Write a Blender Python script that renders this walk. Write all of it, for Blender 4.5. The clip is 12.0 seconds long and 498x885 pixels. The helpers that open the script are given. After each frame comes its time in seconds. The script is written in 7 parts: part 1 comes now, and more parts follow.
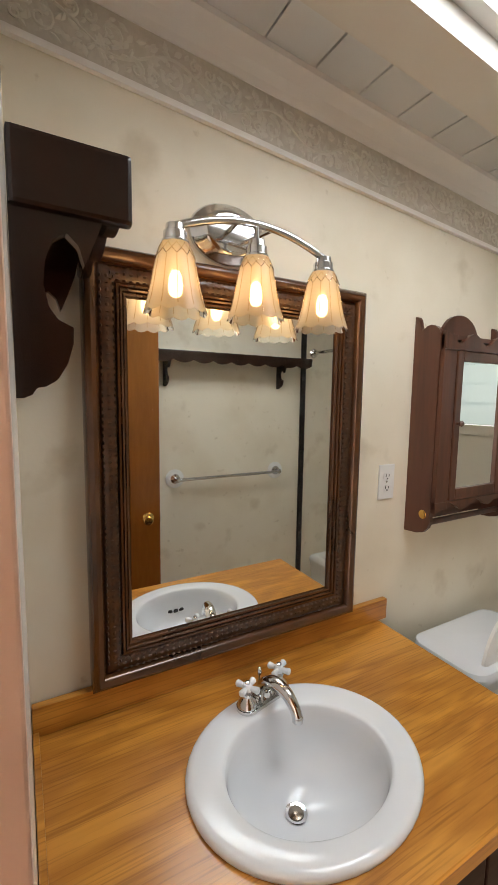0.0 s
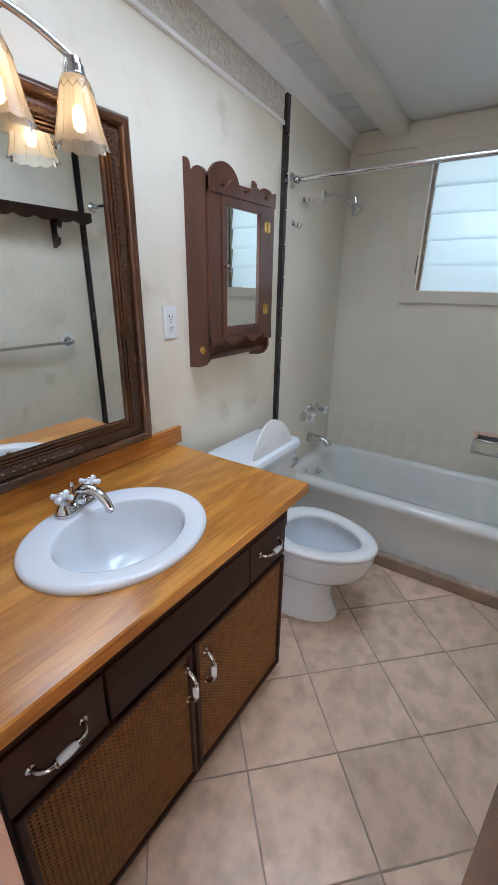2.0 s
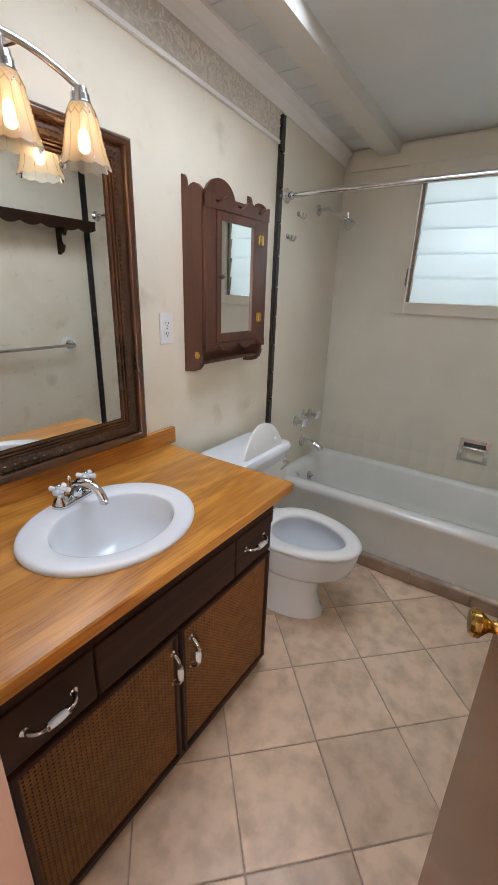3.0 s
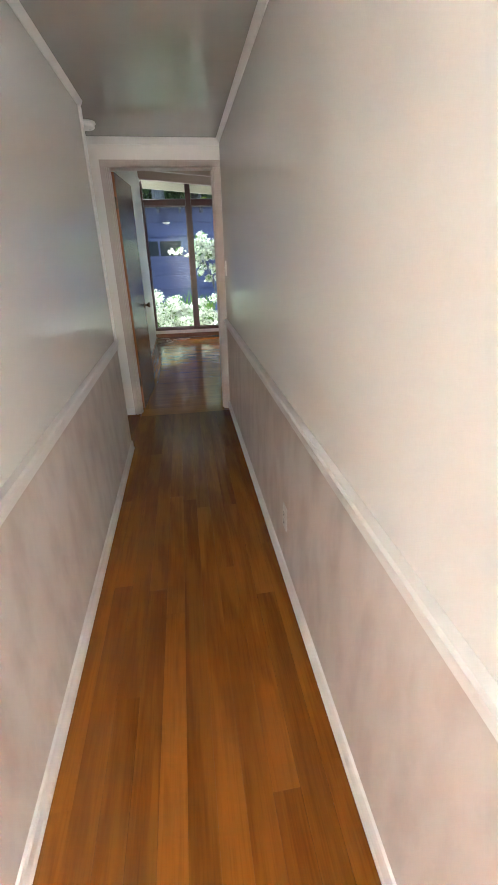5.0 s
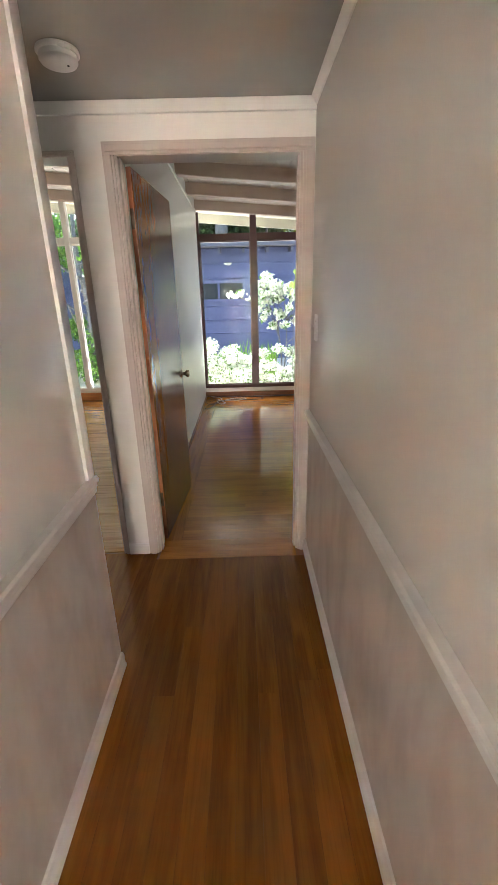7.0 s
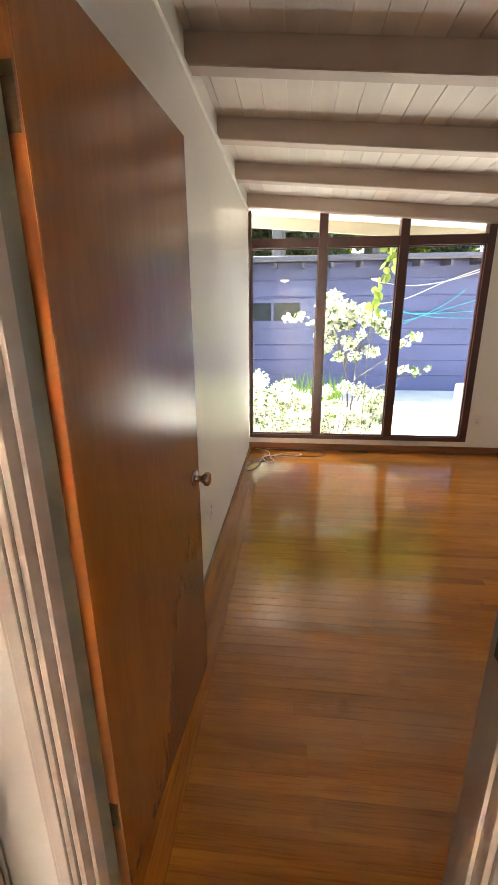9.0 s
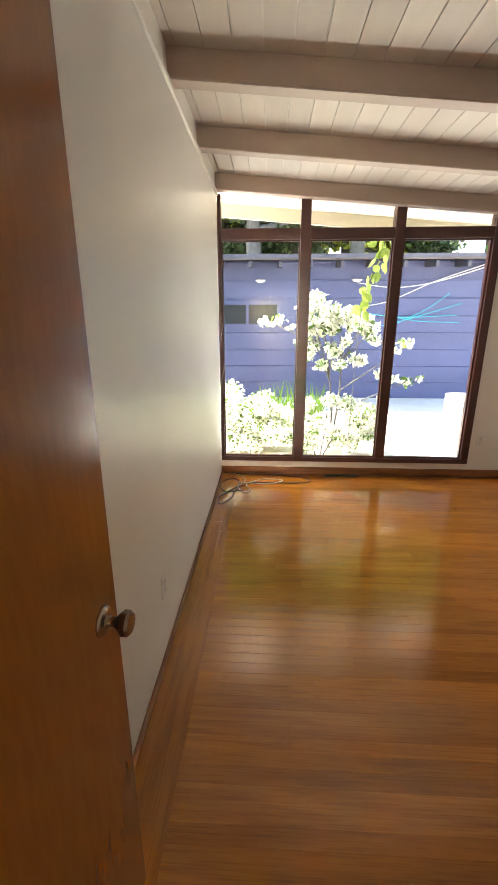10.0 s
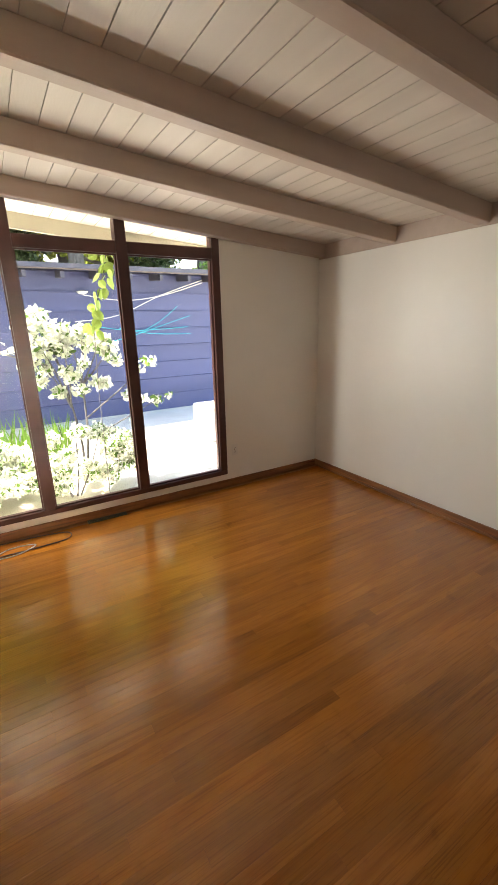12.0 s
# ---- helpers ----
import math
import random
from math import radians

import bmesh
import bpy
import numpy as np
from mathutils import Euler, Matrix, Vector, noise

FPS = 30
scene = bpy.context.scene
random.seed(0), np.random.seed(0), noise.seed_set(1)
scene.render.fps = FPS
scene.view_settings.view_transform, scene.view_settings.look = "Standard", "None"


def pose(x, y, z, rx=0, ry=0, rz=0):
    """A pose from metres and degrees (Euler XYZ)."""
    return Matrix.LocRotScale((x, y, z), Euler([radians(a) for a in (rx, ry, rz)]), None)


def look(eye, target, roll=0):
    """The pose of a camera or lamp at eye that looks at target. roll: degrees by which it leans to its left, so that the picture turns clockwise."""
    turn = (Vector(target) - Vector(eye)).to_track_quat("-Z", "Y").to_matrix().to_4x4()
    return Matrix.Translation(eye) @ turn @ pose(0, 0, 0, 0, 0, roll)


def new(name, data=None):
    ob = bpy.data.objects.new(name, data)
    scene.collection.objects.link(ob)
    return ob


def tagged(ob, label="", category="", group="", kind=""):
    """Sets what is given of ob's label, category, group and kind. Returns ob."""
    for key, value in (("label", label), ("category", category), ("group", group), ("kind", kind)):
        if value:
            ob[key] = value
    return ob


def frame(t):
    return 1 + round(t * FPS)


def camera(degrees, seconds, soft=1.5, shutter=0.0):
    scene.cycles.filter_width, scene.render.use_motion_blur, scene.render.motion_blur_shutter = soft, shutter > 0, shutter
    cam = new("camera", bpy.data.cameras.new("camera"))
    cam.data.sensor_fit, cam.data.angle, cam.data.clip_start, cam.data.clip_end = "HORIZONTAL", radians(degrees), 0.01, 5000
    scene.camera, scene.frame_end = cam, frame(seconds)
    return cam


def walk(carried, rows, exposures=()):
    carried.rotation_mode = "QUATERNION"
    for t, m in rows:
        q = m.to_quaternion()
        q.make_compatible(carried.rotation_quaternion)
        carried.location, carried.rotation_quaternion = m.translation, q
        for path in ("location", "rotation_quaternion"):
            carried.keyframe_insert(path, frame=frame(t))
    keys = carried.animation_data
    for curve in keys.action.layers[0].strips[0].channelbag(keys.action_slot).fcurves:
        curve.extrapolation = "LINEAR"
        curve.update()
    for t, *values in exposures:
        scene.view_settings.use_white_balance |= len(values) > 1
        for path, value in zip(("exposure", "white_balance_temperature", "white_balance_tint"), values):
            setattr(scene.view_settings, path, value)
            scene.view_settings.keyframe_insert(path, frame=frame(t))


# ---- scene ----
cam = camera(62.1, 12.0)
PATH = [
    (0, (-0.007, -0.963, 1.593), (0.962, 0.773, 1.375), 0.8),
    (0.5, (-0.02, -0.971, 1.535), (0.996, 0.677, 1.033), 0.2),
    (1, (-0.027, -0.993, 1.475), (1.161, 0.461, 0.785), -1.2),
    (1.5, (-0.076, -1.045, 1.46), (1.3, 0.213, 0.735), -0.4),
    (2, (-0.094, -1.141, 1.459), (1.451, -0.094, 0.741), 0.8),
    (2.5, (-0.135, -1.222, 1.469), (1.451, -0.221, 0.773), 1.4),
    (3, (-0.14, -1.219, 1.47), (1.414, -0.167, 0.78), 1.9),
    (3.5, (-0.187, -1.231, 1.465), (1.174, 0.029, 0.716), 2.4),
    (3.7, (-0.225, -1.219, 1.45), (0.985, 0.164, 0.663), 2.7),
    (4.5, (-0.44, -0.72, 1.415), (0.16, 1.04, 0.60), 1.0),
    (5.5, (-0.503, 0.146, 1.38), (-0.456, 1.961, 0.543), -1.0),
    (6, (-0.466, 0.597, 1.403), (-0.495, 2.429, 0.6), 1.8),
    (6.5, (-0.489, 1.038, 1.411), (-0.449, 2.909, 0.704), 0.4),
    (7, (-0.458, 1.48, 1.428), (-0.445, 3.366, 0.762), -1.5),
    (7.2, (-0.463, 1.651, 1.444), (-0.567, 3.556, 0.841), 0.1),
    (8.8, (-0.551, 2.912, 1.489), (-0.772, 4.813, 0.908), -0.4),
    (9, (-0.561, 3.053, 1.489), (-0.764, 4.955, 0.903), -0.4),
    (9.5, (-0.597, 3.418, 1.49), (-0.671, 5.327, 0.899), -0.2),
    (10, (-0.585, 3.759, 1.505), (-0.677, 5.671, 0.926), 0.0),
    (10.5, (-0.529, 4.031, 1.532), (-0.571, 5.941, 0.942), 0.7),
    (11, (-0.508, 4.147, 1.546), (-0.192, 6.037, 0.975), -0.6),
    (11.5, (-0.548, 4.195, 1.576), (0.128, 5.994, 1.02), -0.9),
    (12, (-0.498, 4.175, 1.607), (0.498, 5.818, 1.049), -1.4),
]
EXPOSURES = [(0.0, -0.48, 7800, 16), (0.5, -0.42, 6500, 12), (1.0, -0.36, 6000, 12), (1.5, -0.32, 5750, 13), (2.5, -0.28, 6250, 16), (3.0, -0.28, 6700, 17), (3.7, -0.18, 7300, 19), (5.3, 2.40, 5450, 0), (6.0, 2.52, 5650, 1), (7.2, 2.86, 6150, 7), (8.8, 3.25, 7000, 11), (9.5, 3.35, 7300, 11), (10.5, 3.1, 7100, 11), (12.0, 3.02, 7400, 12)]
walk(cam, [(t, look(eye, target, roll)) for t, eye, target, roll in PATH], EXPOSURES)
# ---------------------------------------------------------------- world, sun, exposure
world = bpy.data.worlds.new("sky")
scene.world = world
world.use_nodes = True
wn = world.node_tree
sky = wn.nodes.new("ShaderNodeTexSky")
sky.sky_type = "NISHITA"
sky.sun_disc = False
SUN_EL, SUN_AZ = radians(58), radians(-62)
sky.sun_elevation, sky.sun_rotation = SUN_EL, SUN_AZ
wn.links.new(sky.outputs[0], wn.nodes["Background"].inputs[0])
wn.nodes["Background"].inputs[1].default_value = 0.15
sun = new("sun", bpy.data.lights.new("sun", "SUN"))
sun.data.energy, sun.data.angle, sun.data.color = 4.8, radians(0.6), (1.0, 0.95, 0.87)
SUN_DIR = Vector((math.sin(SUN_AZ) * math.cos(SUN_EL), math.cos(SUN_AZ) * math.cos(SUN_EL), math.sin(SUN_EL)))
sun.matrix_world = look(SUN_DIR * 30, (0, 0, 0))


# Makes every area lamp here: window stand-ins and the hidden fills.
def window_light(name, eye, target, sx, sy, watts, color=(0.9, 0.95, 1.0), spread=180):
    data = bpy.data.lights.new(name, "AREA")
    data.shape, data.size, data.size_y, data.energy, data.color = "RECTANGLE", sx, sy, watts, color
    data.spread = radians(spread)
    ob = new(name, data)
    ob.matrix_world = look(eye, target)
    return ob


# ---------------------------------------------------------------- materials
def material(name, color, rough=0.6, metal=0.0, color2=None, scale=6.0, detail=4.0, stretch=(1, 1, 1), bump=0.0, bump_scale=60.0,
             contrast=(0.35, 0.65), spec=0.5, coat=0.0, rough_var=0.0, random_tint=0.0, island=False, stains=0.0):
    """A surface whose colour wanders between two tones at one scale, with a finer relief on top."""
    m = bpy.data.materials.new(name)
    m.use_nodes = True
    nt = m.node_tree
    p = nt.nodes["Principled BSDF"]
    p.inputs["Roughness"].default_value = rough
    p.inputs["Metallic"].default_value = metal
    p.inputs["Specular IOR Level"].default_value = spec
    p.inputs["Coat Weight"].default_value = coat
    p.inputs["Coat Roughness"].default_value = 0.12
    co = nt.nodes.new("ShaderNodeTexCoord")
    mp = nt.nodes.new("ShaderNodeMapping")
    mp.inputs["Scale"].default_value = stretch
    src = co.outputs["Object"]
    if random_tint and not island:
        inf = nt.nodes.new("ShaderNodeObjectInfo")
        off = nt.nodes.new("ShaderNodeVectorMath")
        off.operation = "MULTIPLY_ADD"
        nt.links.new(inf.outputs["Random"], off.inputs[0])
        off.inputs[1].default_value = (19.0, 31.0, 43.0)
        nt.links.new(src, off.inputs[2])
        src = off.outputs[0]
    nt.links.new(src, mp.inputs[0])
    nz = nt.nodes.new("ShaderNodeTexNoise")
    nz.inputs["Scale"].default_value, nz.inputs["Detail"].default_value = scale, detail
    nt.links.new(mp.outputs[0], nz.inputs["Vector"])
    ramp = nt.nodes.new("ShaderNodeValToRGB")
    ramp.color_ramp.elements[0].position, ramp.color_ramp.elements[1].position = contrast
    ramp.color_ramp.elements[0].color = (*color, 1)
    ramp.color_ramp.elements[1].color = (*(color2 or [c * 0.9 for c in color]), 1)
    nt.links.new(nz.outputs["Fac"], ramp.inputs[0])
    out = ramp.outputs[0]
    if stains:
        for s_scale, lo, hi in ((6.0, 0.60, 0.74), (23.0, 0.66, 0.74)):
            ns = nt.nodes.new("ShaderNodeTexNoise")
            ns.inputs["Scale"].default_value, ns.inputs["Detail"].default_value = s_scale, 6.0
            nt.links.new(mp.outputs[0], ns.inputs["Vector"])
            ms = nt.nodes.new("ShaderNodeMapRange")
            ms.inputs["From Min"].default_value, ms.inputs["From Max"].default_value, ms.inputs["To Max"].default_value = lo, hi, stains
            nt.links.new(ns.outputs["Fac"], ms.inputs["Value"])
            mx = nt.nodes.new("ShaderNodeMix")
            mx.data_type, mx.blend_type = "RGBA", "MULTIPLY"
            nt.links.new(ms.outputs[0], mx.inputs[0])
            nt.links.new(out, mx.inputs[6])
            mx.inputs[7].default_value = (0.70, 0.64, 0.55, 1)
            out = mx.outputs[2]
    if random_tint:
        src = nt.nodes.new("ShaderNodeNewGeometry").outputs["Random Per Island"] if island else nt.nodes.new("ShaderNodeObjectInfo").outputs["Random"]
        mr = nt.nodes.new("ShaderNodeMapRange")
        mr.inputs["To Min"].default_value, mr.inputs["To Max"].default_value = 1 - random_tint, 1 + random_tint
        nt.links.new(src, mr.inputs["Value"])
        hsv = nt.nodes.new("ShaderNodeHueSaturation")
        nt.links.new(out, hsv.inputs["Color"])
        nt.links.new(mr.outputs[0], hsv.inputs["Value"])
        out = hsv.outputs[0]
    nt.links.new(out, p.inputs["Base Color"])
    if rough_var:
        rr = nt.nodes.new("ShaderNodeMapRange")
        rr.inputs["To Min"].default_value, rr.inputs["To Max"].default_value = max(0.02, rough - rough_var), rough + rough_var
        nt.links.new(nz.outputs["Fac"], rr.inputs["Value"])
        nt.links.new(rr.outputs[0], p.inputs["Roughness"])
    if bump:
        n2 = nt.nodes.new("ShaderNodeTexNoise")
        n2.inputs["Scale"].default_value, n2.inputs["Detail"].default_value = bump_scale, 5.0
        nt.links.new(mp.outputs[0], n2.inputs["Vector"])
        b = nt.nodes.new("ShaderNodeBump")
        b.inputs["Strength"].default_value, b.inputs["Distance"].default_value = bump, 0.004
        nt.links.new(n2.outputs["Fac"], b.inputs["Height"])
        nt.links.new(b.outputs[0], p.inputs["Normal"])
    return m


def wood(name, dark, light, along="x", rough=0.35, coat=0.0, ring=9.0, stretch=14.0, tint=0.0, island=False, bump=0.12, wander=1.0, worn=0.0, spec=0.5, spec_tint=(1, 1, 1), pores=0.0):
    """Wood with long grain: rings drawn out along one axis, fine pores, slow change of tone."""
    m = bpy.data.materials.new(name)
    m.use_nodes = True
    nt = m.node_tree
    p = nt.nodes["Principled BSDF"]
    p.inputs["Coat Weight"].default_value, p.inputs["Coat Roughness"].default_value = coat, 0.15
    p.inputs["Specular IOR Level"].default_value, p.inputs["Specular Tint"].default_value = spec, (*spec_tint, 1)
    co = nt.nodes.new("ShaderNodeTexCoord")
    mp = nt.nodes.new("ShaderNodeMapping")
    k = {"x": (1, stretch, stretch), "y": (stretch, 1, stretch), "z": (stretch, stretch, 1)}[along]
    mp.inputs["Scale"].default_value = k
    src = co.outputs["Object"]
    rnd = None
    if tint:
        rnd = nt.nodes.new("ShaderNodeNewGeometry").outputs["Random Per Island"] if island else nt.nodes.new("ShaderNodeObjectInfo").outputs["Random"]
        mul = nt.nodes.new("ShaderNodeVectorMath")
        mul.operation = "MULTIPLY_ADD"
        cmb = nt.nodes.new("ShaderNodeCombineXYZ")
        for i in range(3):
            nt.links.new(rnd, cmb.inputs[i])
        nt.links.new(cmb.outputs[0], mul.inputs[0])
        mul.inputs[1].default_value = (37.0, 53.0, 71.0)
        nt.links.new(src, mul.inputs[2])
        src = mul.outputs[0]
    nt.links.new(src, mp.inputs[0])
    n1 = nt.nodes.new("ShaderNodeTexNoise")
    n1.inputs["Scale"].default_value, n1.inputs["Detail"].default_value, n1.inputs["Distortion"].default_value = 0.9 * wander, 3.0, 0.6
    nt.links.new(mp.outputs[0], n1.inputs["Vector"])
    ml = nt.nodes.new("ShaderNodeMath")
    ml.operation = "MULTIPLY"
    ml.inputs[1].default_value = ring * 3.14159
    nt.links.new(n1.outputs["Fac"], ml.inputs[0])
    fr = nt.nodes.new("ShaderNodeMath")
    fr.operation = "SINE"
    nt.links.new(ml.outputs[0], fr.inputs[0])
    n2 = nt.nodes.new("ShaderNodeTexNoise")
    n2.inputs["Scale"].default_value, n2.inputs["Detail"].default_value = 9.0, 4.0
    nt.links.new(mp.outputs[0], n2.inputs["Vector"])
    mix = nt.nodes.new("ShaderNodeMath")
    mix.operation = "MULTIPLY_ADD"
    mix.inputs[1].default_value = 0.225
    nt.links.new(fr.outputs[0], mix.inputs[0])
    sc = nt.nodes.new("ShaderNodeMath")
    sc.operation = "MULTIPLY_ADD"
    sc.inputs[1].default_value, sc.inputs[2].default_value = 0.6, 0.225
    nt.links.new(n2.outputs["Fac"], sc.inputs[0])
    nt.links.new(sc.outputs[0], mix.inputs[2])
    ramp = nt.nodes.new("ShaderNodeValToRGB")
    ramp.color_ramp.elements[0].position, ramp.color_ramp.elements[1].position = 0.22, 0.72
    ramp.color_ramp.elements[0].color, ramp.color_ramp.elements[1].color = (*dark, 1), (*light, 1)
    nt.links.new(mix.outputs[0], ramp.inputs[0])
    out = ramp.outputs[0]
    if tint:
        mr = nt.nodes.new("ShaderNodeMapRange")
        mr.inputs["To Min"].default_value, mr.inputs["To Max"].default_value = 1 - tint, 1 + tint
        nt.links.new(rnd, mr.inputs["Value"])
        hsv = nt.nodes.new("ShaderNodeHueSaturation")
        nt.links.new(out, hsv.inputs["Color"])
        nt.links.new(mr.outputs[0], hsv.inputs["Value"])
        out = hsv.outputs[0]
    if pores:
        mp2 = nt.nodes.new("ShaderNodeMapping")
        mp2.inputs["Scale"].default_value = {"x": (5, 190, 190), "y": (190, 5, 190), "z": (190, 190, 5)}[along]
        nt.links.new(src, mp2.inputs[0])
        npo = nt.nodes.new("ShaderNodeTexNoise")
        npo.inputs["Scale"].default_value, npo.inputs["Detail"].default_value = 1.0, 3.0
        nt.links.new(mp2.outputs[0], npo.inputs["Vector"])
        mpo = nt.nodes.new("ShaderNodeMapRange")
        mpo.inputs["From Min"].default_value, mpo.inputs["From Max"].default_value, mpo.inputs["To Max"].default_value = 0.50, 0.66, pores
        nt.links.new(npo.outputs["Fac"], mpo.inputs["Value"])
        mxp = nt.nodes.new("ShaderNodeMix")
        mxp.data_type, mxp.blend_type = "RGBA", "MULTIPLY"
        nt.links.new(mpo.outputs[0], mxp.inputs[0])
        nt.links.new(out, mxp.inputs[6])
        mxp.inputs[7].default_value = (0.52, 0.42, 0.32, 1)
        out = mxp.outputs[2]
    if worn:
        geo = nt.nodes.new("ShaderNodeNewGeometry")
        for scale, lo, hi, tone in ((1.1, 0.45, 0.70, (0.72, 0.70, 0.72, 1)), (7.0, 0.64, 0.74, (0.50, 0.46, 0.44, 1))):
            nw = nt.nodes.new("ShaderNodeTexNoise")
            nw.inputs["Scale"].default_value, nw.inputs["Detail"].default_value = scale, 5.0
            nt.links.new(geo.outputs["Position"], nw.inputs["Vector"])
            mw = nt.nodes.new("ShaderNodeMapRange")
            mw.inputs["From Min"].default_value, mw.inputs["From Max"].default_value, mw.inputs["To Max"].default_value = lo, hi, worn
            nt.links.new(nw.outputs["Fac"], mw.inputs["Value"])
            mm = nt.nodes.new("ShaderNodeMix")
            mm.data_type, mm.blend_type = "RGBA", "MULTIPLY"
            nt.links.new(mw.outputs[0], mm.inputs[0])
            nt.links.new(out, mm.inputs[6])
            mm.inputs[7].default_value = tone
            out = mm.outputs[2]
    nt.links.new(out, p.inputs["Base Color"])
    n3 = nt.nodes.new("ShaderNodeTexNoise")
    n3.inputs["Scale"].default_value = 3.0
    nt.links.new(co.outputs["Object"], n3.inputs["Vector"])
    rr = nt.nodes.new("ShaderNodeMapRange")
    rr.inputs["To Min"].default_value, rr.inputs["To Max"].default_value = max(0.05, rough - 0.05), rough + 0.05
    nt.links.new(n3.outputs["Fac"], rr.inputs["Value"])
    nt.links.new(rr.outputs[0], p.inputs["Roughness"])
    b = nt.nodes.new("ShaderNodeBump")
    b.inputs["Strength"].default_value, b.inputs["Distance"].default_value = bump, 0.0015
    nt.links.new(mix.outputs[0], b.inputs["Height"])
    nt.links.new(b.outputs[0], p.inputs["Normal"])
    return m


M = {}
M["wall_white"] = material("white_wall_paint", (0.82, 0.80, 0.75), 0.38, color2=(0.78, 0.76, 0.71), scale=1.3, bump=0.05, bump_scale=180)
M["wall_hall"] = material("hall_wall_paint", (0.86, 0.81, 0.75), 0.21, color2=(0.82, 0.78, 0.735), scale=1.1, bump=0.06, bump_scale=160)
M["wainscot"] = material("mottled_wainscot_paper", (0.67, 0.59, 0.535), 0.45, color2=(0.57, 0.485, 0.435), scale=9.0, detail=6, stretch=(1, 1, 0.45), bump=0.25, bump_scale=14, contrast=(0.42, 0.66))
M["wall_bath"] = material("stained_bathroom_paper", (0.76, 0.69, 0.56), 0.55, color2=(0.66, 0.57, 0.43), scale=2.6, detail=7, contrast=(0.48, 0.80), bump=0.12, bump_scale=45, stains=0.55)
M["tile_white"] = material("cream_glazed_surround", (0.73, 0.68, 0.57), 0.22, color2=(0.67, 0.615, 0.505), scale=2.0, bump=0.02, bump_scale=20)
M["trim"] = material("white_trim_paint", (0.84, 0.81, 0.78), 0.30, color2=(0.80, 0.77, 0.735), scale=3.0, bump=0.08, bump_scale=70)
# Pinkish tan tone for the bathroom door's jamb and stop.
M["trim_pink"] = material("pinkish_tan_trim", (0.55, 0.375, 0.295), 0.42, color2=(0.48, 0.325, 0.255), scale=3.0, bump=0.08, bump_scale=70)
# Pinkish casing paint, darkened to stand for the dim light round the doors.
M["trim_warm"] = material("dimmed_pink_casing_paint", (0.56, 0.47, 0.41), 0.40, color2=(0.50, 0.41, 0.36), scale=3.0, bump=0.05, bump_scale=70)
M["ceiling"] = material("ceiling_paint", (0.70, 0.66, 0.60), 0.55, color2=(0.64, 0.60, 0.54), scale=1.6, bump=0.08, bump_scale=90)
M["ceiling_bath"] = material("white_ceiling_boards", (0.74, 0.74, 0.73), 0.45, color2=(0.68, 0.68, 0.66), scale=1.6, bump=0.08, bump_scale=90)
# Hall ceiling's white greyed so it looks dimmer than the walls.
M["ceiling_gloss"] = material("dimmed_glossy_ceiling_paint", (0.44, 0.42, 0.385), 0.20, color2=(0.40, 0.385, 0.35), scale=1.4, bump=0.05, bump_scale=60)
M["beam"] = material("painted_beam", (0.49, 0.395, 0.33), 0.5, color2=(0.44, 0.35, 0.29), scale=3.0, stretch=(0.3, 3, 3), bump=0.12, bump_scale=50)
M["frame_red"] = material("red_brown_window_paint", (0.085, 0.028, 0.024), 0.35, color2=(0.06, 0.02, 0.018), scale=5.0, bump=0.08, bump_scale=60)
M["baseboard"] = wood("stained_baseboard", (0.16, 0.055, 0.016), (0.28, 0.11, 0.035), along="x", rough=0.35)
M["hinge"] = material("tarnished_brass_hinge", (0.16, 0.105, 0.06), 0.4, metal=0.8, color2=(0.09, 0.06, 0.035), scale=30, bump=0.1, bump_scale=90)
M["jamb_green"] = material("grey_green_jamb_strip", (0.30, 0.34, 0.28), 0.4, color2=(0.25, 0.29, 0.24), scale=3.0, bump=0.06, bump_scale=70)
M["fascia_cream"] = material("cream_fascia_paint", (0.46, 0.42, 0.33), 0.55, color2=(0.40, 0.37, 0.29), scale=2.0, stretch=(0.4, 2, 3), bump=0.1, bump_scale=40)
M["grout"] = material("grey_brown_grout", (0.46, 0.37, 0.29), 0.85, color2=(0.33, 0.26, 0.20), scale=20, bump=0.3, bump_scale=90)
m_dome = bpy.data.materials.new("translucent_dome")
m_dome.use_nodes = True
m_dome.node_tree.nodes["Principled BSDF"].inputs["Base Color"].default_value = (0.8, 0.85, 0.9, 1)
m_dome.node_tree.nodes["Principled BSDF"].inputs["Transmission Weight"].default_value = 0.5
m_dome.node_tree.nodes["Principled BSDF"].inputs["Roughness"].default_value = 0.9
M["sky_dome"] = m_dome
M["subfloor"] = material("dark_floor_gap", (0.24, 0.080, 0.012), 0.6, scale=8)

# ---------------------------------------------------------------- mesh helpers
def bm_box(bm, x0, y0, z0, x1, y1, z1, bevel=0.0):
    vs = [bm.verts.new(c) for c in ((x0, y0, z0), (x1, y0, z0), (x1, y1, z0), (x0, y1, z0), (x0, y0, z1), (x1, y0, z1), (x1, y1, z1), (x0, y1, z1))]
    fs = [bm.faces.new([vs[i] for i in f]) for f in ((3, 2, 1, 0), (4, 5, 6, 7), (0, 1, 5, 4), (1, 2, 6, 5), (2, 3, 7, 6), (3, 0, 4, 7))]
    if bevel:
        es = list({e for f in fs for e in f.edges})
        bmesh.ops.bevel(bm, geom=es, offset=bevel, segments=2, profile=0.6, affect="EDGES")
    return bm


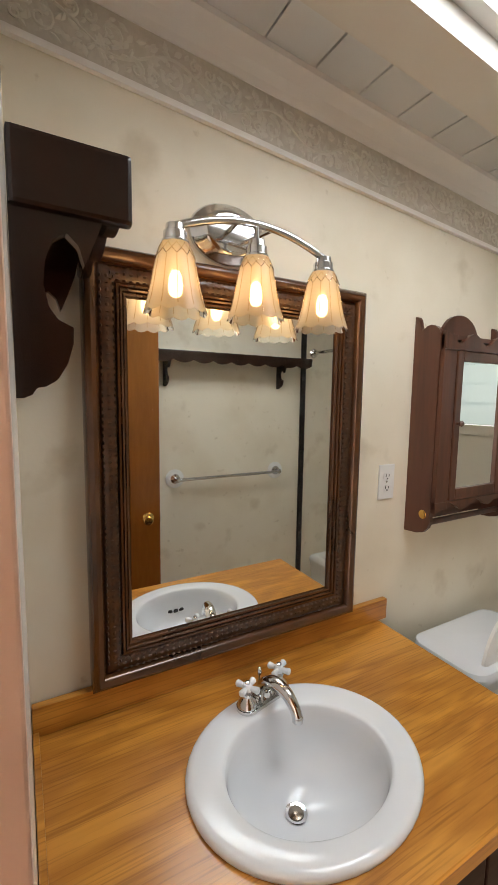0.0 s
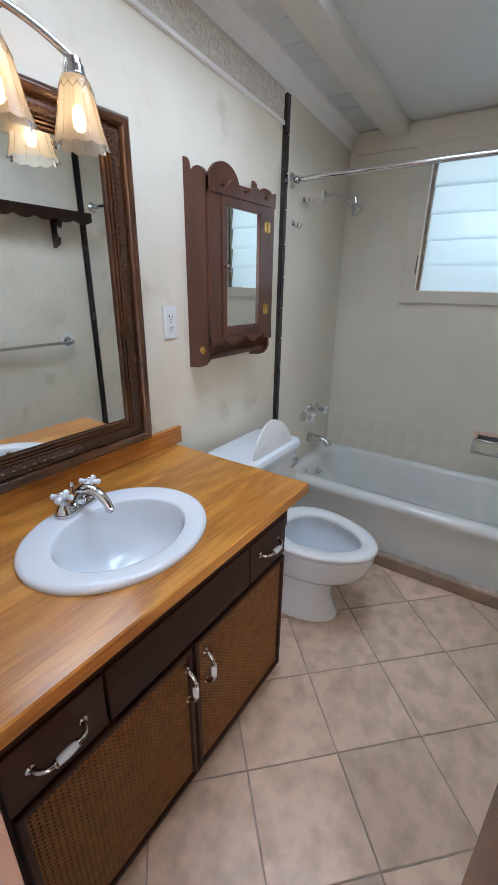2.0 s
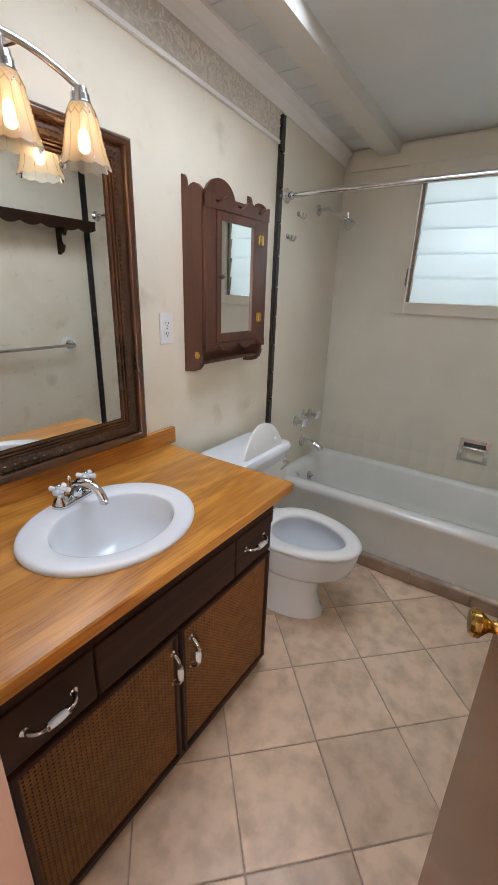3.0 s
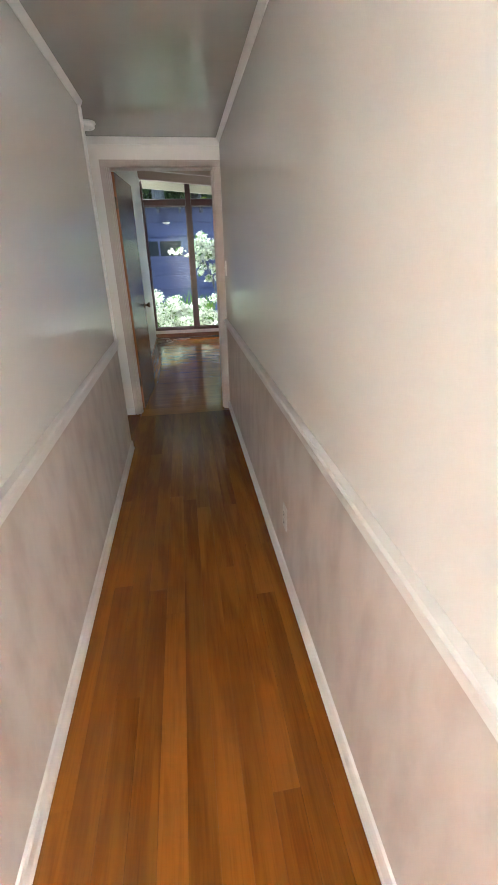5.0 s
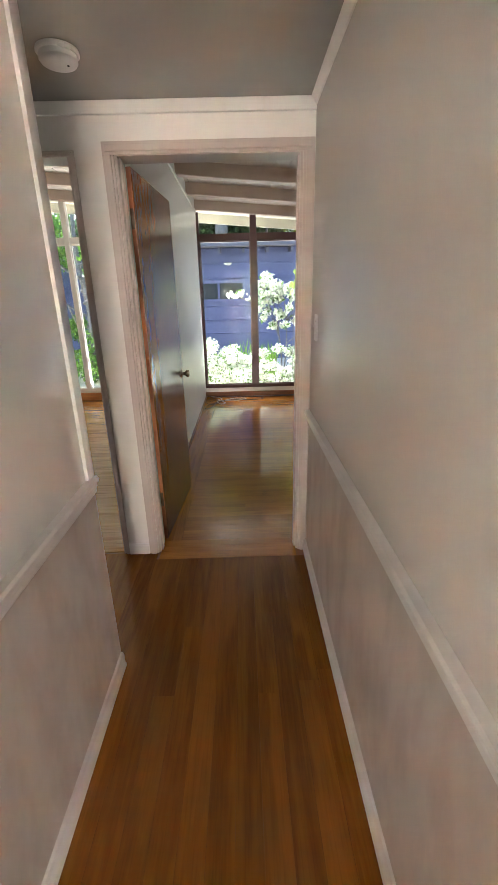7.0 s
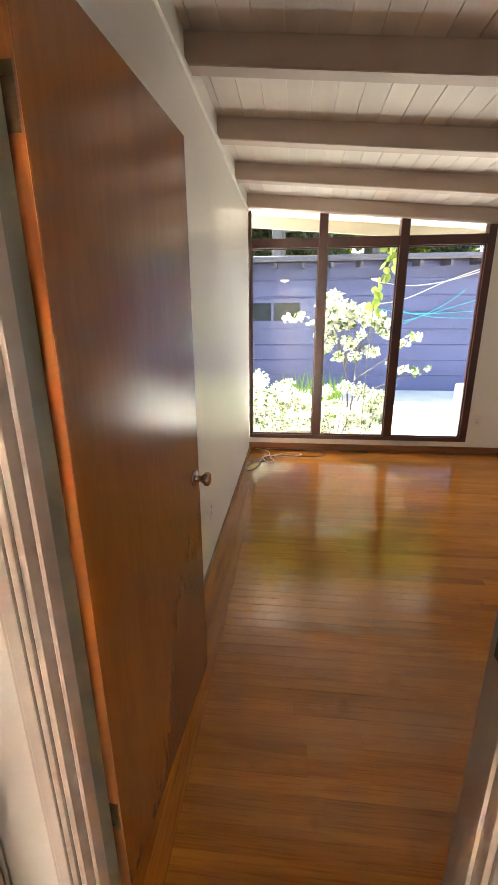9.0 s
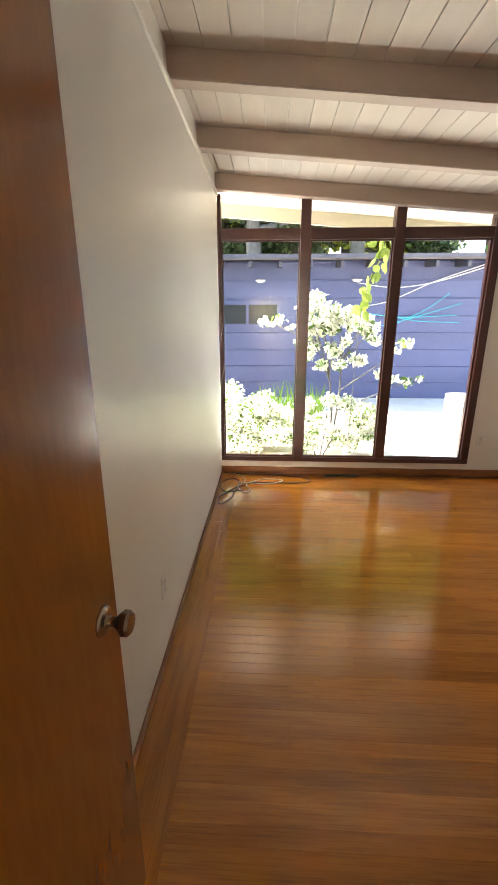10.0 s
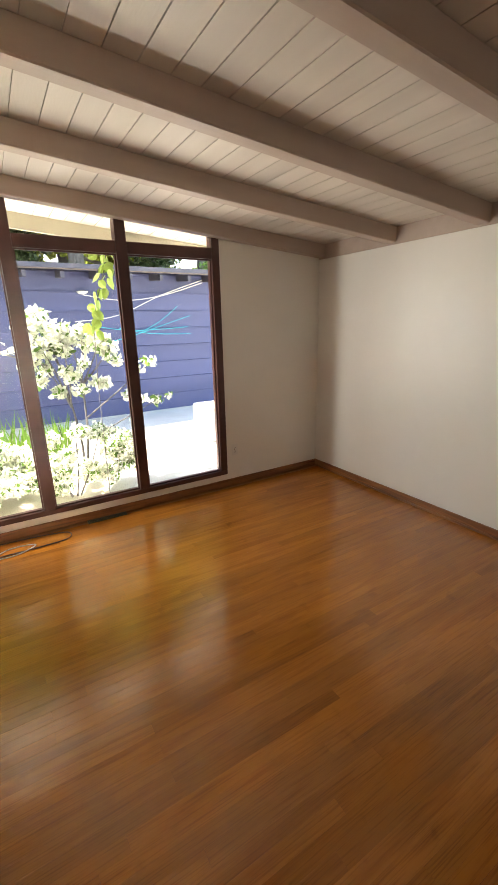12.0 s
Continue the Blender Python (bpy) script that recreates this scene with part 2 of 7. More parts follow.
def bm_prism(bm, pts, h0, h1, axis="z"):
    """A flat outline drawn out between two levels of one axis; pts are the two other coordinates in x, y, z order."""
    def v(p, h):
        return {"z": (p[0], p[1], h), "y": (p[0], h, p[1]), "x": (h, p[0], p[1])}[axis]
    a = [bm.verts.new(v(p, h0)) for p in pts]
    b = [bm.verts.new(v(p, h1)) for p in pts]
    n = len(pts)
    bm.faces.new(a[::-1])
    bm.faces.new(b)
    for i in range(n):
        bm.faces.new((a[i], a[(i + 1) % n], b[(i + 1) % n], b[i]))
    bmesh.ops.recalc_face_normals(bm, faces=bm.faces)
    return bm


def bm_lathe(bm, profile, seg=24, m=None):
    """A turned body: profile of (radius, height) round z, then moved by m."""
    rings = []
    for r, z in profile:
        if r < 1e-5:
            rings.append([bm.verts.new((0, 0, z))])
        else:
            rings.append([bm.verts.new((r * math.cos(2 * math.pi * i / seg), r * math.sin(2 * math.pi * i / seg), z)) for i in range(seg)])
    made = [v for r in rings for v in r]
    for a, b in zip(rings, rings[1:]):
        for i in range(seg):
            j = (i + 1) % seg
            q = [a[i % len(a)], a[j % len(a)], b[j % len(b)], b[i % len(b)]]
            q = [v for k, v in enumerate(q) if v not in q[:k]]
            if len(q) > 2:
                bm.faces.new(q)
    if m is not None:
        bmesh.ops.transform(bm, matrix=m, verts=made)
    return bm


def bm_tube(bm, pts, radius, seg=10, closed=False):
    """A round bar along a line of points; radius may be a list."""
    pts = [Vector(p) for p in pts]
    n = len(pts)
    rad = radius if isinstance(radius, (list, tuple)) else [radius] * n
    rings, up = [], None
    for i, p in enumerate(pts):
        d = (pts[(i + 1) % n] - pts[i - 1]) if closed else (pts[min(i + 1, n - 1)] - pts[max(i - 1, 0)])
        d.normalize()
        if up is None:
            up = d.orthogonal().normalized()
        side = d.cross(up).normalized()
        up = side.cross(d).normalized()
        rings.append([bm.verts.new(p + rad[i] * (math.cos(2 * math.pi * k / seg) * up + math.sin(2 * math.pi * k / seg) * side)) for k in range(seg)])
    pairs = list(zip(rings, rings[1:])) + ([(rings[-1], rings[0])] if closed else [])
    for a, b in pairs:
        for k in range(seg):
            bm.faces.new((a[k], a[(k + 1) % seg], b[(k + 1) % seg], b[k]))
    if not closed:
        bm.faces.new(rings[0][::-1])
        bm.faces.new(rings[-1])
    return bm


def arc(cx, cy, r, a0, a1, n):
    return [(cx + r * math.cos(radians(a0 + (a1 - a0) * i / n)), cy + r * math.sin(radians(a0 + (a1 - a0) * i / n))) for i in range(n + 1)]


def smooth_line(pts, n=6):
    """Catmull-Rom through points."""
    pts = [Vector(p) for p in pts]
    out = []
    for i in range(len(pts) - 1):
        p0, p1, p2, p3 = pts[max(i - 1, 0)], pts[i], pts[i + 1], pts[min(i + 2, len(pts) - 1)]
        for k in range(n):
            t = k / n
            out.append(0.5 * ((2 * p1) + (p2 - p0) * t + (2 * p0 - 5 * p1 + 4 * p2 - p3) * t * t + (3 * p1 - p0 - 3 * p2 + p3) * t ** 3))
    out.append(pts[-1])
    return out


def mesh_of(name, bm, mat, smooth=False, angle=40):
    bmesh.ops.recalc_face_normals(bm, faces=bm.faces)
    me = bpy.data.meshes.new(name)
    bm.to_mesh(me)
    bm.free()
    if mat is not None:
        me.materials.append(mat)
    if smooth:
        me.shade_smooth()
        me.set_sharp_from_angle(angle=radians(angle))
    return me


def part(name, bm, mat, parent, label="", smooth=False, angle=40):
    ob = new(name, mesh_of(name, bm, mat, smooth, angle))
    ob.parent = parent
    if label:
        ob["label"] = label
    return ob


def thing(name, label, category, at=(0, 0, 0), rz=0.0, group="", kind=""):
    ob = new(name)
    ob.empty_display_size = 0.05
    ob.matrix_basis = pose(*at, 0, 0, rz)
    return tagged(ob, label, category, group, kind)


def structure(name, boxes, mat, label, category, bevel=0.0):
    bm = bmesh.new()
    for b in boxes:
        bm_box(bm, *b, bevel=bevel)
    return tagged(new(name, mesh_of(name, bm, mat)), label, category, kind="structure")


# ---------------------------------------------------------------- the plan, in metres
BATH_X, BATH_Y = 2.60, -1.55          # window wall and towel wall of the bathroom
HALL_L, HALL_R, HALL_END = -1.00, -0.12, 3.60
HALL_BACK, HALL_H = -3.0, 2.215
SIDE_Y0, SIDE_Y1 = -2.95, -1.95        # added side opening behind the walk, unseen, for the hall's fill lamp
CASE_Y0 = 2.80                        # where the hall's long wall ends
BED_X0, BED_X1, BED_Y0, BED_Y1 = -1.05, 2.52, 3.72, 7.68
SLOPE = -0.084


def beam_z(x):
    return 2.512 + SLOPE * (x - BED_X0)


def bath_z(x):
    return 2.47 - 0.075 * x
# ---------------------------------------------------------------- walls, floors, ceilings
T = 0.12
# bathroom
structure("wall_vanity", [(-0.010, 0, 0, 1.845, T, 2.75)], M["wall_bath"], "cream papered bathroom wall with faint stains", "wall")
structure("wall_shower_end", [(1.845, -0.006, 0, BATH_X + T, T, 2.75)], M["tile_white"], "cream tiled wall at the tub's tap end", "wall")
WY0, WY1, WZ0, WZ1 = -1.12, -0.47, 1.42, 2.10
structure("wall_bath_window", [(BATH_X, BATH_Y, 0, BATH_X + T, WY0, 2.6), (BATH_X, WY1, 0, BATH_X + T, -0.006, 2.6),
                               (BATH_X, WY0, 0, BATH_X + T, WY1, WZ0), (BATH_X, WY0, WZ1, BATH_X + T, WY1, 2.6)], M["tile_white"], "cream tiled bathroom wall around a louvred window", "wall")
structure("wall_towel", [(HALL_R + T, BATH_Y - T, 0, BATH_X + T, BATH_Y, 2.75)], M["wall_bath"], "cream bathroom wall behind the towel bar", "wall")
DOOR_Y0, DOOR_Y1 = -1.46, -0.745      # clear opening of the bathroom door
structure("wall_hall_bath", [(HALL_R, HALL_BACK, 0, -0.010, DOOR_Y0 - 0.02, 2.75), (HALL_R, DOOR_Y1 + 0.02, 0, -0.010, 0, 2.75), (HALL_R, DOOR_Y0 - 0.02, 2.05, -0.010, DOOR_Y1 + 0.02, 2.75)],
          M["wall_hall"], "white painted wall between hall and bathroom", "wall")
SKX0, SKX1, SKY0, SKY1 = 0.53, 1.38, -1.00, -0.37
bm = bmesh.new()
for x0, x1, y0, y1 in ((HALL_R, SKX0, BATH_Y - T, T), (SKX1, BATH_X + T, BATH_Y - T, T), (SKX0, SKX1, BATH_Y - T, SKY0), (SKX0, SKX1, SKY1, T)):
    bm_prism(bm, [(x0, bath_z(x0)), (x1, bath_z(x1)), (x1, bath_z(x1) + 0.16), (x0, bath_z(x0) + 0.16)], y0, y1, "y")
pw, k = 0.147, 0
while -0.06 + k * pw < BATH_X:
    xa, xb = -0.06 + k * pw + 0.003, min(-0.06 + (k + 1) * pw - 0.003, BATH_X)
    for y0, y1 in ((-0.216, -0.001),):
        bm_prism(bm, [(xa, bath_z(xa) - 0.008), (xb, bath_z(xb) - 0.008), (xb, bath_z(xb) + 0.001), (xa, bath_z(xa) + 0.001)], y0, y1, "y")
    k += 1
tagged(new("ceiling_bath", mesh_of("ceiling_bath", bm, M["ceiling_bath"])), "white painted sloping plank ceiling with a skylight", "ceiling", kind="structure")
structure("floor_bath", [(-0.06, BATH_Y, -0.10, BATH_X, 0.0, -0.004)], M["grout"], "beige diagonal ceramic tile floor with grey grout", "floor")

# hall
structure("wall_hall_right", [(HALL_R, 0, 0, -0.0105, HALL_END, 2.75)], M["wall_hall"], "white painted hall wall over a chair rail", "wall")
structure("wall_hall_left", [(HALL_L - T, HALL_BACK, 0, HALL_L, SIDE_Y0, 2.75), (HALL_L - T, SIDE_Y1, 0, HALL_L, CASE_Y0, 2.75), (HALL_L - T, SIDE_Y0, 2.1, HALL_L, SIDE_Y1, 2.75)], M["wall_hall"], "white painted hall wall ending at an outer corner", "wall")
D1X0, D1X1 = -0.997, -0.172           # bedroom door opening
D2X0, D2X1 = -1.95, -1.19             # second door opening
structure("wall_hall_end", [(-2.2, HALL_END, 0, D2X0, HALL_END + T, 3.0), (D2X1, HALL_END, 0, D1X0, HALL_END + T, 3.0), (D1X1, HALL_END, 0, 2.64, HALL_END + T, 3.0),
                            (D2X0, HALL_END, 2.03, D2X1, HALL_END + T, 3.0), (D1X0, HALL_END, 2.03, D1X1, HALL_END + T, 3.0)], M["wall_hall"], "white painted wall with two doorways at the hall's end", "wall")
structure("wall_hall_recess", [(-2.2, CASE_Y0 - T, 0, HALL_L - T, CASE_Y0, 2.75), (-2.2 - T, CASE_Y0 - T, 0, -2.2, HALL_END + T, 2.75)], M["wall_hall"], "plain white wall closing the hall's side bay", "wall")
structure("ceiling_hall", [(-2.2 - T, HALL_BACK, HALL_H, HALL_R, HALL_END, HALL_H + 0.06)], M["ceiling_gloss"], "smooth glossy hall ceiling, its white greyed to look dim", "ceiling")
structure("wall_hall_back", [(HALL_L - T, HALL_BACK - T, 0, 0, HALL_BACK, 2.75)], M["wall_hall"], "plain white wall closing the hall", "wall")
structure("wall_side_closing", [(HALL_L - 0.55, SIDE_Y0 - 0.1, 0, HALL_L - 0.45, SIDE_Y1 + 0.1, 2.75)], M["wall_hall"], "plain white wall closing the hall's added side opening", "wall")
structure("floor_hall", [(-2.2, HALL_BACK, -0.10, -0.06, HALL_END + 0.06, -0.006)], M["subfloor"], "orange-brown strip wood floor of the hall", "floor")

# bedroom
structure("wall_bed_left", [(BED_X0 - T, HALL_END + T, 0, BED_X0, BED_Y1, 3.0)], M["wall_white"], "plain white bedroom wall", "wall")
structure("wall_bed_right", [(BED_X1, HALL_END + T, 0, BED_X1 + T, BED_Y1 + T, 3.0)], M["wall_white"], "plain white bedroom wall", "wall")
WIN_X1 = 1.36
structure("wall_bed_window", [(WIN_X1, BED_Y1, -0.13, BED_X1, BED_Y1 + T, 3.0), (BED_X0 - T, BED_Y1, -0.13, WIN_X1, BED_Y1 + T, 0.13)], M["wall_white"], "white wall beside and below the tall bedroom window", "wall")
RZ = 0.130
bm = bmesh.new()
for x0, x1, y0, y1 in ((BED_X0 - T, BED_X1 + T, HALL_END, BED_Y1 + 0.9),):
    bm_prism(bm, [(x0, beam_z(x0) + RZ), (x1, beam_z(x1) + RZ), (x1, beam_z(x1) + RZ + 0.08), (x0, beam_z(x0) + RZ + 0.08)], y0, y1, "y")
tagged(new("ceiling_bed", mesh_of("ceiling_bed", bm, M["ceiling"])), "off-white painted plank ceiling over beams", "ceiling", kind="structure")
structure("floor_bed", [(BED_X0, HALL_END + 0.06, -0.10, BED_X1, BED_Y1, -0.006)], M["subfloor"], "honey-brown strip wood floor of the bedroom", "floor")
# second bedroom, seen past its doorway
structure("wall_room_right", [(-4.6 - T, HALL_END, 0, -4.6, BED_Y1 + T, 3.2)], M["wall_white"], "plain white wall of the second bedroom", "wall")
structure("floor_room", [(-4.6, HALL_END + 0.06, -0.10, BED_X0 - T, BED_Y1, -0.006)], M["subfloor"], "honey-brown strip wood floor of the second bedroom", "floor")
bm = bmesh.new()
for x0, x1, y0, y1 in ((-4.6 - T, BED_X0 - T, HALL_END, BED_Y1 + 0.9),):
    bm_prism(bm, [(x0, beam_z(x0) + RZ), (x1, beam_z(x1) + RZ), (x1, beam_z(x1) + RZ + 0.08), (x0, beam_z(x0) + RZ + 0.08)], y0, y1, "y")
tagged(new("ceiling_room", mesh_of("ceiling_room", bm, M["ceiling"])), "off-white plank ceiling of the second bedroom", "ceiling", kind="structure")
structure("wall_room_window", [(-4.6, BED_Y1, -0.13, -3.9, BED_Y1 + T, 3.1), (-3.9, BED_Y1, -0.13, BED_X0 - T, BED_Y1 + T, 0.13)], M["wall_white"], "white wall around the second bedroom's window", "wall")
structure("wall_room_back", [(-4.6, HALL_END, 0, -2.2 - T, HALL_END + T, 3.2)], M["wall_white"], "plain white wall of the second bedroom", "wall")
structure("skylight", [(SKX0 - 0.03, SKY0 - 0.03, 2.66, SKX1 + 0.03, SKY1 + 0.03, 2.672)], M["sky_dome"], "white translucent skylight dome in the bathroom ceiling", "skylight")
window_light("bath_window_light", (BATH_X + 0.35, -0.8, 1.76), (0, -0.8, 1.4), 0.9, 0.9, 4.6, (0.80, 0.92, 1.0))
window_light("skylight_light", ((SKX0 + SKX1) / 2, (SKY0 + SKY1) / 2, 2.56), ((SKX0 + SKX1) / 2, (SKY0 + SKY1) / 2, 0), 0.80, 0.58, 24, (0.70, 0.85, 1.0))
# Hidden strip below the sill, added to brighten the bedroom like ground bounce.
window_light("bed_sill_fill", (0.16, 8.03, -0.05), (0.16, 7.03, 0.40), 2.2, 0.16, 4.5, (0.96, 0.98, 1.0), spread=175)
# Unseen lamp added left of the window to brighten the bedroom's right wall.
window_light("right_wall_fill", (-1.42, 8.45, 1.35), (2.52, 5.0, 1.9), 0.60, 2.0, 11, (0.96, 0.98, 1.0), spread=180)
# Second hidden sill strip, added to brighten the other bedroom's floor.
window_light("room_sill_fill", (-2.55, 8.03, -0.05), (-2.55, 7.03, 0.40), 2.4, 0.16, 22, (1.0, 0.96, 0.88), spread=175)
# Unseen fill lamp for the hall, set in the added side opening.
window_light("hall_fill_light", (HALL_L - 0.06, -2.45, 1.15), (HALL_L + 1.0, -2.45, 1.1), 0.95, 1.9, 104, (1.0, 0.975, 0.96), spread=100)
# ---------------------------------------------------------------- more materials
M["oak_top"] = wood("honey_oak_counter", (0.44, 0.165, 0.025), (0.68, 0.300, 0.055), along="x", rough=0.30, coat=0.25, ring=7.0, stretch=5.0, wander=1.6, worn=0.40, pores=0.55)
M["vanity_dark"] = wood("dark_brown_vanity_paint", (0.024, 0.0085, 0.0055), (0.040, 0.0145, 0.009), along="x", rough=0.42, ring=5, spec=0.22)
M["shelf_dark"] = wood("dark_stained_pine", (0.014, 0.0045, 0.002), (0.028, 0.0085, 0.0038), along="z", rough=0.24, coat=0.2)
M["cab_red"] = wood("red_brown_cabinet_wood", (0.052, 0.016, 0.008), (0.098, 0.032, 0.016), along="z", rough=0.32, coat=0.2, ring=5, stretch=10)
M["door_brown"] = wood("brown_birch_veneer", (0.220, 0.072, 0.012), (0.285, 0.103, 0.020), along="z", rough=0.24, coat=0.25, ring=2.2, stretch=7.0, wander=0.6, bump=0.0, spec=0.5)
M["door_edge"] = wood("orange_door_edge", (0.26, 0.075, 0.018), (0.38, 0.125, 0.032), along="z", rough=0.45)
M["frame_gold"] = material("bronze_gilt_frame", (0.125, 0.044, 0.013), 0.24, metal=0.30, color2=(0.060, 0.022, 0.008), coat=0.6, scale=7, bump=0.06, bump_scale=60, rough_var=0.08)
M["frame_carved"] = material("dark_carved_gilt", (0.090, 0.034, 0.012), 0.34, metal=0.2, color2=(0.045, 0.018, 0.007), scale=60, bump=0.3, bump_scale=90, coat=0.4)
M["chrome"] = material("polished_chrome", (0.72, 0.72, 0.72), 0.10, metal=1.0, color2=(0.66, 0.66, 0.66), scale=8, rough_var=0.04)
M["brass"] = material("worn_brass", (0.72, 0.46, 0.14), 0.20, metal=1.0, color2=(0.55, 0.33, 0.09), scale=14, rough_var=0.08)
M["knob_dark"] = material("tarnished_nickel_knob", (0.34, 0.28, 0.22), 0.25, metal=1.0, color2=(0.24, 0.19, 0.15), scale=12, rough_var=0.08)
M["porcelain"] = material("white_porcelain", (0.78, 0.80, 0.825), 0.15, color2=(0.75, 0.77, 0.795), scale=4, coat=0.15)
M["tub"] = material("white_tub_enamel", (0.76, 0.75, 0.70), 0.14, color2=(0.70, 0.69, 0.64), scale=3, coat=0.2)
M["plastic"] = material("white_plastic", (0.78, 0.77, 0.74), 0.35, color2=(0.74, 0.73, 0.70), scale=6)
M["soap_recess"] = material("soap_recess_shade", (0.10, 0.10, 0.095), 0.25, color2=(0.06, 0.06, 0.055), scale=18)
M["dark_slot"] = material("dark_slot", (0.03, 0.028, 0.026), 0.6)
M["black_tile"] = material("black_brown_glazed_tile", (0.016, 0.012, 0.012), 0.18, color2=(0.028, 0.020, 0.018), scale=12, random_tint=0.3, coat=0.3)
M["floor_tile"] = material("beige_mottled_tile", (0.74, 0.535, 0.38), 0.30, color2=(0.52, 0.36, 0.24), scale=14.0, detail=14, contrast=(0.42, 0.72), stains=0.12, bump=0.10, bump_scale=30, random_tint=0.10, rough_var=0.06)
M["tub_base_tile"] = material("brown_base_tile", (0.34, 0.23, 0.155), 0.35, color2=(0.25, 0.16, 0.10), scale=8, detail=6, bump=0.1, bump_scale=40, random_tint=0.1)
M["border"] = material("embossed_border_paper", (0.60, 0.545, 0.47), 0.5, color2=(0.56, 0.505, 0.43), scale=48, detail=2, contrast=(0.46, 0.56), bump=1.0, bump_scale=32)
M["cane"] = material("woven_cane", (0.31, 0.130, 0.038), 0.45, color2=(0.21, 0.082, 0.024), scale=40)
M["cane_back"] = material("dark_cane_backing", (0.018, 0.010, 0.006), 0.7)


def mirror_material(name):
    m = bpy.data.materials.new(name)
    m.use_nodes = True
    p = m.node_tree.nodes["Principled BSDF"]
    p.inputs["Base Color"].default_value = (0.93, 0.94, 0.92, 1)
    p.inputs["Metallic"].default_value, p.inputs["Roughness"].default_value = 1.0, 0.012
    return m


def glass_material(name, tint=(1, 1, 1), frost=0.0, ior=1.45):
    """Thin pane: mostly clear with a glossy face; frost spreads the light."""
    m = bpy.data.materials.new(name)
    m.use_nodes = True
    nt = m.node_tree
    nt.nodes.remove(nt.nodes["Principled BSDF"])
    out = nt.nodes["Material Output"]
    tr = nt.nodes.new("ShaderNodeBsdfTransparent")
    tr.inputs[0].default_value = (*tint, 1)
    tl = nt.nodes.new("ShaderNodeBsdfTranslucent")
    tl.inputs[0].default_value = (*tint, 1)
    gl = nt.nodes.new("ShaderNodeBsdfGlossy")
    gl.inputs["Roughness"].default_value = 0.02 + 0.2 * frost
    m1 = nt.nodes.new("ShaderNodeMixShader")
    m1.inputs[0].default_value = frost
    nt.links.new(tr.outputs[0], m1.inputs[1])
    nt.links.new(tl.outputs[0], m1.inputs[2])
    m2 = nt.nodes.new("ShaderNodeMixShader")
    fr = nt.nodes.new("ShaderNodeFresnel")
    fr.inputs[0].default_value = ior
    nt.links.new(fr.outputs[0], m2.inputs[0])
    nt.links.new(m1.outputs[0], m2.inputs[1])
    nt.links.new(gl.outputs[0], m2.inputs[2])
    nt.links.new(m2.outputs[0], out.inputs[0])
    return m


def emitter(name, color, strength):
    m = bpy.data.materials.new(name)
    m.use_nodes = True
    p = m.node_tree.nodes["Principled BSDF"]
    p.inputs["Emission Color"].default_value = (*color, 1)
    p.inputs["Emission Strength"].default_value = strength
    return m


M["mirror"] = mirror_material("silvered_mirror")
M["glass"] = glass_material("clear_pane", (0.96, 0.98, 0.97), 0.0, 1.16)
M["frosted"] = glass_material("frosted_louvre_glass", (0.90, 0.97, 0.96), 0.85)
M["shade_glass"] = glass_material("amber_frosted_shade", (1.0, 0.88, 0.69), 0.39, 1.30)
M["rib_glass"] = glass_material("clear_amber_rib", (0.86, 0.74, 0.58), 0.05)
M["bulb"] = emitter("warm_bulb", (1.0, 0.72, 0.40), 15.5)


def strip(name, x0, x1, lo, hi, y0, y1, mat, label, category):
    """A band along a wall whose edges follow lo(x) and hi(x)."""
    bm = bmesh.new()
    bm_prism(bm, [(x0, lo(x0)), (x1, lo(x1)), (x1, hi(x1)), (x0, hi(x0))], y0, y1, "y")
    return tagged(new(name, mesh_of(name, bm, mat)), label, category, kind="structure")


# ---------------------------------------------------------------- bathroom: trim
strip("trim_border", -0.01, 1.82, lambda x: 2.268 - 0.075 * x, lambda x: 2.384 - 0.075 * x, -0.007, 0.0, M["border"], "embossed cream scroll border paper below the crown", "trim")
M["scroll"] = material("raised_cream_scroll", (0.67, 0.62, 0.54), 0.4, color2=(0.66, 0.62, 0.54), scale=20)
bm = bmesh.new()


def on_border(u, v, lift=0.0):
    return (u, -0.007 - lift, 2.268 - 0.075 * u + v)


REPEAT = 0.13
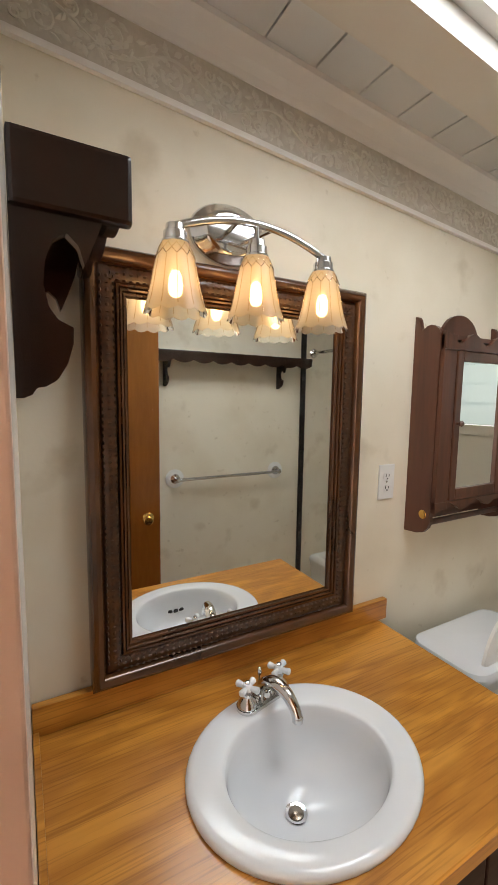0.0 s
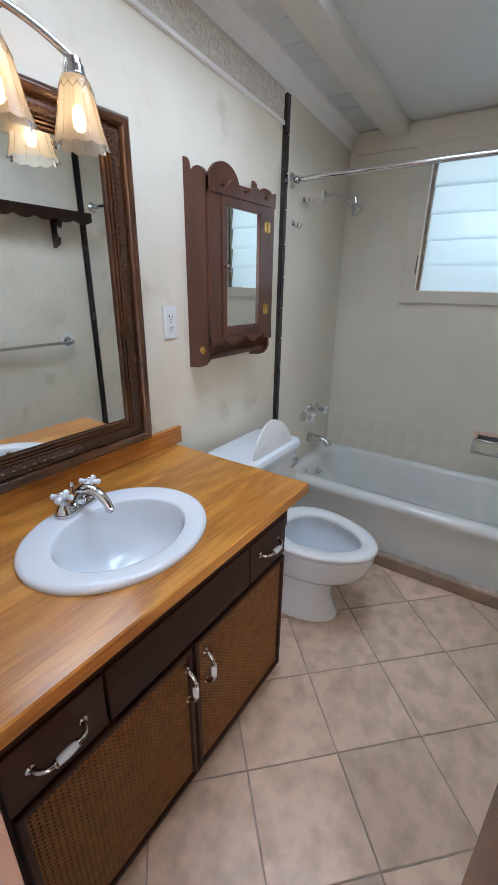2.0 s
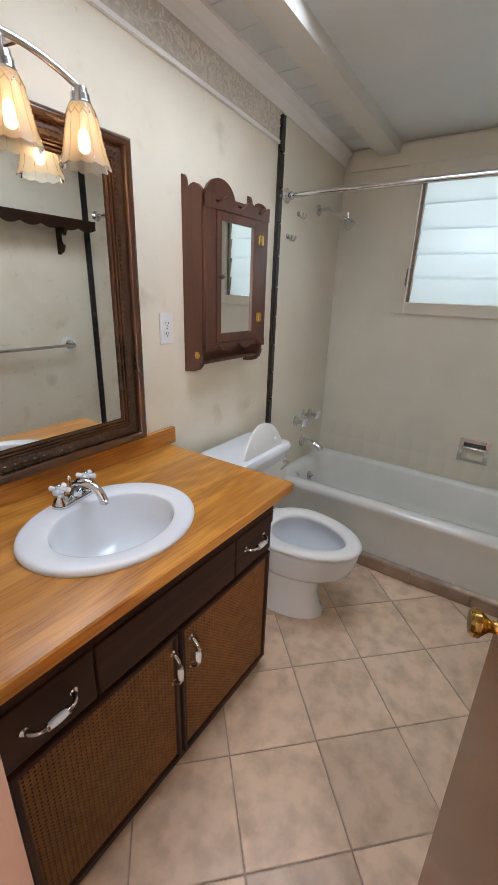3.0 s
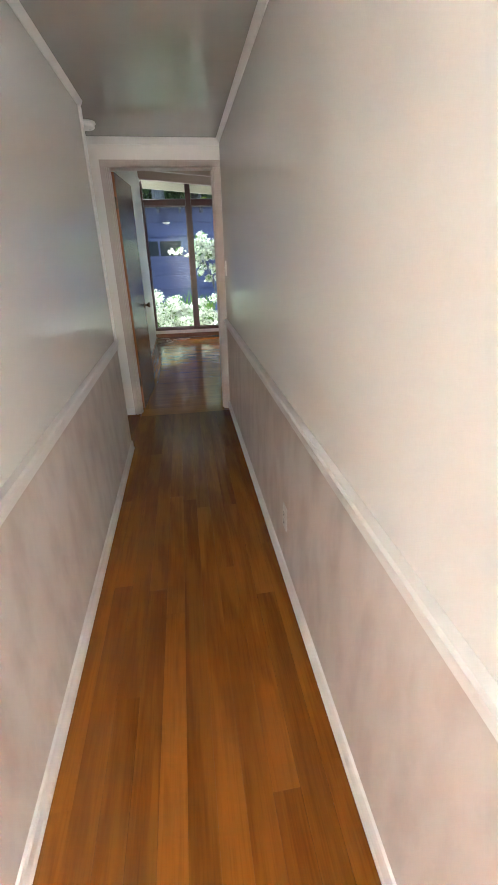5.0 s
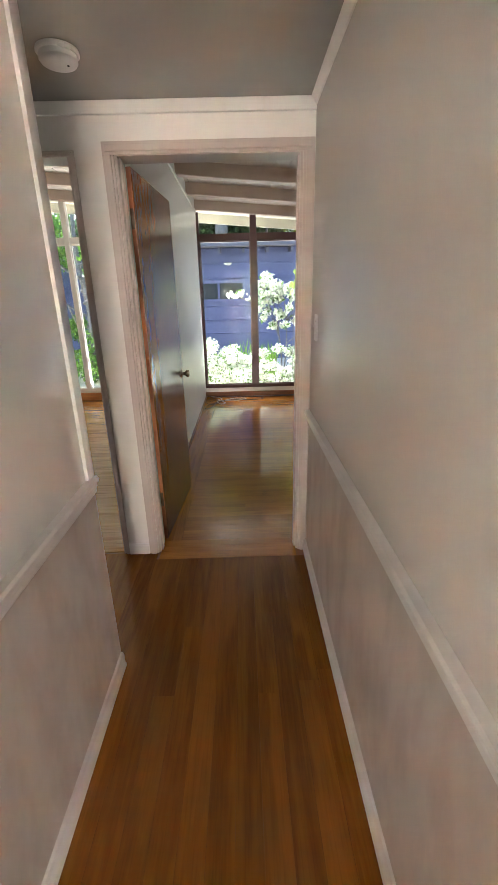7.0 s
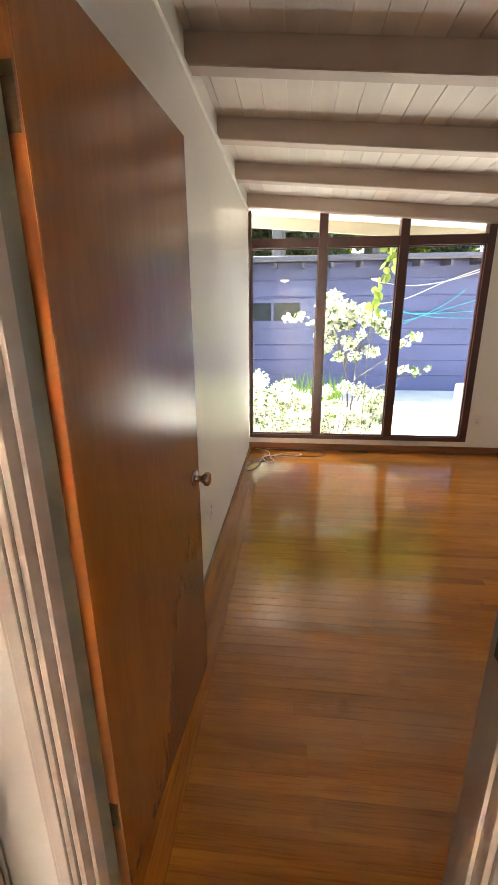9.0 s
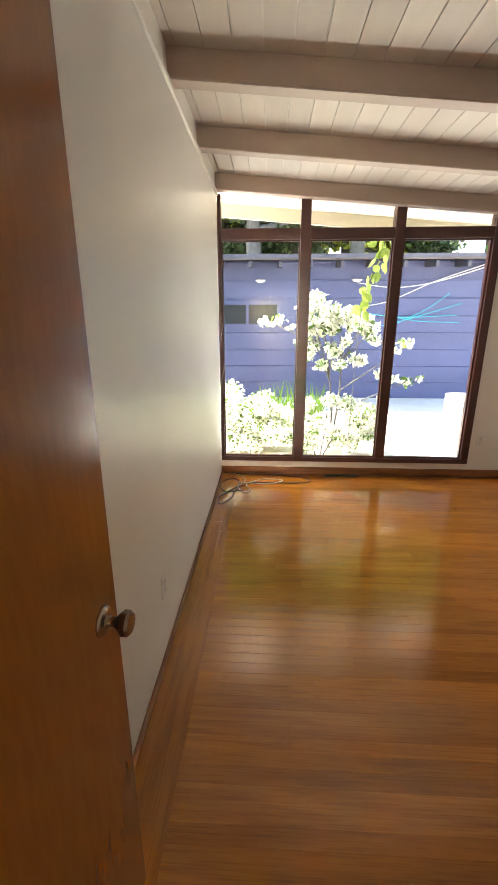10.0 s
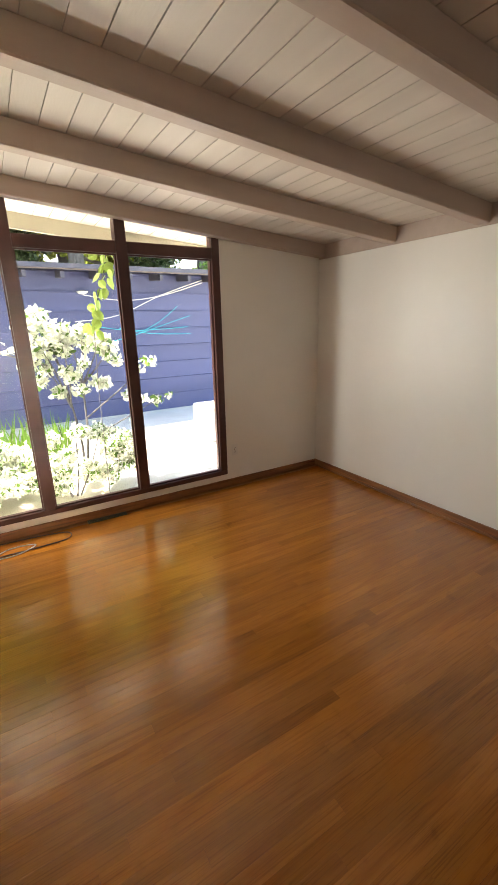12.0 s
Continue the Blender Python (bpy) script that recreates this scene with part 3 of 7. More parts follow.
for k in range(14):
    u0, up = REPEAT * k, 1 if k % 2 == 0 else -1
    stem = [on_border(u0 + REPEAT * q / 8, 0.058 + up * 0.024 * math.sin(math.pi * q / 8)) for q in range(9)]
    bm_tube(bm, stem, 0.0034, 5)
    for cu, cv, r, a0, turn in ((0.060, 0.058 - up * 0.016, 0.026, 90 * up, -up), (0.112, 0.058 + up * 0.030, 0.017, -90 * up, up), (0.018, 0.058 - up * 0.030, 0.014, 30, up)):
        line = []
        for q in range(15):
            a, rr = radians(a0 + turn * 30 * q), r * (1 - q / 17)
            line.append(on_border(min(max(u0 + cu + rr * math.cos(a), 0.0), 1.81), min(max(cv + rr * math.sin(a), 0.006), 0.110)))
        bm_tube(bm, line, [0.0042 - 0.0018 * q / 15 for q in range(15)], 5)
    for lu, lv, a in ((0.020, 0.058 + up * 0.026, 40), (0.045, 0.058 + up * 0.042, 100), (0.085, 0.058 - up * 0.040, -30), (0.100, 0.058 + up * 0.004, 70), (0.122, 0.058 - up * 0.028, 20)):
        ca, sa = math.cos(radians(a)), math.sin(radians(a))
        ring = [bm.verts.new(on_border(u0 + lu + p * ca - q * sa, lv + p * sa + q * ca)) for p, q in ((-0.012, 0), (-0.003, 0.0055), (0.006, 0.004), (0.013, 0), (0.006, -0.004), (-0.003, -0.0055))]
        tip = bm.verts.new(on_border(u0 + lu, lv, 0.004))
        for q in range(6):
            bm.faces.new((ring[q], ring[(q + 1) % 6], tip))
rb_leaf = random.Random(5)
for k in range(430):
    u, v, a, g = rb_leaf.uniform(0.01, 1.80), rb_leaf.uniform(0.014, 0.102), rb_leaf.uniform(0, 180), rb_leaf.uniform(0.7, 1.25)
    ca, sa = math.cos(radians(a)) * g, math.sin(radians(a)) * g
    ring = [bm.verts.new(on_border(u + p * ca - q * sa, v + p * sa + q * ca)) for p, q in ((-0.010, 0), (-0.002, 0.006), (0.006, 0.004), (0.011, 0), (0.006, -0.004), (-0.002, -0.006))]
    tip = bm.verts.new(on_border(u, v, 0.0035))
    for q in range(6):
        bm.faces.new((ring[q], ring[(q + 1) % 6], tip))
scr = new("scroll_relief", mesh_of("scroll_relief", bm, M["scroll"], True))
scr.parent = bpy.data.objects["trim_border"]
scr["kind"] = "stuff"
strip("trim_border_bead", -0.01, 1.82, lambda x: 2.254 - 0.075 * x, lambda x: 2.268 - 0.075 * x, -0.013, 0.0, M["trim"], "thin white bead under the border", "trim")
for nm, x0, x1, yy in (("trim_crown_vanity", -0.01, BATH_X, -1), ("trim_crown_towel", -0.01, BATH_X, 1)):
    bm = bmesh.new()
    prof = [(0.0, 0.0), (0.010, 0.0), (0.014, 0.018), (0.024, 0.040), (0.044, 0.058), (0.052, 0.064), (0.052, 0.10), (0.0, 0.10)]
    base = 0.0 if yy < 0 else BATH_Y
    a, b = [], []
    for d, z in prof:
        a.append(bm.verts.new((x0, base + yy * d, 2.384 - 0.075 * x0 + z)))
        b.append(bm.verts.new((x1, base + yy * d, 2.384 - 0.075 * x1 + z)))
    for i in range(len(prof)):
        j = (i + 1) % len(prof)
        bm.faces.new((a[i], a[j], b[j], b[i]))
    bm.faces.new(a)
    bm.faces.new(b)
    tagged(new(nm, mesh_of(nm, bm, M["trim"])), "white painted crown moulding", "trim", kind="structure")
structure("trim_crown_window", [(BATH_X - 0.022, BATH_Y, 2.155, BATH_X, -0.055, 2.26)], M["tile_white"], "cream board trim under the bathroom ceiling", "trim", 0.004)
bm = bmesh.new()
bm_prism(bm, [(0.0, 2.41), (BATH_X, 2.41 - 0.075 * BATH_X), (BATH_X, 2.50 - 0.075 * BATH_X), (0.0, 2.50)], -0.335, -0.215, "y")
tagged(new("ceiling_beam", mesh_of("ceiling_beam", bm, M["ceiling"])), "white painted ceiling beam along the bathroom", "beam", kind="structure")

# dark tile edging, each tile by itself
edge = structure("trim_tile_edge", [(1.822, -0.012, 0.0, 1.853, -0.0005, 2.23)], M["black_tile"], "black-brown glazed tile edging strip", "trim")
edge2 = structure("trim_tile_edge_towel", [(1.80, BATH_Y + 0.0005, 0.0, 1.84, BATH_Y + 0.012, 2.23)], M["black_tile"], "black-brown glazed tile edging strip", "trim")
bm = bmesh.new()
bm_box(bm, -0.0155, -0.006, -0.0725, 0.0155, 0.006, 0.0725, bevel=0.003)
me_edge = mesh_of("tile", bm, M["black_tile"])
for k in range(15):
    for par, px, py in ((edge, 1.8375, -0.015), (edge2, 1.82, BATH_Y + 0.015)):
        o = new("tile", me_edge)
        o.parent = par
        o.matrix_basis = pose(px, py, 0.075 + 0.149 * k)


# ---------------------------------------------------------------- bathroom door and frame
def casing(name, axis, at, a0, a1, top, depth, width=0.062, thick=0.018, label="white painted door casing", mat="trim_warm"):
    """A mitred moulding round an opening: axis 'x' lies in a plane y = at, axis 'y' in a plane x = at."""
    bm = bmesh.new()
    d = depth
    for lo, hi, z0, z1 in ((a0 - width, a0, 0, top), (a1, a1 + width, 0, top), (a0 - width, a1 + width, top, top + width)):
        for inset, t in ((0.0, thick * 0.6), (0.012, thick)):
            l, h, b, u = lo + inset, hi - inset, z0, z1
            if z0 >= top:
                b, u = z0 + inset, z1 - inset
            lo3, hi3 = sorted((at, at + d * t))
            if axis == "x":
                bm_box(bm, l, lo3, b, h, hi3, u, 0.003)
            else:
                bm_box(bm, lo3, l, b, hi3, h, u, 0.003)
    return tagged(new(name, mesh_of(name, bm, M[mat])), label, "trim", kind="structure")


structure("door_frame_1", [(HALL_R, DOOR_Y1, 0, -0.010, DOOR_Y1 + 0.02, 2.05), (HALL_R, DOOR_Y0 - 0.02, 0, -0.010, DOOR_Y0, 2.05), (HALL_R, DOOR_Y0, 2.03, -0.010, DOOR_Y1, 2.05),
                           (HALL_R + 0.01, DOOR_Y1 - 0.012, 0, HALL_R + 0.055, DOOR_Y1, 2.03), (HALL_R + 0.01, DOOR_Y0, 0, HALL_R + 0.055, DOOR_Y0 + 0.012, 2.03)],
          M["trim_pink"], "pinkish tan door jamb with stop, scuffed", "trim", 0.002)
casing("trim_casing_1", "y", HALL_R, DOOR_Y0, DOOR_Y1, 2.04, -1)
sp = thing("strike_plate", "worn brass strike plate set in the door jamb", "strike plate", (-0.051, DOOR_Y1, 0.903))
bm = bmesh.new()
for b in ((-0.016, -0.003, -0.030, -0.009, 0.0004, 0.030), (0.009, -0.003, -0.030, 0.018, 0.0004, 0.030), (-0.009, -0.003, -0.030, 0.009, 0.0004, -0.014), (-0.009, -0.003, 0.014, 0.009, 0.0004, 0.030)):
    bm_box(bm, *b)
part("plate", bm, M["knob_dark"], sp)
bm = bmesh.new()
bm_box(bm, -0.009, -0.0016, -0.014, 0.009, 0.0004, 0.014)
part("latch_hole", bm, M["dark_slot"], sp)
for z in (-0.022, 0.022):
    bm = bmesh.new()
    bm_lathe(bm, [(0.0, 0.0015), (0.0035, 0.001), (0.004, 0)], 10, pose(0, -0.003, z, 90, 0, 0))
    part("screw", bm, M["brass"], sp)


def knob_mesh(bm, side, x, z, length=0.062, r=0.026):
    """A round knob on a rose, standing out along side * y."""
    prof = [(0.0, 0.0), (0.031, 0.0), (0.031, 0.003), (0.026, 0.008), (0.014, 0.010), (0.011, 0.014), (0.011, length * 0.45), (0.016, length * 0.55), (r, length * 0.72), (r, length * 0.88), (r * 0.8, length * 0.97), (0.0, length)]
    bm_lathe(bm, prof, 28, pose(x, 0, z, -90 * side, 0, 0))


def door(name, at, rz, width, label, knob_mat, height=2.01, side_y=0.035, hinge_z=(0.24, 1.05, 1.78), kz=0.92):
    d = thing(name, label, "door", at, rz)
    bm = bmesh.new()
    bm_box(bm, 0.0, 0.002, 0.008, width, side_y - 0.002, height, 0.0015)
    leaf = part("leaf", bm, M["door_brown"], d)
    bm = bmesh.new()
    bm_box(bm, width - 0.001, 0.003, 0.009, width + 0.0015, side_y - 0.003, height - 0.001)
    bm_box(bm, -0.0025, 0.003, 0.009, 0.001, side_y - 0.003, height - 0.001)
    part("edge_band", bm, M["door_edge"], d, "orange-brown bare door edge")
    for s, y in ((1, side_y - 0.002), (-1, 0.002)):
        bm = bmesh.new()
        knob_mesh(bm, s, 0, 0)
        k = part("knob", bm, knob_mat, d, "round metal knob on a rose", True)
        k.matrix_basis = pose(width - 0.062, y, kz)
    bm = bmesh.new()
    bm_box(bm, width + 0.001, 0.008, kz - 0.028, width + 0.003, side_y - 0.008, kz + 0.028)
    part("latch_plate", bm, knob_mat, d)
    for z in hinge_z:
        bm = bmesh.new()
        bm_tube(bm, [(-0.007, side_y + 0.004, z - 0.046), (-0.007, side_y + 0.004, z + 0.046)], 0.0055, 10)
        bm_box(bm, -0.0050, 0.006, z - 0.045, -0.0024, side_y, z + 0.045, 0.0008)
        for q in (-0.030, 0.0, 0.030):
            bm_lathe(bm, [(0.0, 0.0016), (0.0032, 0.001), (0.0038, 0.0)], 10, pose(-0.0050, 0.014 + (0.010 if q else 0.0), z + q, 0, -90, 0))
        part("hinge", bm, M["hinge"], d, "tarnished metal butt hinge", True)
    return d


door("bathroom_door", (0.025, -1.455, 0), 13.6, 0.66, "brown veneered bathroom door with a brass knob, standing open", M["brass"])

# ---------------------------------------------------------------- vanity unit
V = thing("vanity_cabinet", "dark brown bathroom vanity with woven cane doors", "vanity", (0, 0, 0))
bm = bmesh.new()
bm_box(bm, 0.008, -0.548, 0.050, 1.005, -0.006, 0.680, 0.003)
part("body", bm, M["vanity_dark"], V)
bm = bmesh.new()
bm_box(bm, 0.02, -0.540, 0.0, 0.985, -0.02, 0.049)
part("plinth", bm, M["vanity_dark"], V)
bm = bmesh.new()
bm_box(bm, 0.008, -0.56, 0.681, 1.005, -0.535, 0.810, 0.003)
part("top_rail", bm, M["vanity_dark"], V)
for x in (0.008, 0.987):
    bm = bmesh.new()
    bm_box(bm, x, -0.534, 0.681, x + 0.018, -0.006, 0.810)
    part("end_panel", bm, M["vanity_dark"], V)


def pull_handle(parent, at, vertical):
    """A bow handle: chrome arms, a fat porcelain grip."""
    bm = bmesh.new()
    bm_tube(bm, [(-0.024, -0.028, 0), (0.024, -0.028, 0)], 0.003, 8)
    for s in (-1, 1):
        line = smooth_line([(s * 0.052, 0.0, 0), (s * 0.049, -0.012, 0), (s * 0.038, -0.024, 0), (s * 0.022, -0.028, 0)], 5)
        bm_tube(bm, line, [0.0062 - 0.0022 * (i / len(line)) for i in range(len(line))], 10)
        bm_lathe(bm, [(0, 0.004), (0.006, 0.0035), (0.0095, 0.0)], 14, pose(s * 0.054, 0, 0, 90, 0, 0))
        bm_lathe(bm, [(0.0045, -0.004), (0.0085, -0.002), (0.0085, 0.002), (0.0045, 0.004)], 12, pose(s * 0.0225, -0.028, 0, 0, 90, 0))
    hgroup = part("handle", bm, M["chrome"], V, "chrome bow handle with a porcelain grip", True)
    hgroup.matrix_basis = pose(*at, 0, 90 if vertical else 0, 0)
    bm = bmesh.new()
    bm_lathe(bm, [(0.0, -0.023), (0.0065, -0.022), (0.0085, -0.012), (0.0092, 0.0), (0.0085, 0.012), (0.0065, 0.022), (0.0, 0.023)], 18, pose(0, -0.028, 0, 0, 90, 0))
    part("grip", bm, M["porcelain"], hgroup, "white porcelain grip", True)
    return hgroup


def front_panel(name, x0, x1, z0, z1, groove=0.010, label=""):
    bm = bmesh.new()
    bm_box(bm, x0, -0.566, z0, x1, -0.548, z1, 0.004)
    return part(name, bm, M["vanity_dark"], V, label)


dl = front_panel("drawer_front", 0.035, 0.243, 0.585, 0.728)
dr = front_panel("drawer_front", 0.772, 0.985, 0.585, 0.728)
front_panel("false_front", 0.249, 0.766, 0.585, 0.728)
pull_handle(dl, (0.137, -0.567, 0.657), False)
pull_handle(dr, (0.880, -0.567, 0.664), False)


def cane_door(x0, x1, z0, z1, hx):
    w = 0.017
    bm = bmesh.new()
    loops = []
    for d, y in ((0.0, -0.549), (0.0, -0.565), (0.003, -0.568), (w - 0.004, -0.568), (w, -0.564), (w, -0.549)):
        loops.append([bm.verts.new(v) for v in ((x0 + d, y, z0 + d), (x1 - d, y, z0 + d), (x1 - d, y, z1 - d), (x0 + d, y, z1 - d))])
    for a, b in zip(loops, loops[1:] + loops[:1]):
        for i in range(4):
            bm.faces.new((a[i], a[(i + 1) % 4], b[(i + 1) % 4], b[i]))
    d = part("door", bm, M["vanity_dark"], V)
    bm = bmesh.new()
    bm_box(bm, x0 + w, -0.555, z0 + w, x1 - w, -0.550, z1 - w)
    part("backing", bm, M["cane_back"], d)
    # strands: pairs upright and level, singles slantwise
    bm = bmesh.new()
    a0, a1, c0, c1 = x0 + w, x1 - w, z0 + w, z1 - w
    pitch, s = 0.0125, 0.00125

    def quad(p, q, half, y):
        p, q = Vector((p[0], 0, p[1])), Vector((q[0], 0, q[1]))
        n = Vector((-(q - p).z, 0, (q - p).x)).normalized() * half
        front = [bm.verts.new((v.x, y - 0.0012, v.z)) for v in (p - n, q - n, q + n, p + n)]
        back = [bm.verts.new((v.x, y, v.z)) for v in (p - n, q - n, q + n, p + n)]
        bm.faces.new(front)
        for i in range(4):
            bm.faces.new((front[i], back[i], back[(i + 1) % 4], front[(i + 1) % 4]))
    nx, nz = int((a1 - a0) / pitch), int((c1 - c0) / pitch)
    for i in range(nx + 1):
        x = min(max(a0 + i * pitch, a0 + s), a1 - s)
        quad((x, c0), (x, c1), s * 1.75, -0.5565)
    for k in range(nz + 1):
        z = min(max(c0 + k * pitch, c0 + s), c1 - s)
        quad((a0, z), (a1, z), s * 1.75, -0.5575)
    span = (c1 - c0)
    i = -int(span / pitch) - 1
    while a0 + i * pitch < a1:
        for flip in (0, 1):
            xs = a0 + (i + 0.5) * pitch
            lo, hi = max(xs, a0), min(xs + span, a1)
            if hi - lo > 0.003:
                if flip:
                    quad((a1 + a0 - lo, c0 + lo - xs), (a1 + a0 - hi, c0 + hi - xs), s * 0.50, -0.5590)
                else:
                    quad((lo, c0 + lo - xs), (hi, c0 + hi - xs), s * 0.50, -0.5590)
        i += 1
    part("cane_panel", bm, M["cane"], d, "woven brown cane webbing")["kind"] = "stuff"
    pull_handle(d, (hx, -0.569, 0.46), True)
    return d


cane_door(0.040, 0.503, 0.066, 0.570, 0.477)
cane_door(0.513, 0.985, 0.066, 0.570, 0.552)

# worktop with the sink's oval hole
SX, SY = 0.481, -0.345
top = thing("counter_top", "honey-coloured oak vanity counter with a back splash", "counter", (0, 0, 0))
bm = bmesh.new()
n = 48
hole = [(SX + 0.235 * math.cos(2 * math.pi * i / n), SY + 0.20 * math.sin(2 * math.pi * i / n)) for i in range(n)]
X0, X1, Y0, Y1 = -0.008, 1.035, -0.618, -0.003


def to_edge(i):
    a = 2 * math.pi * i / n
    dx, dy = math.cos(a), math.sin(a)
    ts = [((X1 if dx > 0 else X0) - SX) / dx if abs(dx) > 1e-6 else 9, ((Y1 if dy > 0 else Y0) - SY) / dy if abs(dy) > 1e-6 else 9]
    t = min(ts)
    return (SX + t * dx, SY + t * dy)


outer = [to_edge(i) for i in range(n)]
for cx, cy in ((X0, Y0), (X1, Y0), (X0, Y1), (X1, Y1)):
    j = min(range(n), key=lambda i: (outer[i][0] - cx) ** 2 + (outer[i][1] - cy) ** 2)
    outer[j] = (cx, cy)
rows = []
for z, pts in ((0.811, hole), (0.847, hole), (0.847, [(min(max(x, X0 + 0.004), X1 - 0.004), min(max(y, Y0 + 0.004), Y1 - 0.002)) for x, y in outer]), (0.843, outer), (0.813, outer), (0.811, [(min(max(x, X0 + 0.004), X1 - 0.004), max(y, Y0 + 0.004)) for x, y in outer])):
    rows.append([bm.verts.new((x, y, z)) for x, y in pts])
for a, b in zip(rows, rows[1:] + rows[:1]):
    for i in range(n):
        bm.faces.new((a[i], a[(i + 1) % n], b[(i + 1) % n], b[i]))
part("slab", bm, M["oak_top"], top)
bm = bmesh.new()
bm_box(bm, -0.008, -0.022, 0.848, 1.066, -0.002, 0.917, 0.002)
part("back_splash", bm, M["oak_top"], top)
bm = bmesh.new()
bm_box(bm, -0.0085, -0.60, 0.848, 0.004, -0.023, 0.862, 0.002)
part("side_bead", bm, M["oak_top"], top)

# basin
sink = thing("sink", "white oval drop-in porcelain sink set in the counter", "sink", (SX, SY, 0.847))
bm = bmesh.new()
prof = [(0.248, 0.211, 0, 0.0), (0.2495, 0.2125, 0, 0.006), (0.2475, 0.2105, 0, 0.0115), (0.242, 0.205, 0, 0.0155), (0.234, 0.197, 0, 0.0170), (0.205, 0.172, -0.006, 0.0160), (0.184, 0.152, -0.012, 0.0148), (0.1785, 0.1475, -0.013, 0.0132), (0.1755, 0.1450, -0.013, 0.0085),
        (0.172, 0.142, -0.013, -0.010), (0.167, 0.137, -0.013, -0.040), (0.154, 0.126, -0.012, -0.078), (0.126, 0.102, -0.006, -0.113), (0.082, 0.066, 0.004, -0.135), (0.040, 0.034, 0.016, -0.144), (0.021, 0.021, 0.024, -0.147)]
seg = 56
rings = [[bm.verts.new((a * math.cos(2 * math.pi * i / seg), b * math.sin(2 * math.pi * i / seg) + o, z)) for i in range(seg)] for a, b, o, z in prof]
for a, b in zip(rings, rings[1:]):
    for i in range(seg):
        bm.faces.new((a[i], a[(i + 1) % seg], b[(i + 1) % seg], b[i]))
part("bowl", bm, M["porcelain"], sink, smooth=True, angle=80)
bm = bmesh.new()
bm_lathe(bm, [(0.0, -0.150), (0.014, -0.148), (0.0215, -0.144), (0.0245, -0.1425), (0.0, -0.1465)], 24, pose(0, 0.025, 0))
part("drain_ring", bm, M["chrome"], sink, "chrome drain ring", True)
bm = bmesh.new()
bm_lathe(bm, [(0.0, -0.139), (0.012, -0.1395), (0.0165, -0.142), (0.0165, -0.147), (0.0, -0.147)], 20, pose(0, 0.025, 0))
part("stopper", bm, M["knob_dark"], sink, "dark chrome pop-up stopper", True)
for dx in (-0.022, 0.0, 0.022):
    bm = bmesh.new()
    bm_lathe(bm, [(0.0, 0.0008), (0.0085, 0.0006), (0.0095, -0.002)], 14, pose(dx, -0.1418, -0.058, 78 - 180, 0, 0))
    part("overflow_hole", bm, M["dark_slot"], sink)

# faucet
F = thing("faucet", "chrome centre-set faucet with white porcelain cross handles", "faucet", (0.487, -0.168, 0.8655), 12)
bm = bmesh.new()
bm_prism(bm, [(x, y) for x, y in arc(0.052, 0, 0.026, -90, 90, 8) + arc(-0.052, 0, 0.026, 90, 270, 8)], -0.001, 0.012, "z")
bmesh.ops.bevel(bm, geom=[e for e in bm.edges if all(v.co.z > 0.011 for v in e.verts)], offset=0.005, segments=2, affect="EDGES")
part("base", bm, M["chrome"], F, smooth=True)
bm = bmesh.new()
line = smooth_line([(0, 0.0, 0.008), (0, -0.006, 0.036), (0, -0.035, 0.058), (0, -0.075, 0.055), (0, -0.100, 0.036), (0, -0.111, 0.018)], 7)
bm_tube(bm, line, [0.0205 - 0.0080 * min(1, i / (0.75 * len(line))) for i in range(len(line))], 16)
part("spout", bm, M["chrome"], F, smooth=True)
bm = bmesh.new()
bm_lathe(bm, [(0.0125, 0.0), (0.0125, 0.010), (0.010, 0.012)], 16, pose(0, -0.1115, 0.009, 0, 0, 0))
part("aerator", bm, M["chrome"], F, smooth=True)
bm = bmesh.new()
bm_lathe(bm, [(0.0025, 0.0), (0.0025, 0.022), (0.005, 0.026), (0.006, 0.034), (0.003, 0.042), (0.0, 0.043)], 12, pose(0, 0.016, 0.028))
part("lift_rod", bm, M["chrome"], F, smooth=True)
for s in (-1, 1):
    bm = bmesh.new()
    bm_lathe(bm, [(0.0245, 0.008), (0.021, 0.020), (0.013, 0.028), (0.011, 0.034), (0.013, 0.040), (0.009, 0.044), (0.0, 0.044)], 18, pose(s * 0.052, 0, 0))
    stem = part("valve", bm, M["chrome"], F, smooth=True)
    bm = bmesh.new()
    for a in (20, 110):
        c, q = math.cos(radians(a)), math.sin(radians(a))
        for e in (-1, 1):
            pts = [(s * 0.052 + e * r * c, e * r * q, 0.053) for r in (0.0, 0.012, 0.020, 0.027, 0.030)]
            bm_tube(bm, pts, [0.008, 0.006, 0.0075, 0.0085, 0.006], 10)
    bm_lathe(bm, [(0.0, 0.043), (0.011, 0.045), (0.012, 0.056), (0.009, 0.062), (0.0, 0.063)], 16, pose(s * 0.052, 0, 0))
    hd = part("cross_handle", bm, M["porcelain"], F, "white porcelain cross handle", True)
    bm = bmesh.new()
    bm_lathe(bm, [(0.0065, 0.062), (0.006, 0.066), (0.0, 0.068)], 12, pose(s * 0.052, 0, 0))
    part("button", bm, M["chrome"], hd, smooth=True)

# ---------------------------------------------------------------- framed mirror
MR = thing("wall_mirror", "large mirror in a carved bronze-gilt wooden frame", "mirror", (0, -0.003, 0))
FX0, FX1, FZ0, FZ1 = 0.115, 0.893, 0.921, 1.899
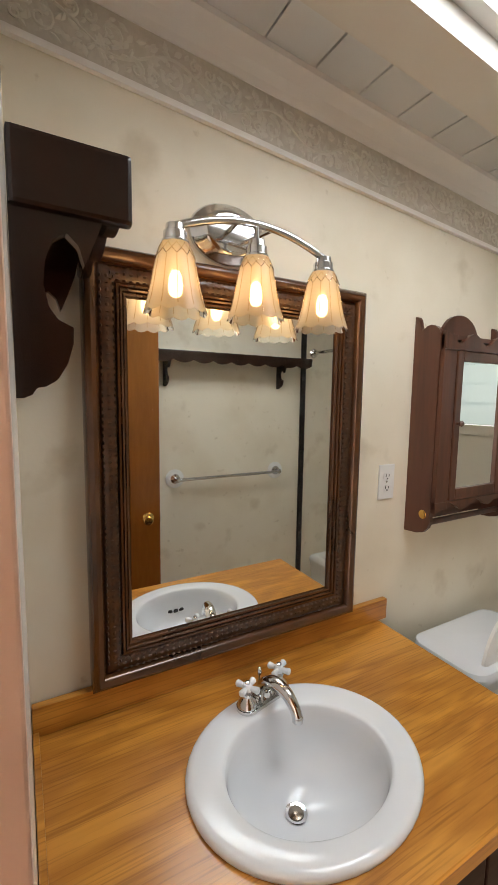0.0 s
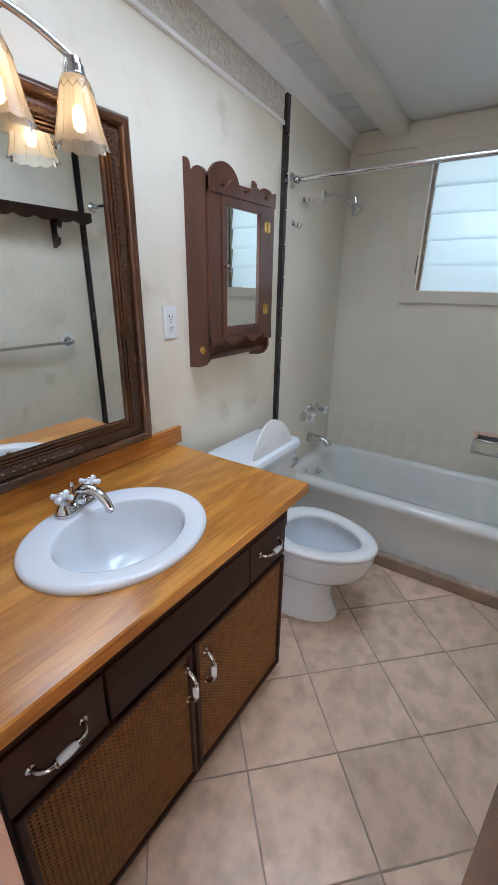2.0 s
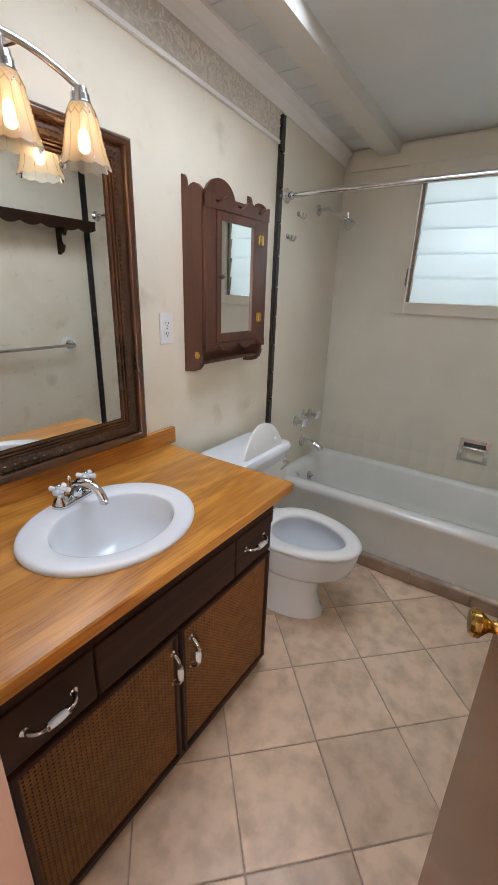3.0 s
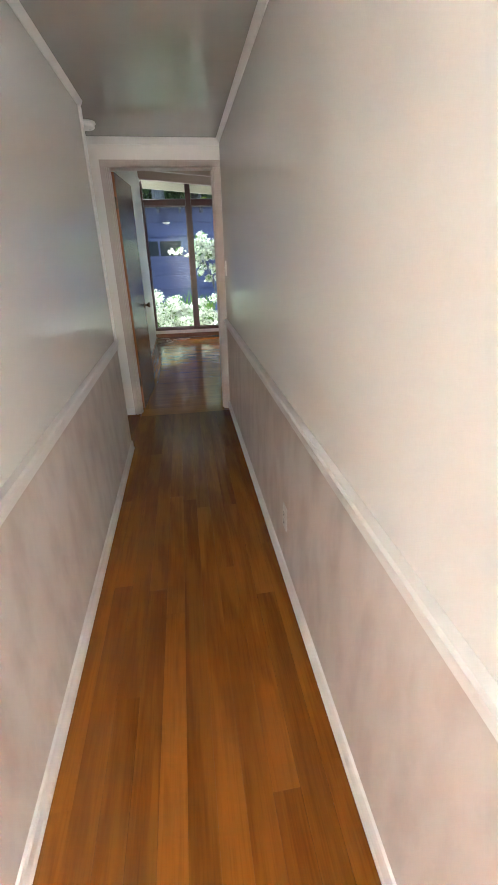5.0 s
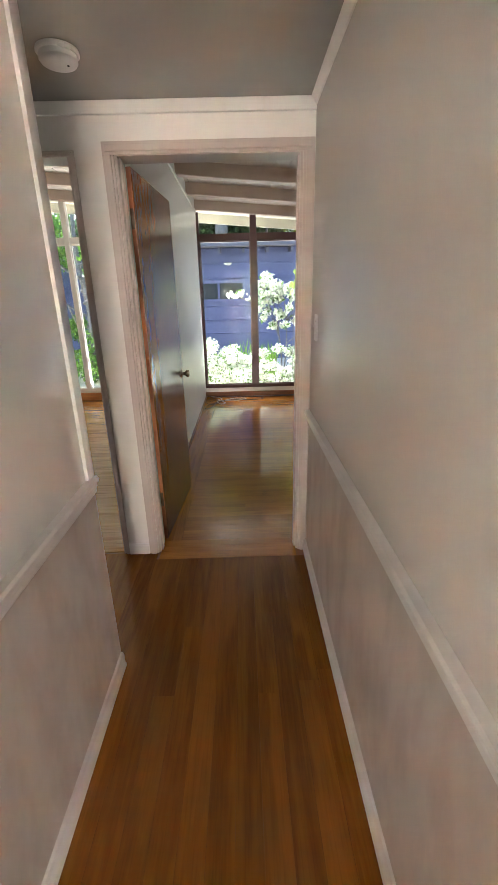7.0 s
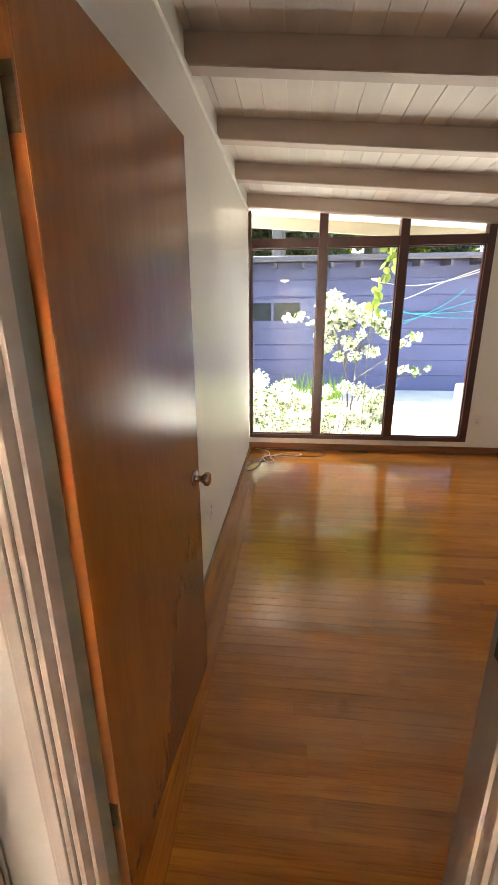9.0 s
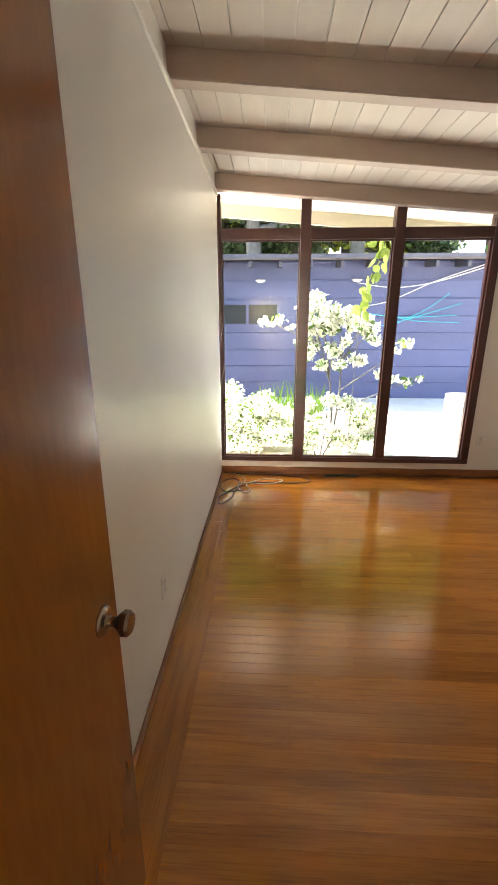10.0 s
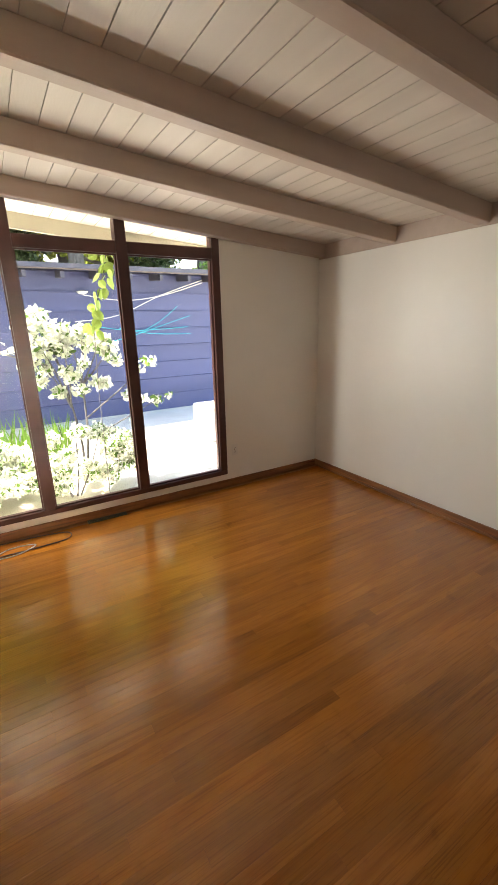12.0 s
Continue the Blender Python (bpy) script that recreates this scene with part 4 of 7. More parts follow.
sections = [("outer_moulding", [(0.0, 0.0), (0.0, 0.036), (0.006, 0.044), (0.014, 0.048), (0.022, 0.044), (0.027, 0.034), (0.031, 0.028), (0.031, 0.0)]),
            ("inner_moulding", [(0.068, 0.0), (0.068, 0.026), (0.070, 0.031), (0.0745, 0.031), (0.076, 0.023), (0.0785, 0.028), (0.0825, 0.027), (0.084, 0.018), (0.0865, 0.022), (0.0905, 0.020), (0.092, 0.011), (0.097, 0.009), (0.097, 0.0)]),
            ("carved_band", [(0.031, 0.0), (0.031, 0.024), (0.036, 0.030), (0.050, 0.032), (0.063, 0.030), (0.068, 0.024), (0.068, 0.0)])]
for nm, prof in sections:
    bm = bmesh.new()
    loops = []
    for d, h in prof:
        loops.append([bm.verts.new(v) for v in ((FX0 + d, -h, FZ0 + d), (FX1 - d, -h, FZ0 + d), (FX1 - d, -h, FZ1 - d), (FX0 + d, -h, FZ1 - d))])
    for a, b in zip(loops, loops[1:] + loops[:1]):
        for i in range(4):
            bm.faces.new((a[i], a[(i + 1) % 4], b[(i + 1) % 4], b[i]))
    if nm == "carved_band":
        # ovals and short bars along the band, in turn
        for side in range(4):
            length = (FX1 - FX0 - 0.10) if side % 2 == 0 else (FZ1 - FZ0 - 0.10)
            count = int(length / 0.0145)
            for i in range(count):
                u = 0.05 + length * (i + 0.5) / count
                for row, off in ((0, 0.0365), (1, 0.0500), (2, 0.0630)):
                    if row == 1:
                        ln, wdt = (0.0088, 0.0062) if i % 2 else (0.0028, 0.0062)
                    else:
                        ln, wdt = 0.0058, 0.0030
                    if side % 2 == 0:
                        c, ax = (FX0 + u, -0.031, FZ0 + off if side == 0 else FZ1 - off), (ln, wdt)
                    else:
                        c, ax = (FX1 - off if side == 1 else FX0 + off, -0.031, FZ0 + u), (wdt, ln)
                    ring = [bm.verts.new((c[0] + ax[0] * math.cos(q * math.pi / 3), c[1] + 0.002, c[2] + ax[1] * math.sin(q * math.pi / 3))) for q in range(6)]
                    tip = bm.verts.new((c[0], c[1] - 0.0050, c[2]))
                    for q in range(6):
                        bm.faces.new((ring[q], ring[(q + 1) % 6], tip))
    part(nm, bm, M["frame_carved"] if nm == "carved_band" else M["frame_gold"], MR, "dark carved gilt band" if nm == "carved_band" else "", True, 50)
bm = bmesh.new()
bm_box(bm, FX0 + 0.095, -0.012, FZ0 + 0.095, FX1 - 0.095, -0.006, FZ1 - 0.095)
part("mirror_glass", bm, M["mirror"], MR, "clear silvered mirror glass")

# ---------------------------------------------------------------- lamp over the mirror
L = thing("vanity_light", "chrome three-shade vanity light, lit, above the mirror", "wall lamp", (0.475, 0, 1.998))
bm = bmesh.new()
bm_lathe(bm, [(0.0, 0.030), (0.06, 0.029), (0.075, 0.026), (0.080, 0.016), (0.098, 0.012), (0.103, 0.006), (0.104, 0.0)], 40, pose(-0.013, 0, -0.013) @ Matrix.Diagonal((1, 1, 0.70, 1)) @ pose(0, -0.0015, 0, 90, 0, 0))
part("back_plate", bm, M["chrome"], L, "oval chrome back plate", True, 60)
for s in (-1, 1):
    bm = bmesh.new()
    bm_tube(bm, [(-0.013 + s * 0.03, -0.022, -0.030), (s * 0.045, -0.120, -0.024)], 0.0055, 10)
    part("arm", bm, M["chrome"], L, smooth=True)
bm = bmesh.new()
bar = [(x, -0.122, -0.022 - 0.042 * (x / 0.19) ** 2) for x in np.linspace(-0.194, 0.194, 25)]
bm_tube(bm, bar, 0.0085, 12)
part("curved_bar", bm, M["chrome"], L, smooth=True)
for x in (-0.190, 0.0, 0.190):
    zt = -0.062 if x else -0.058
    bm = bmesh.new()
    bm_lathe(bm, [(0.006, 0.036 if not x else 0.004), (0.006, 0.004), (0.019, 0.0), (0.020, -0.012), (0.024, -0.014), (0.025, -0.030), (0.028, -0.032), (0.028, -0.038), (0.0, -0.038)], 20, pose(x, -0.122, zt))
    sock = part("socket", bm, M["chrome"], L, smooth=True)
    bm = bmesh.new()
    seg, rings = 48, []
    for r, z, w in ((0.026, -0.036, 0.0), (0.031, -0.046, 0.0), (0.036, -0.062, 0.01), (0.041, -0.085, 0.02), (0.046, -0.110, 0.025), (0.052, -0.135, 0.03), (0.0585, -0.152, 0.035), (0.0605, -0.158, 0.04)):
        r, z = r * 1.08, -0.036 + (z + 0.036) * 1.10
        ring = []
        for i in range(seg):
            a = 2 * math.pi * i / seg
            lobe = abs(math.cos(6 * a))
            rr = r * (1 + w * (lobe - 0.5))
            zz = z - (0.006 * lobe if z < -0.16 else 0.0)
            ring.append(bm.verts.new((x + rr * math.cos(a), -0.122 + rr * math.sin(a), zt + zz)))
        rings.append(ring)
    for a, b in zip(rings, rings[1:]):
        for i in range(seg):
            bm.faces.new((a[i], a[(i + 1) % seg], b[(i + 1) % seg], b[i]))
    sh = part("shade", bm, M["shade_glass"], L, "amber-tinted ribbed glass bell shade", True, 60)
    sh.visible_shadow = False
    bm = bmesh.new()
    for k in range(12):
        a = math.pi / 12 + math.pi * k / 6
        line = [(x + (r * 1.08 + 0.0006) * math.cos(a), -0.122 + (r * 1.08 + 0.0006) * math.sin(a), zt - 0.036 + (z + 0.036) * 1.10) for r, z in ((0.0355, -0.064), (0.0403, -0.085), (0.0452, -0.110), (0.0510, -0.135), (0.0570, -0.152))]
        bm_tube(bm, line, 0.0011, 6)
        for turn in (-1, 1):
            net = []
            for q in range(5):
                r, z, b = 0.0283 + 0.0023 * q, -0.041 - 0.0055 * q, a + turn * math.pi * q / 24
                net.append((x + (r * 1.08 + 0.0006) * math.cos(b), -0.122 + (r * 1.08 + 0.0006) * math.sin(b), zt - 0.036 + (z + 0.036) * 1.10))
            bm_tube(bm, net, 0.0007, 5)
    rb = part("rib", bm, M["rib_glass"], L, "clear glass ribs between the frosted petals", True)
    rb.visible_shadow = False
    bm = bmesh.new()
    bm_lathe(bm, [(0.0, -0.142), (0.008, -0.140), (0.0135, -0.133), (0.0145, -0.118), (0.0135, -0.102), (0.0085, -0.090), (0.0, -0.089)], 16, pose(x, -0.122, zt))
    b = part("bulb", bm, M["bulb"], L, "glowing warm bulb", True)
    b.visible_shadow = False
    bm = bmesh.new()
    bm_lathe(bm, [(0.006, -0.0875), (0.008, -0.080), (0.0095, -0.070), (0.0095, -0.040)], 14, pose(x, -0.122, zt))
    part("bulb_neck", bm, M["plastic"], L, "white bulb neck", True)
    pl = new("bulb_light", bpy.data.lights.new("bulb_light", "POINT"))
    pl.data.energy, pl.data.color, pl.data.shadow_soft_size = 0.045, (1.0, 0.72, 0.43), 0.02
    pl.location = (0.475 + x, -0.122, 1.998 + zt - 0.115)


# ---------------------------------------------------------------- outlets and switches
def wall_plate(name, label, category, at, rz, double=True):
    """A cover plate on a wall; its front looks along -y before the turn."""
    o = thing(name, label, category, at, rz)
    bm = bmesh.new()
    bm_box(bm, -0.035, -0.006, -0.058, 0.035, -0.0005, 0.058, 0.002)
    part("cover_plate", bm, M["plastic"], o)
    if double:
        for z in (-0.0195, 0.0195):
            bm = bmesh.new()
            bm_prism(bm, [(0.017 * math.cos(a), z + 0.0145 * max(-0.8, min(0.8, math.sin(a) * 1.2))) for a in np.linspace(0, 2 * math.pi, 20, endpoint=False)], -0.0085, -0.0055, "y")
            s = part("socket", bm, M["plastic"], o)
            for b in ((-0.008, z - 0.003, -0.0055, z + 0.007), (0.0055, z - 0.003, 0.008, z + 0.006), (-0.0025, z - 0.011, 0.0025, z - 0.006)):
                bm = bmesh.new()
                bm_box(bm, b[0], -0.0092, b[1], b[2], -0.0083, b[3])
                part("slot", bm, M["dark_slot"], s)
    else:
        bm = bmesh.new()
        bm_box(bm, -0.006, -0.0075, -0.013, 0.006, -0.0055, 0.013)
        bm_prism(bm, [(-0.006, -0.004), (-0.018, 0.006), (-0.016, 0.011), (-0.006, 0.008)], -0.004, 0.004, "x")
        part("toggle", bm, M["plastic"], o)
    for z in ((0.0,) if double else (-0.03, 0.03)):
        bm = bmesh.new()
        bm_lathe(bm, [(0.0, 0.0012), (0.003, 0.0008), (0.0035, 0)], 10, pose(0, -0.006, z, 90, 0, 0))
        part("screw", bm, M["chrome"], o)
    return o


wall_plate("wall_outlet", "white double wall outlet beside the mirror", "outlet", (1.053, 0, 1.320), 0)

# ---------------------------------------------------------------- medicine cabinet
C = thing("medicine_cabinet", "red-brown wooden medicine cabinet with scalloped crest and mirror door", "cabinet", (1.157, 0, 1.140))
W, DP, HH = 0.440, 0.098, 0.722


def side_profile():
    p = [(0.0, 0.0), (-0.05, 0.004), (-0.075, 0.012), (-0.092, 0.030), (-0.100, 0.052), (-DP, 0.070), (-DP, 0.66)]
    p += [(-0.090, 0.676), (-0.078, 0.686), (-0.062, 0.691), (-0.046, 0.688), (-0.034, 0.678), (-0.028, 0.676), (-0.022, 0.690), (-0.017, 0.712), (-0.010, 0.722), (0.0, 0.724)]
    return p


for x in (0.0, W - 0.016):
    bm = bmesh.new()
    bm_prism(bm, side_profile(), x, x + 0.016, "x")
    part("side_panel", bm, M["cab_red"], C)
bm = bmesh.new()
crown = [(W - 0.017, 0.03), (W - 0.017, 0.655)] + [(W / 2 + 0.100 * math.cos(math.pi * k / 14), 0.668 + 0.082 * math.sin(math.pi * k / 14)) for k in range(15)] + [(0.017, 0.655), (0.017, 0.03)]
bm_prism(bm, crown, -0.014, -0.002, "y")
part("back_panel", bm, M["cab_red"], C)
for z in (0.095, 0.645):
    bm = bmesh.new()
    bm_box(bm, 0.017, -0.105, z, W - 0.017, -0.011, z + 0.014)
    part("shelf", bm, M["cab_red"], C)

# face frame: stiles, crest and apron
for a, b in ((0.004, 0.068), (W - 0.066, W - 0.004)):
    bm = bmesh.new()
    bm_box(bm, a, -DP - 0.014, 0.092, b, -DP, 0.660, 0.002)
    part("stile", bm, M["cab_red"], C)
crest = [(0.004, 0.612), (W - 0.004, 0.612)]
crest += [(W - 0.004 - (W - 0.008) * k / 36, 0.650 + 0.017 * math.cos(6 * math.pi * k / 36)) for k in range(37)]
bm = bmesh.new()
bm_prism(bm, crest, -DP - 0.018, -DP - 0.001, "y")
part("crest", bm, M["cab_red"], C, "scalloped wooden crest")
ap = [(W - 0.004, 0.118), (0.004, 0.118)] + [(0.004 + (W - 0.008) * t, 0.098 - 0.015 * math.cos(6 * math.pi * t)) for t in np.linspace(0, 1, 31)]
bm = bmesh.new()
bm_prism(bm, ap, -DP - 0.016, -DP - 0.001, "y")
part("apron", bm, M["cab_red"], C, "scalloped lower apron")
bm = bmesh.new()
bm_tube(bm, [(0.016, -0.070, 0.040), (W - 0.016, -0.070, 0.040)], 0.010, 14)
part("towel_rod", bm, M["cab_red"], C, smooth=True)
# door with its glass
bm = bmesh.new()
for b in ((0.070, 0.120, 0.100, 0.610), (0.322, 0.120, 0.372, 0.610), (0.100, 0.120, 0.322, 0.158), (0.100, 0.578, 0.322, 0.610)):
    bm_box(bm, b[0], -DP - 0.018, b[1], b[2], -DP + 0.002, b[3], 0.003)
cd = part("door", bm, M["cab_red"], C)
bm = bmesh.new()
bm_box(bm, 0.098, -DP - 0.009, 0.156, 0.324, -DP - 0.005, 0.580)
part("mirror_glass", bm, M["mirror"], cd, "bevelled mirror glass")
bm = bmesh.new()
bm_lathe(bm, [(0.004, 0.0), (0.004, 0.008), (0.009, 0.012), (0.010, 0.018), (0.006, 0.023), (0.0, 0.024)], 16, pose(0.083, -DP - 0.018, 0.377, 90, 0, 0))
part("knob", bm, M["cab_red"], cd, smooth=True)
for z in (0.535, 0.215):
    bm = bmesh.new()
    for s in (-1, 1):
        bm_prism(bm, [(0.373 + s * 0.003, z - 0.019), (0.373 + s * 0.012, z - 0.022), (0.373 + s * 0.024, z - 0.012), (0.373 + s * 0.020, z), (0.373 + s * 0.024, z + 0.012), (0.373 + s * 0.012, z + 0.022), (0.373 + s * 0.003, z + 0.019)], -DP - 0.0205, -DP - 0.0175, "y")
    bm_tube(bm, [(0.373, -DP - 0.021, z - 0.02), (0.373, -DP - 0.021, z + 0.02)], 0.0035, 8)
    part("hinge", bm, M["brass"], C, "brass butterfly hinge")
bm = bmesh.new()
bm_lathe(bm, [(0.0, 0.0025), (0.008, 0.002), (0.014, 0.001), (0.015, 0.0)], 20, pose(0.0, -0.070, 0.072, 0, -90, 0))
part("rod_medallion", bm, M["brass"], C, "small brass medallion", True)

# ---------------------------------------------------------------- shelves
def scalloped_shelf(name, label, at, rz, length, depth, brackets, apron=0.05, drop=0.19, thick=0.02):
    """A wall shelf along x before the turn, standing out along -y."""
    s = thing(name, label, "shelf", at, rz)
    bm = bmesh.new()
    bm_box(bm, 0, -depth, -thick, length, -0.001, 0, 0.004)
    part("board", bm, M["shelf_dark"], s)
    n = max(20, int(length / 0.012))
    pts = [(length, -thick), (0.0, -thick)] + [(length * i / n, -thick - apron * (0.62 + 0.38 * abs(math.sin(math.pi * i / n * length / 0.125)))) for i in range(n + 1)]
    bm = bmesh.new()
    bm_prism(bm, pts, -depth + 0.006, -depth + 0.022, "y")
    part("apron", bm, M["shelf_dark"], s, "scalloped front apron")
    for x in brackets:
        k = depth / 0.14
        prof = [(-0.0, 0.0), (-0.86, 0.0), (-0.86, 0.06), (-0.80, 0.18), (-0.69, 0.32), (-0.60, 0.42), (-0.55, 0.34), (-0.45, 0.295), (-0.34, 0.33), (-0.27, 0.42), (-0.25, 0.52), (-0.29, 0.61), (-0.36, 0.66),
                (-0.49, 0.69), (-0.485, 0.76), (-0.43, 0.85), (-0.34, 0.92), (-0.24, 0.95), (-0.17, 0.955), (-0.13, 0.985), (-0.06, 1.0), (0.0, 1.0)]
        prof = [(-0.001 + a * 0.136 * k, -thick - 0.27 * z) for a, z in prof]
        prof = [(a, -thick + (b + thick) * drop / 0.27) for a, b in prof]
        bm = bmesh.new()
        bm_prism(bm, prof, x - 0.009, x + 0.009, "x")
        part("bracket", bm, M["shelf_dark"], s, "scrolled wooden bracket")
    return s


scalloped_shelf("wall_shelf", "long dark-stained wooden wall shelf with scalloped apron", (1.80, BATH_Y, 1.862), 180, 1.17, 0.14, (0.20, 1.02))
sh2 = scalloped_shelf("wall_shelf", "short dark-stained wooden shelf on scrolled brackets by the door", (-0.0095, -0.395, 1.893), 90, 0.36, 0.140, (0.012, 0.34), apron=0.055, drop=0.285)
bm = bmesh.new()
bm_box(bm, -0.005, -0.1420, -0.084, 0.014, -0.001, 0.0015, 0.006)
part("end_board", bm, M["shelf_dark"], sh2)

# ---------------------------------------------------------------- towel bar, shower fittings
tb = thing("towel_bar", "chrome towel bar on round white-backed flanges", "towel bar", (0, BATH_Y, 1.073))
bm = bmesh.new()
bm_tube(bm, [(0.842, 0.062, 0), (1.592, 0.062, 0)], 0.0105, 12)
part("bar", bm, M["chrome"], tb, smooth=True)
for x in (0.842, 1.592):
    bm = bmesh.new()
    bm_lathe(bm, [(0.060, 0.0), (0.060, 0.006), (0.052, 0.010), (0.0, 0.011)], 24, pose(x, 0.0005, 0, -90, 0, 0))
    part("wall_disc", bm, M["plastic"], tb, "white wall disc")
    bm = bmesh.new()
    bm_lathe(bm, [(0.032, 0.010), (0.030, 0.016), (0.012, 0.022), (0.010, 0.050), (0.015, 0.054), (0.016, 0.066), (0.010, 0.074), (0.0, 0.075)], 20, pose(x, 0, 0, -90, 0, 0))
    part("post", bm, M["chrome"], tb, smooth=True)

rod = thing("shower_rod", "chrome shower curtain rod across the tub", "curtain rod", (1.912, 0, 1.920))
bm = bmesh.new()
bm_tube(bm, [(0, -0.02, 0), (0, -0.75, 0.004), (0, BATH_Y + 0.02, 0.0)], 0.0125, 14)
part("tube", bm, M["chrome"], rod, smooth=True)
for y, r in ((-0.006, 90), (BATH_Y + 0.001, -90)):
    bm = bmesh.new()
    bm_lathe(bm, [(0.034, 0.0), (0.034, 0.006), (0.026, 0.014), (0.019, 0.020), (0.019, 0.034), (0.015, 0.042), (0.0, 0.043)], 22, pose(0, y, 0, r, 0, 0))
    part("flange", bm, M["chrome"], rod, smooth=True)

sw = thing("shower_fixture", "chrome shower head on a bent wall arm", "shower", (2.288, -0.006, 1.912))
bm = bmesh.new()
bm_lathe(bm, [(0.030, 0.0), (0.028, 0.005), (0.012, 0.010), (0.0, 0.010)], 20, pose(0, 0, 0, 90, 0, 0))
part("flange", bm, M["chrome"], sw, smooth=True)
bm = bmesh.new()
bm_tube(bm, smooth_line([(0, 0, 0), (0, -0.05, 0.004), (0, -0.11, -0.012), (0, -0.16, -0.048)], 6), 0.009, 12)
part("arm", bm, M["chrome"], sw, smooth=True)
bm = bmesh.new()
bm_lathe(bm, [(0.010, 0.0), (0.014, -0.012), (0.012, -0.018), (0.020, -0.030), (0.031, -0.052), (0.033, -0.062), (0.030, -0.066), (0.0, -0.064)], 22, pose(0, -0.158, -0.046, -45, 0, 0))
part("head", bm, M["chrome"], sw, smooth=True)
bm = bmesh.new()
bm_tube(bm, [(0, -0.185, -0.05), (0, -0.180, -0.022)], 0.005, 8)
part("lever", bm, M["chrome"], sw, smooth=True)

for hx, hz in ((2.05, 1.860), (1.945, 1.742)):
    hk = thing("robe_hook", "small chrome double robe hook on the tiled wall", "hook", (hx, -0.006, hz), group="robe hooks")
    bm = bmesh.new()
    bm_lathe(bm, [(0.014, 0.0), (0.013, 0.004), (0.0, 0.006)], 16, pose(0, 0, 0, 90, 0, 0))
    part("base", bm, M["chrome"], hk, smooth=True)
    for s in (-1, 1):
        bm = bmesh.new()
        bm_tube(bm, smooth_line([(0, -0.004, 0), (s * 0.006, -0.018, -0.018), (s * 0.014, -0.034, -0.020), (s * 0.020, -0.040, 0.0)], 5), 0.0032, 8)
        part("prong", bm, M["chrome"], hk, smooth=True)

tv = thing("tub_valves", "chrome tub valves with white porcelain cross handles", "bath taps", (2.285, -0.006, 0.672))
for dx, dz in ((-0.09, 0.0), (0.10, 0.008)):
    bm = bmesh.new()
    bm_lathe(bm, [(0.036, 0.0), (0.035, 0.006), (0.024, 0.014), (0.015, 0.020), (0.014, 0.045), (0.018, 0.048), (0.018, 0.056), (0.0, 0.060)], 22, pose(dx, 0, dz, 90, 0, 0))
    v = part("valve", bm, M["chrome"], tv, smooth=True)
    bm = bmesh.new()
    for a in (35, 125):
        c, q = math.cos(radians(a)), math.sin(radians(a))
        bm_tube(bm, [(dx + r * c, -0.066, dz + r * q) for r in (-0.034, -0.028, -0.012, 0.0, 0.012, 0.028, 0.034)], [0.006, 0.0095, 0.0065, 0.008, 0.0065, 0.0095, 0.006], 10)
    part("cross_handle", bm, M["porcelain"], v, "white porcelain cross handle", True)
bm = bmesh.new()
bm_lathe(bm, [(0.030, 0.0), (0.028, 0.006), (0.016, 0.012), (0.014, 0.034), (0.0, 0.038)], 20, pose(0.005, 0, 0.030, 90, 0, 0))
part("diverter", bm, M["chrome"], tv, smooth=True)

spt = thing("tub_spout", "chrome tub spout on the tiled wall", "tub spout", (2.300, -0.006, 0.502))
bm = bmesh.new()
bm_tube(bm, smooth_line([(0, 0, 0), (0, -0.05, 0.0), (0, -0.10, -0.004), (0, -0.135, -0.018), (0, -0.145, -0.034)], 5), [0.030] * 3 + [0.027] * 8 + [0.023] * 7 + [0.020] * 3, 16)
part("body", bm, M["chrome"], spt, smooth=True)
bm = bmesh.new()
bm_lathe(bm, [(0.036, 0), (0.035, 0.005), (0.028, 0.010)], 20, pose(0, 0, 0, 90, 0, 0))
part("flange", bm, M["chrome"], spt, smooth=True)

# ---------------------------------------------------------------- bathtub
tubo = thing("bathtub", "white enamelled alcove bathtub with a plain apron", "bathtub", (0, 0, 0))
TX0, TX1, TY0, TY1, TZ = 1.925, BATH_X - 0.002, BATH_Y + 0.003, -0.008, 0.385


def superring(x0, x1, y0, y1, z, r, n=10):
    pts = []
    for cx, cy, a in ((x1 - r, y1 - r, 0), (x0 + r, y1 - r, 90), (x0 + r, y0 + r, 180), (x1 - r, y0 + r, 270)):
        pts += [(cx + r * math.cos(radians(a + 90 * i / n)), cy + r * math.sin(radians(a + 90 * i / n)), z) for i in range(n + 1)]
    return pts


bm = bmesh.new()
